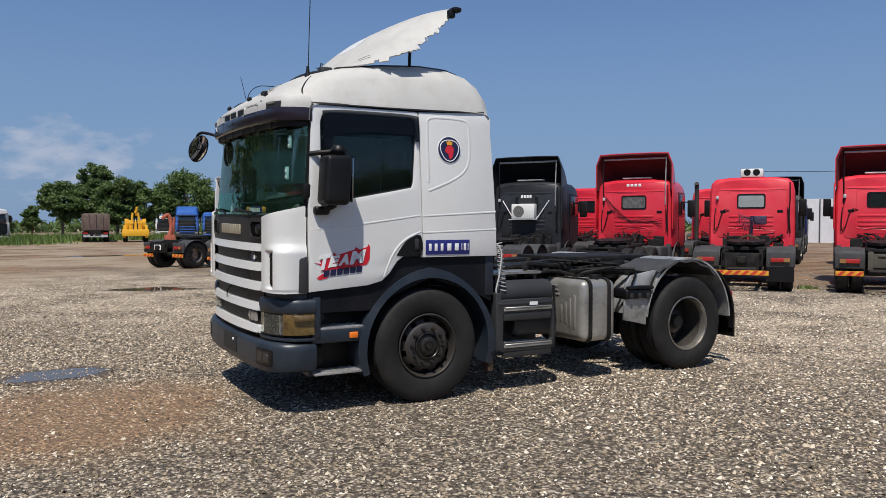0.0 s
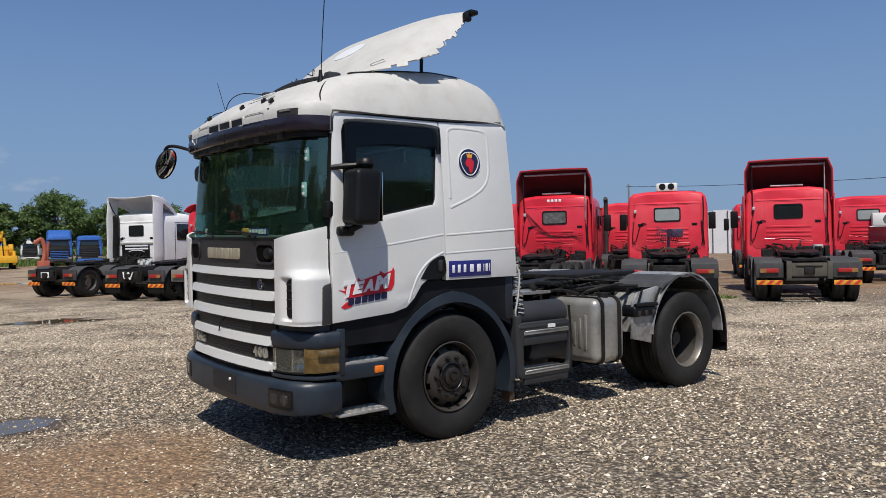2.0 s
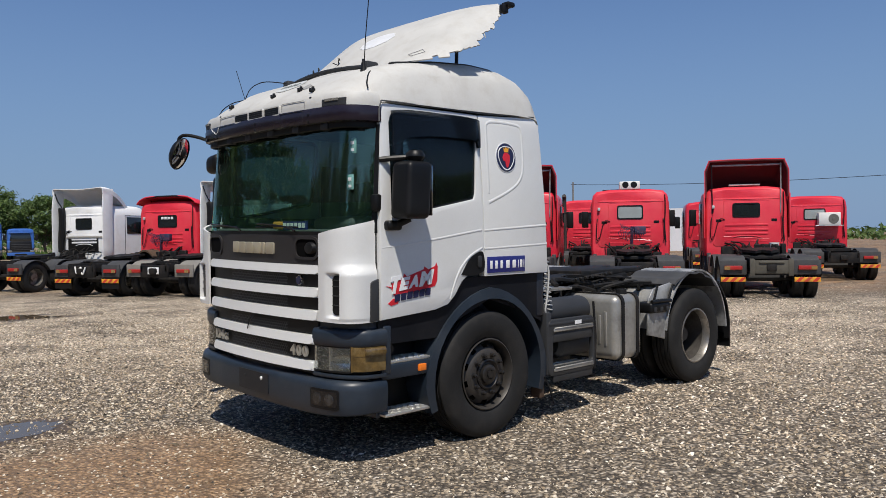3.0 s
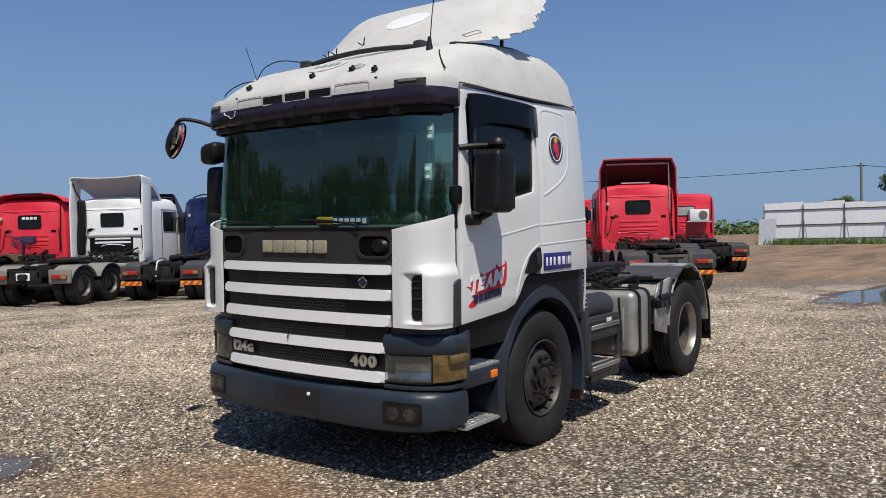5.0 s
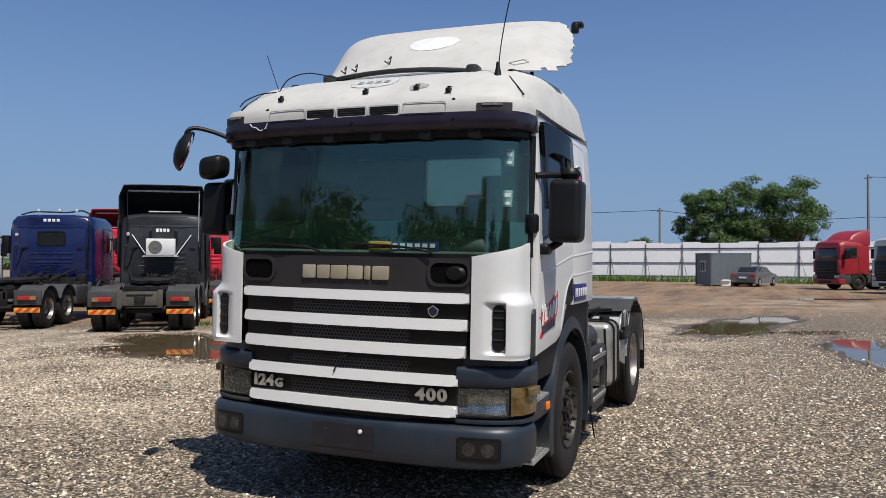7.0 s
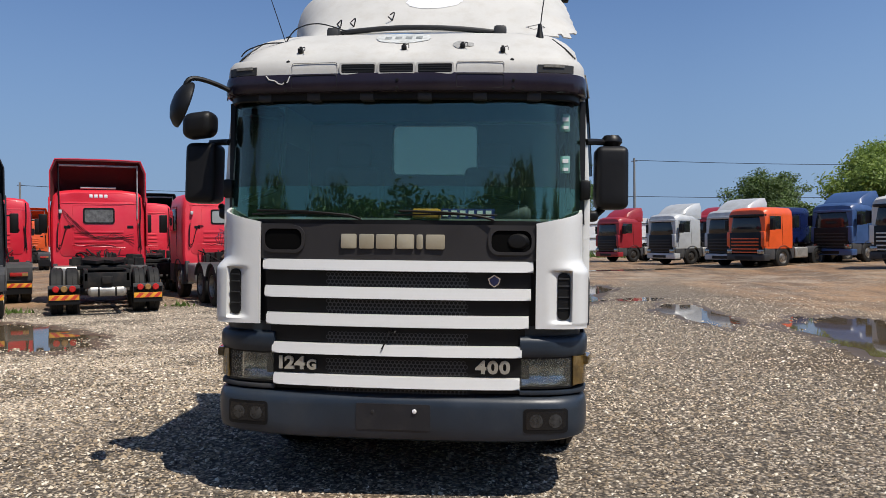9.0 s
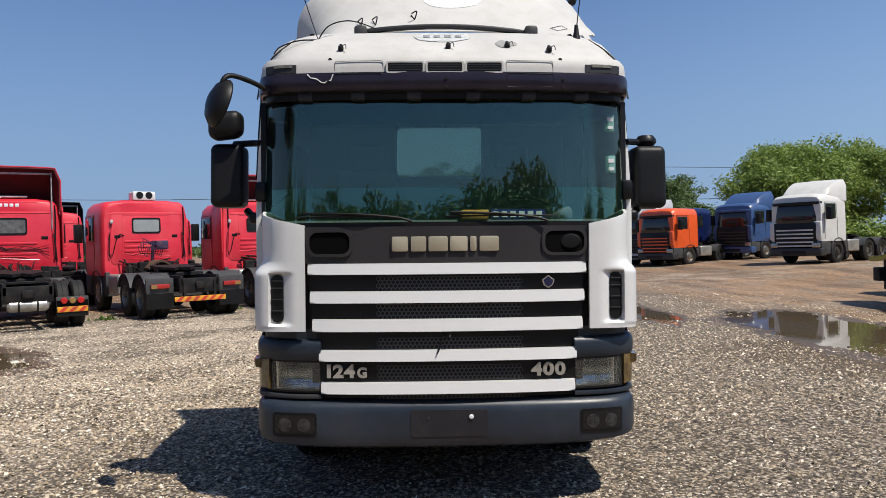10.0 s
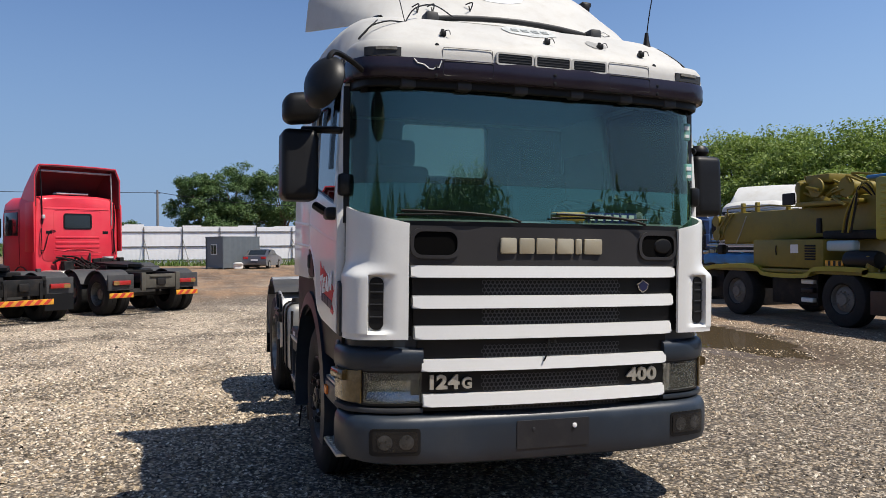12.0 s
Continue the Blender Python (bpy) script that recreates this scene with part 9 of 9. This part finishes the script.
def grass(name, strips, count, height, label, seed):
    """Blades of grass and weeds along strips (x0, y0, x1, y1, half width)."""
    g = np.random.default_rng(seed)
    k = g.integers(0, len(strips), count)
    s = np.array(strips)[k]
    t = g.random(count)
    x = s[:, 0] + (s[:, 2] - s[:, 0]) * t + g.normal(0, 1, count) * s[:, 4]
    y = s[:, 1] + (s[:, 3] - s[:, 1]) * t + g.normal(0, 1, count) * s[:, 4]
    h = height * g.uniform(0.3, 1.3, count)
    a = g.uniform(0, 6.28, count)
    w = 0.03 + 0.05 * height
    lean = g.normal(0, 0.3, (count, 2)) * h[:, None]
    v = np.empty((count, 3, 3))
    v[:, 0] = np.stack([x - w * np.cos(a), y - w * np.sin(a), x * 0], 1)
    v[:, 1] = np.stack([x + w * np.cos(a), y + w * np.sin(a), x * 0], 1)
    v[:, 2] = np.stack([x + lean[:, 0], y + lean[:, 1], h], 1)
    me = bpy.data.meshes.new(name)
    me.from_pydata(v.reshape(-1, 3).tolist(), [], np.arange(count * 3).reshape(-1, 3).tolist())
    return tagged(linked(name, me, GRASS, smooth=0), label, "grass", kind="stuff")


grass("weeds", [(66.8, 12.5, 66.8, 7.0, 0.5), (66.5, -4.0, 62.0, -14.0, 1.2), (66.9, 7.0, 66.9, -4.0, 0.35)], 2600, 0.55, "weeds and long grass along the fence", 1)
grass("grass_verge", [(-12.0, 82.0, 4.0, 84.0, 2.5), (4.0, 88.0, 24.0, 87.0, 1.2), (-14.0, 75.0, -5.0, 80.0, 2.5), (-10.0, 66.0, -1.0, 72.0, 2.0)], 20000, 0.75, "green weeds below the far trees", 2)
grass("tufts", [(14.2, 7.9, 14.3, 8.0, 0.15), (12.3, 11.2, 12.4, 11.4, 0.2), (16.3, 5.3, 16.4, 5.4, 0.12)], 110, 0.13, "small tufts of grass in the gravel", 3)

# ---------------------------------------------------------------- loose stone


def stones(name, count, region, size, label, seed, gain=(1.02, 0.99, 0.92)):
    """Crushed stones lying on the yard; region gives a place for each."""
    g = np.random.default_rng(seed)
    x, y = region(g, count)
    count = len(x)
    base = np.array([(1, 0, -0.3), (0, 1, -0.3), (-1, 0, -0.3), (0, -1, -0.3), (0.25, 0.1, 0.8), (-0.3, -0.1, 0.75)], float)
    tri = np.array([(0, 1, 4), (1, 5, 4), (1, 2, 5), (2, 3, 5), (3, 4, 5), (3, 0, 4)])
    v = np.repeat(base[None], count, 0) * g.uniform(0.65, 1.3, (count, 6, 1)) + g.normal(0, 0.12, (count, 6, 3))
    s = size * np.clip(g.lognormal(0, 0.35, count), 0.4, 2.1)
    v *= np.stack([s, s * g.uniform(0.6, 1.0, count), s * g.uniform(0.35, 0.65, count)], 1)[:, None]
    a = g.uniform(0, 6.28, count)
    t = g.normal(0, 0.35, count)
    c, sn = np.cos(a)[:, None], np.sin(a)[:, None]
    X, Y, Z = v[..., 0], v[..., 1], v[..., 2]
    Z = Z + X * t[:, None]
    px, py = X * c - Y * sn + x[:, None], X * sn + Y * c + y[:, None]
    pz = Z + (s * 0.18)[:, None]
    me = bpy.data.meshes.new(name)
    me.from_pydata(np.stack([px, py, pz], -1).reshape(-1, 3).tolist(), [], (tri[None] + 6 * np.arange(count)[:, None, None]).reshape(-1, 3).tolist())
    return tagged(linked(name, me, stone_mat("crushed_stone", gain), smooth=0), label, "gravel", kind="stuff")


def dry(x, y):
    """False where a puddle stands."""
    ok = np.ones(len(x), bool)
    for cx, cy, a, b, turn in POOLS:
        if a < 0.7:  # too shallow to cover the stones
            continue
        c, s = math.cos(radians(turn)), math.sin(radians(turn))
        u, v = (x - cx) * c + (y - cy) * s, -(x - cx) * s + (y - cy) * c
        ok &= np.hypot(u / (a * 0.96), v / (b * 0.96)) > 1 + 0.16 * np.sin(9 * np.arctan2(v, u) + a * 7)
    return ok


def nearby(g, n):
    """Thickest on the strip between the walk and the truck."""
    x = np.empty(0)
    y = np.empty(0)
    while len(x) < n:
        X, Y = g.uniform(-6.5, 10.5, n), g.uniform(-9, 8, n)
        d = np.minimum(np.hypot(X + 2.2, Y + 4.6), np.hypot(X + 2.6, Y - 0.8))
        keep = (g.random(n) < np.exp(-d / 4.5)) & ~((np.hypot((X + 1.5) / 0.75, (Y - 2.0) / 0.4) < 1) & (g.random(n) < 0.5) | (np.hypot((X + 1.5) / 1.35, (Y + 0.1) / 1.15) < 1) & (g.random(n) < 0.72) | (np.hypot((X - 5.4) / 1.9, (Y + 6.1) / 1.0) < 1) & (g.random(n) < 0.8)) & dry(X, Y)
        x, y = np.append(x, X[keep]), np.append(y, Y[keep])
    return x[:n], y[:n]


stones("loose_gravel", 110000, nearby, 0.0108, "grey and brown crushed gravel", 11)


def wide(g, n):
    x, y = g.uniform(-6, 24, n), g.uniform(-10, 18, n)
    keep = dry(x, y) & (np.hypot((x + 1.5) / 1.2, (y + 0.1) / 1.0) > 1)
    return x[keep], y[keep]


stones("scattered_stones", 9000, wide, 0.0165, "pale scattered stones on the gravel", 12)


def field(g, n):
    """The gravel beyond the truck, towards the parked row."""
    x, y = g.uniform(2, 17, n), g.uniform(-9, 11, n)
    keep = dry(x, y) & (g.random(n) < np.clip(1.3 - np.hypot(x - 4, y + 1) / 14, 0.15, 1))
    return x[keep], y[keep]


stones("yard_gravel", 80000, field, 0.0138, "pale crushed gravel across the yard", 13, (1.27, 1.23, 1.15))


def open_side(g, n):
    """The trodden gravel in front of the parked row."""
    x, y = g.uniform(-6.0, 7.0, n), g.uniform(1.5, 17.0, n)
    keep = dry(x, y) & (g.random(n) < np.clip(1.25 - np.hypot(x + 0.5, y - 4.0) / 13, 0.2, 1)) & (np.hypot((x + 1.5) / 0.7, (y - 2.0) / 0.4) > 0.9)
    return x[keep], y[keep]


stones("trodden_gravel", 50000, open_side, 0.0145, "grey-brown trodden gravel before the parked row", 14, (1.08, 1.03, 0.92))
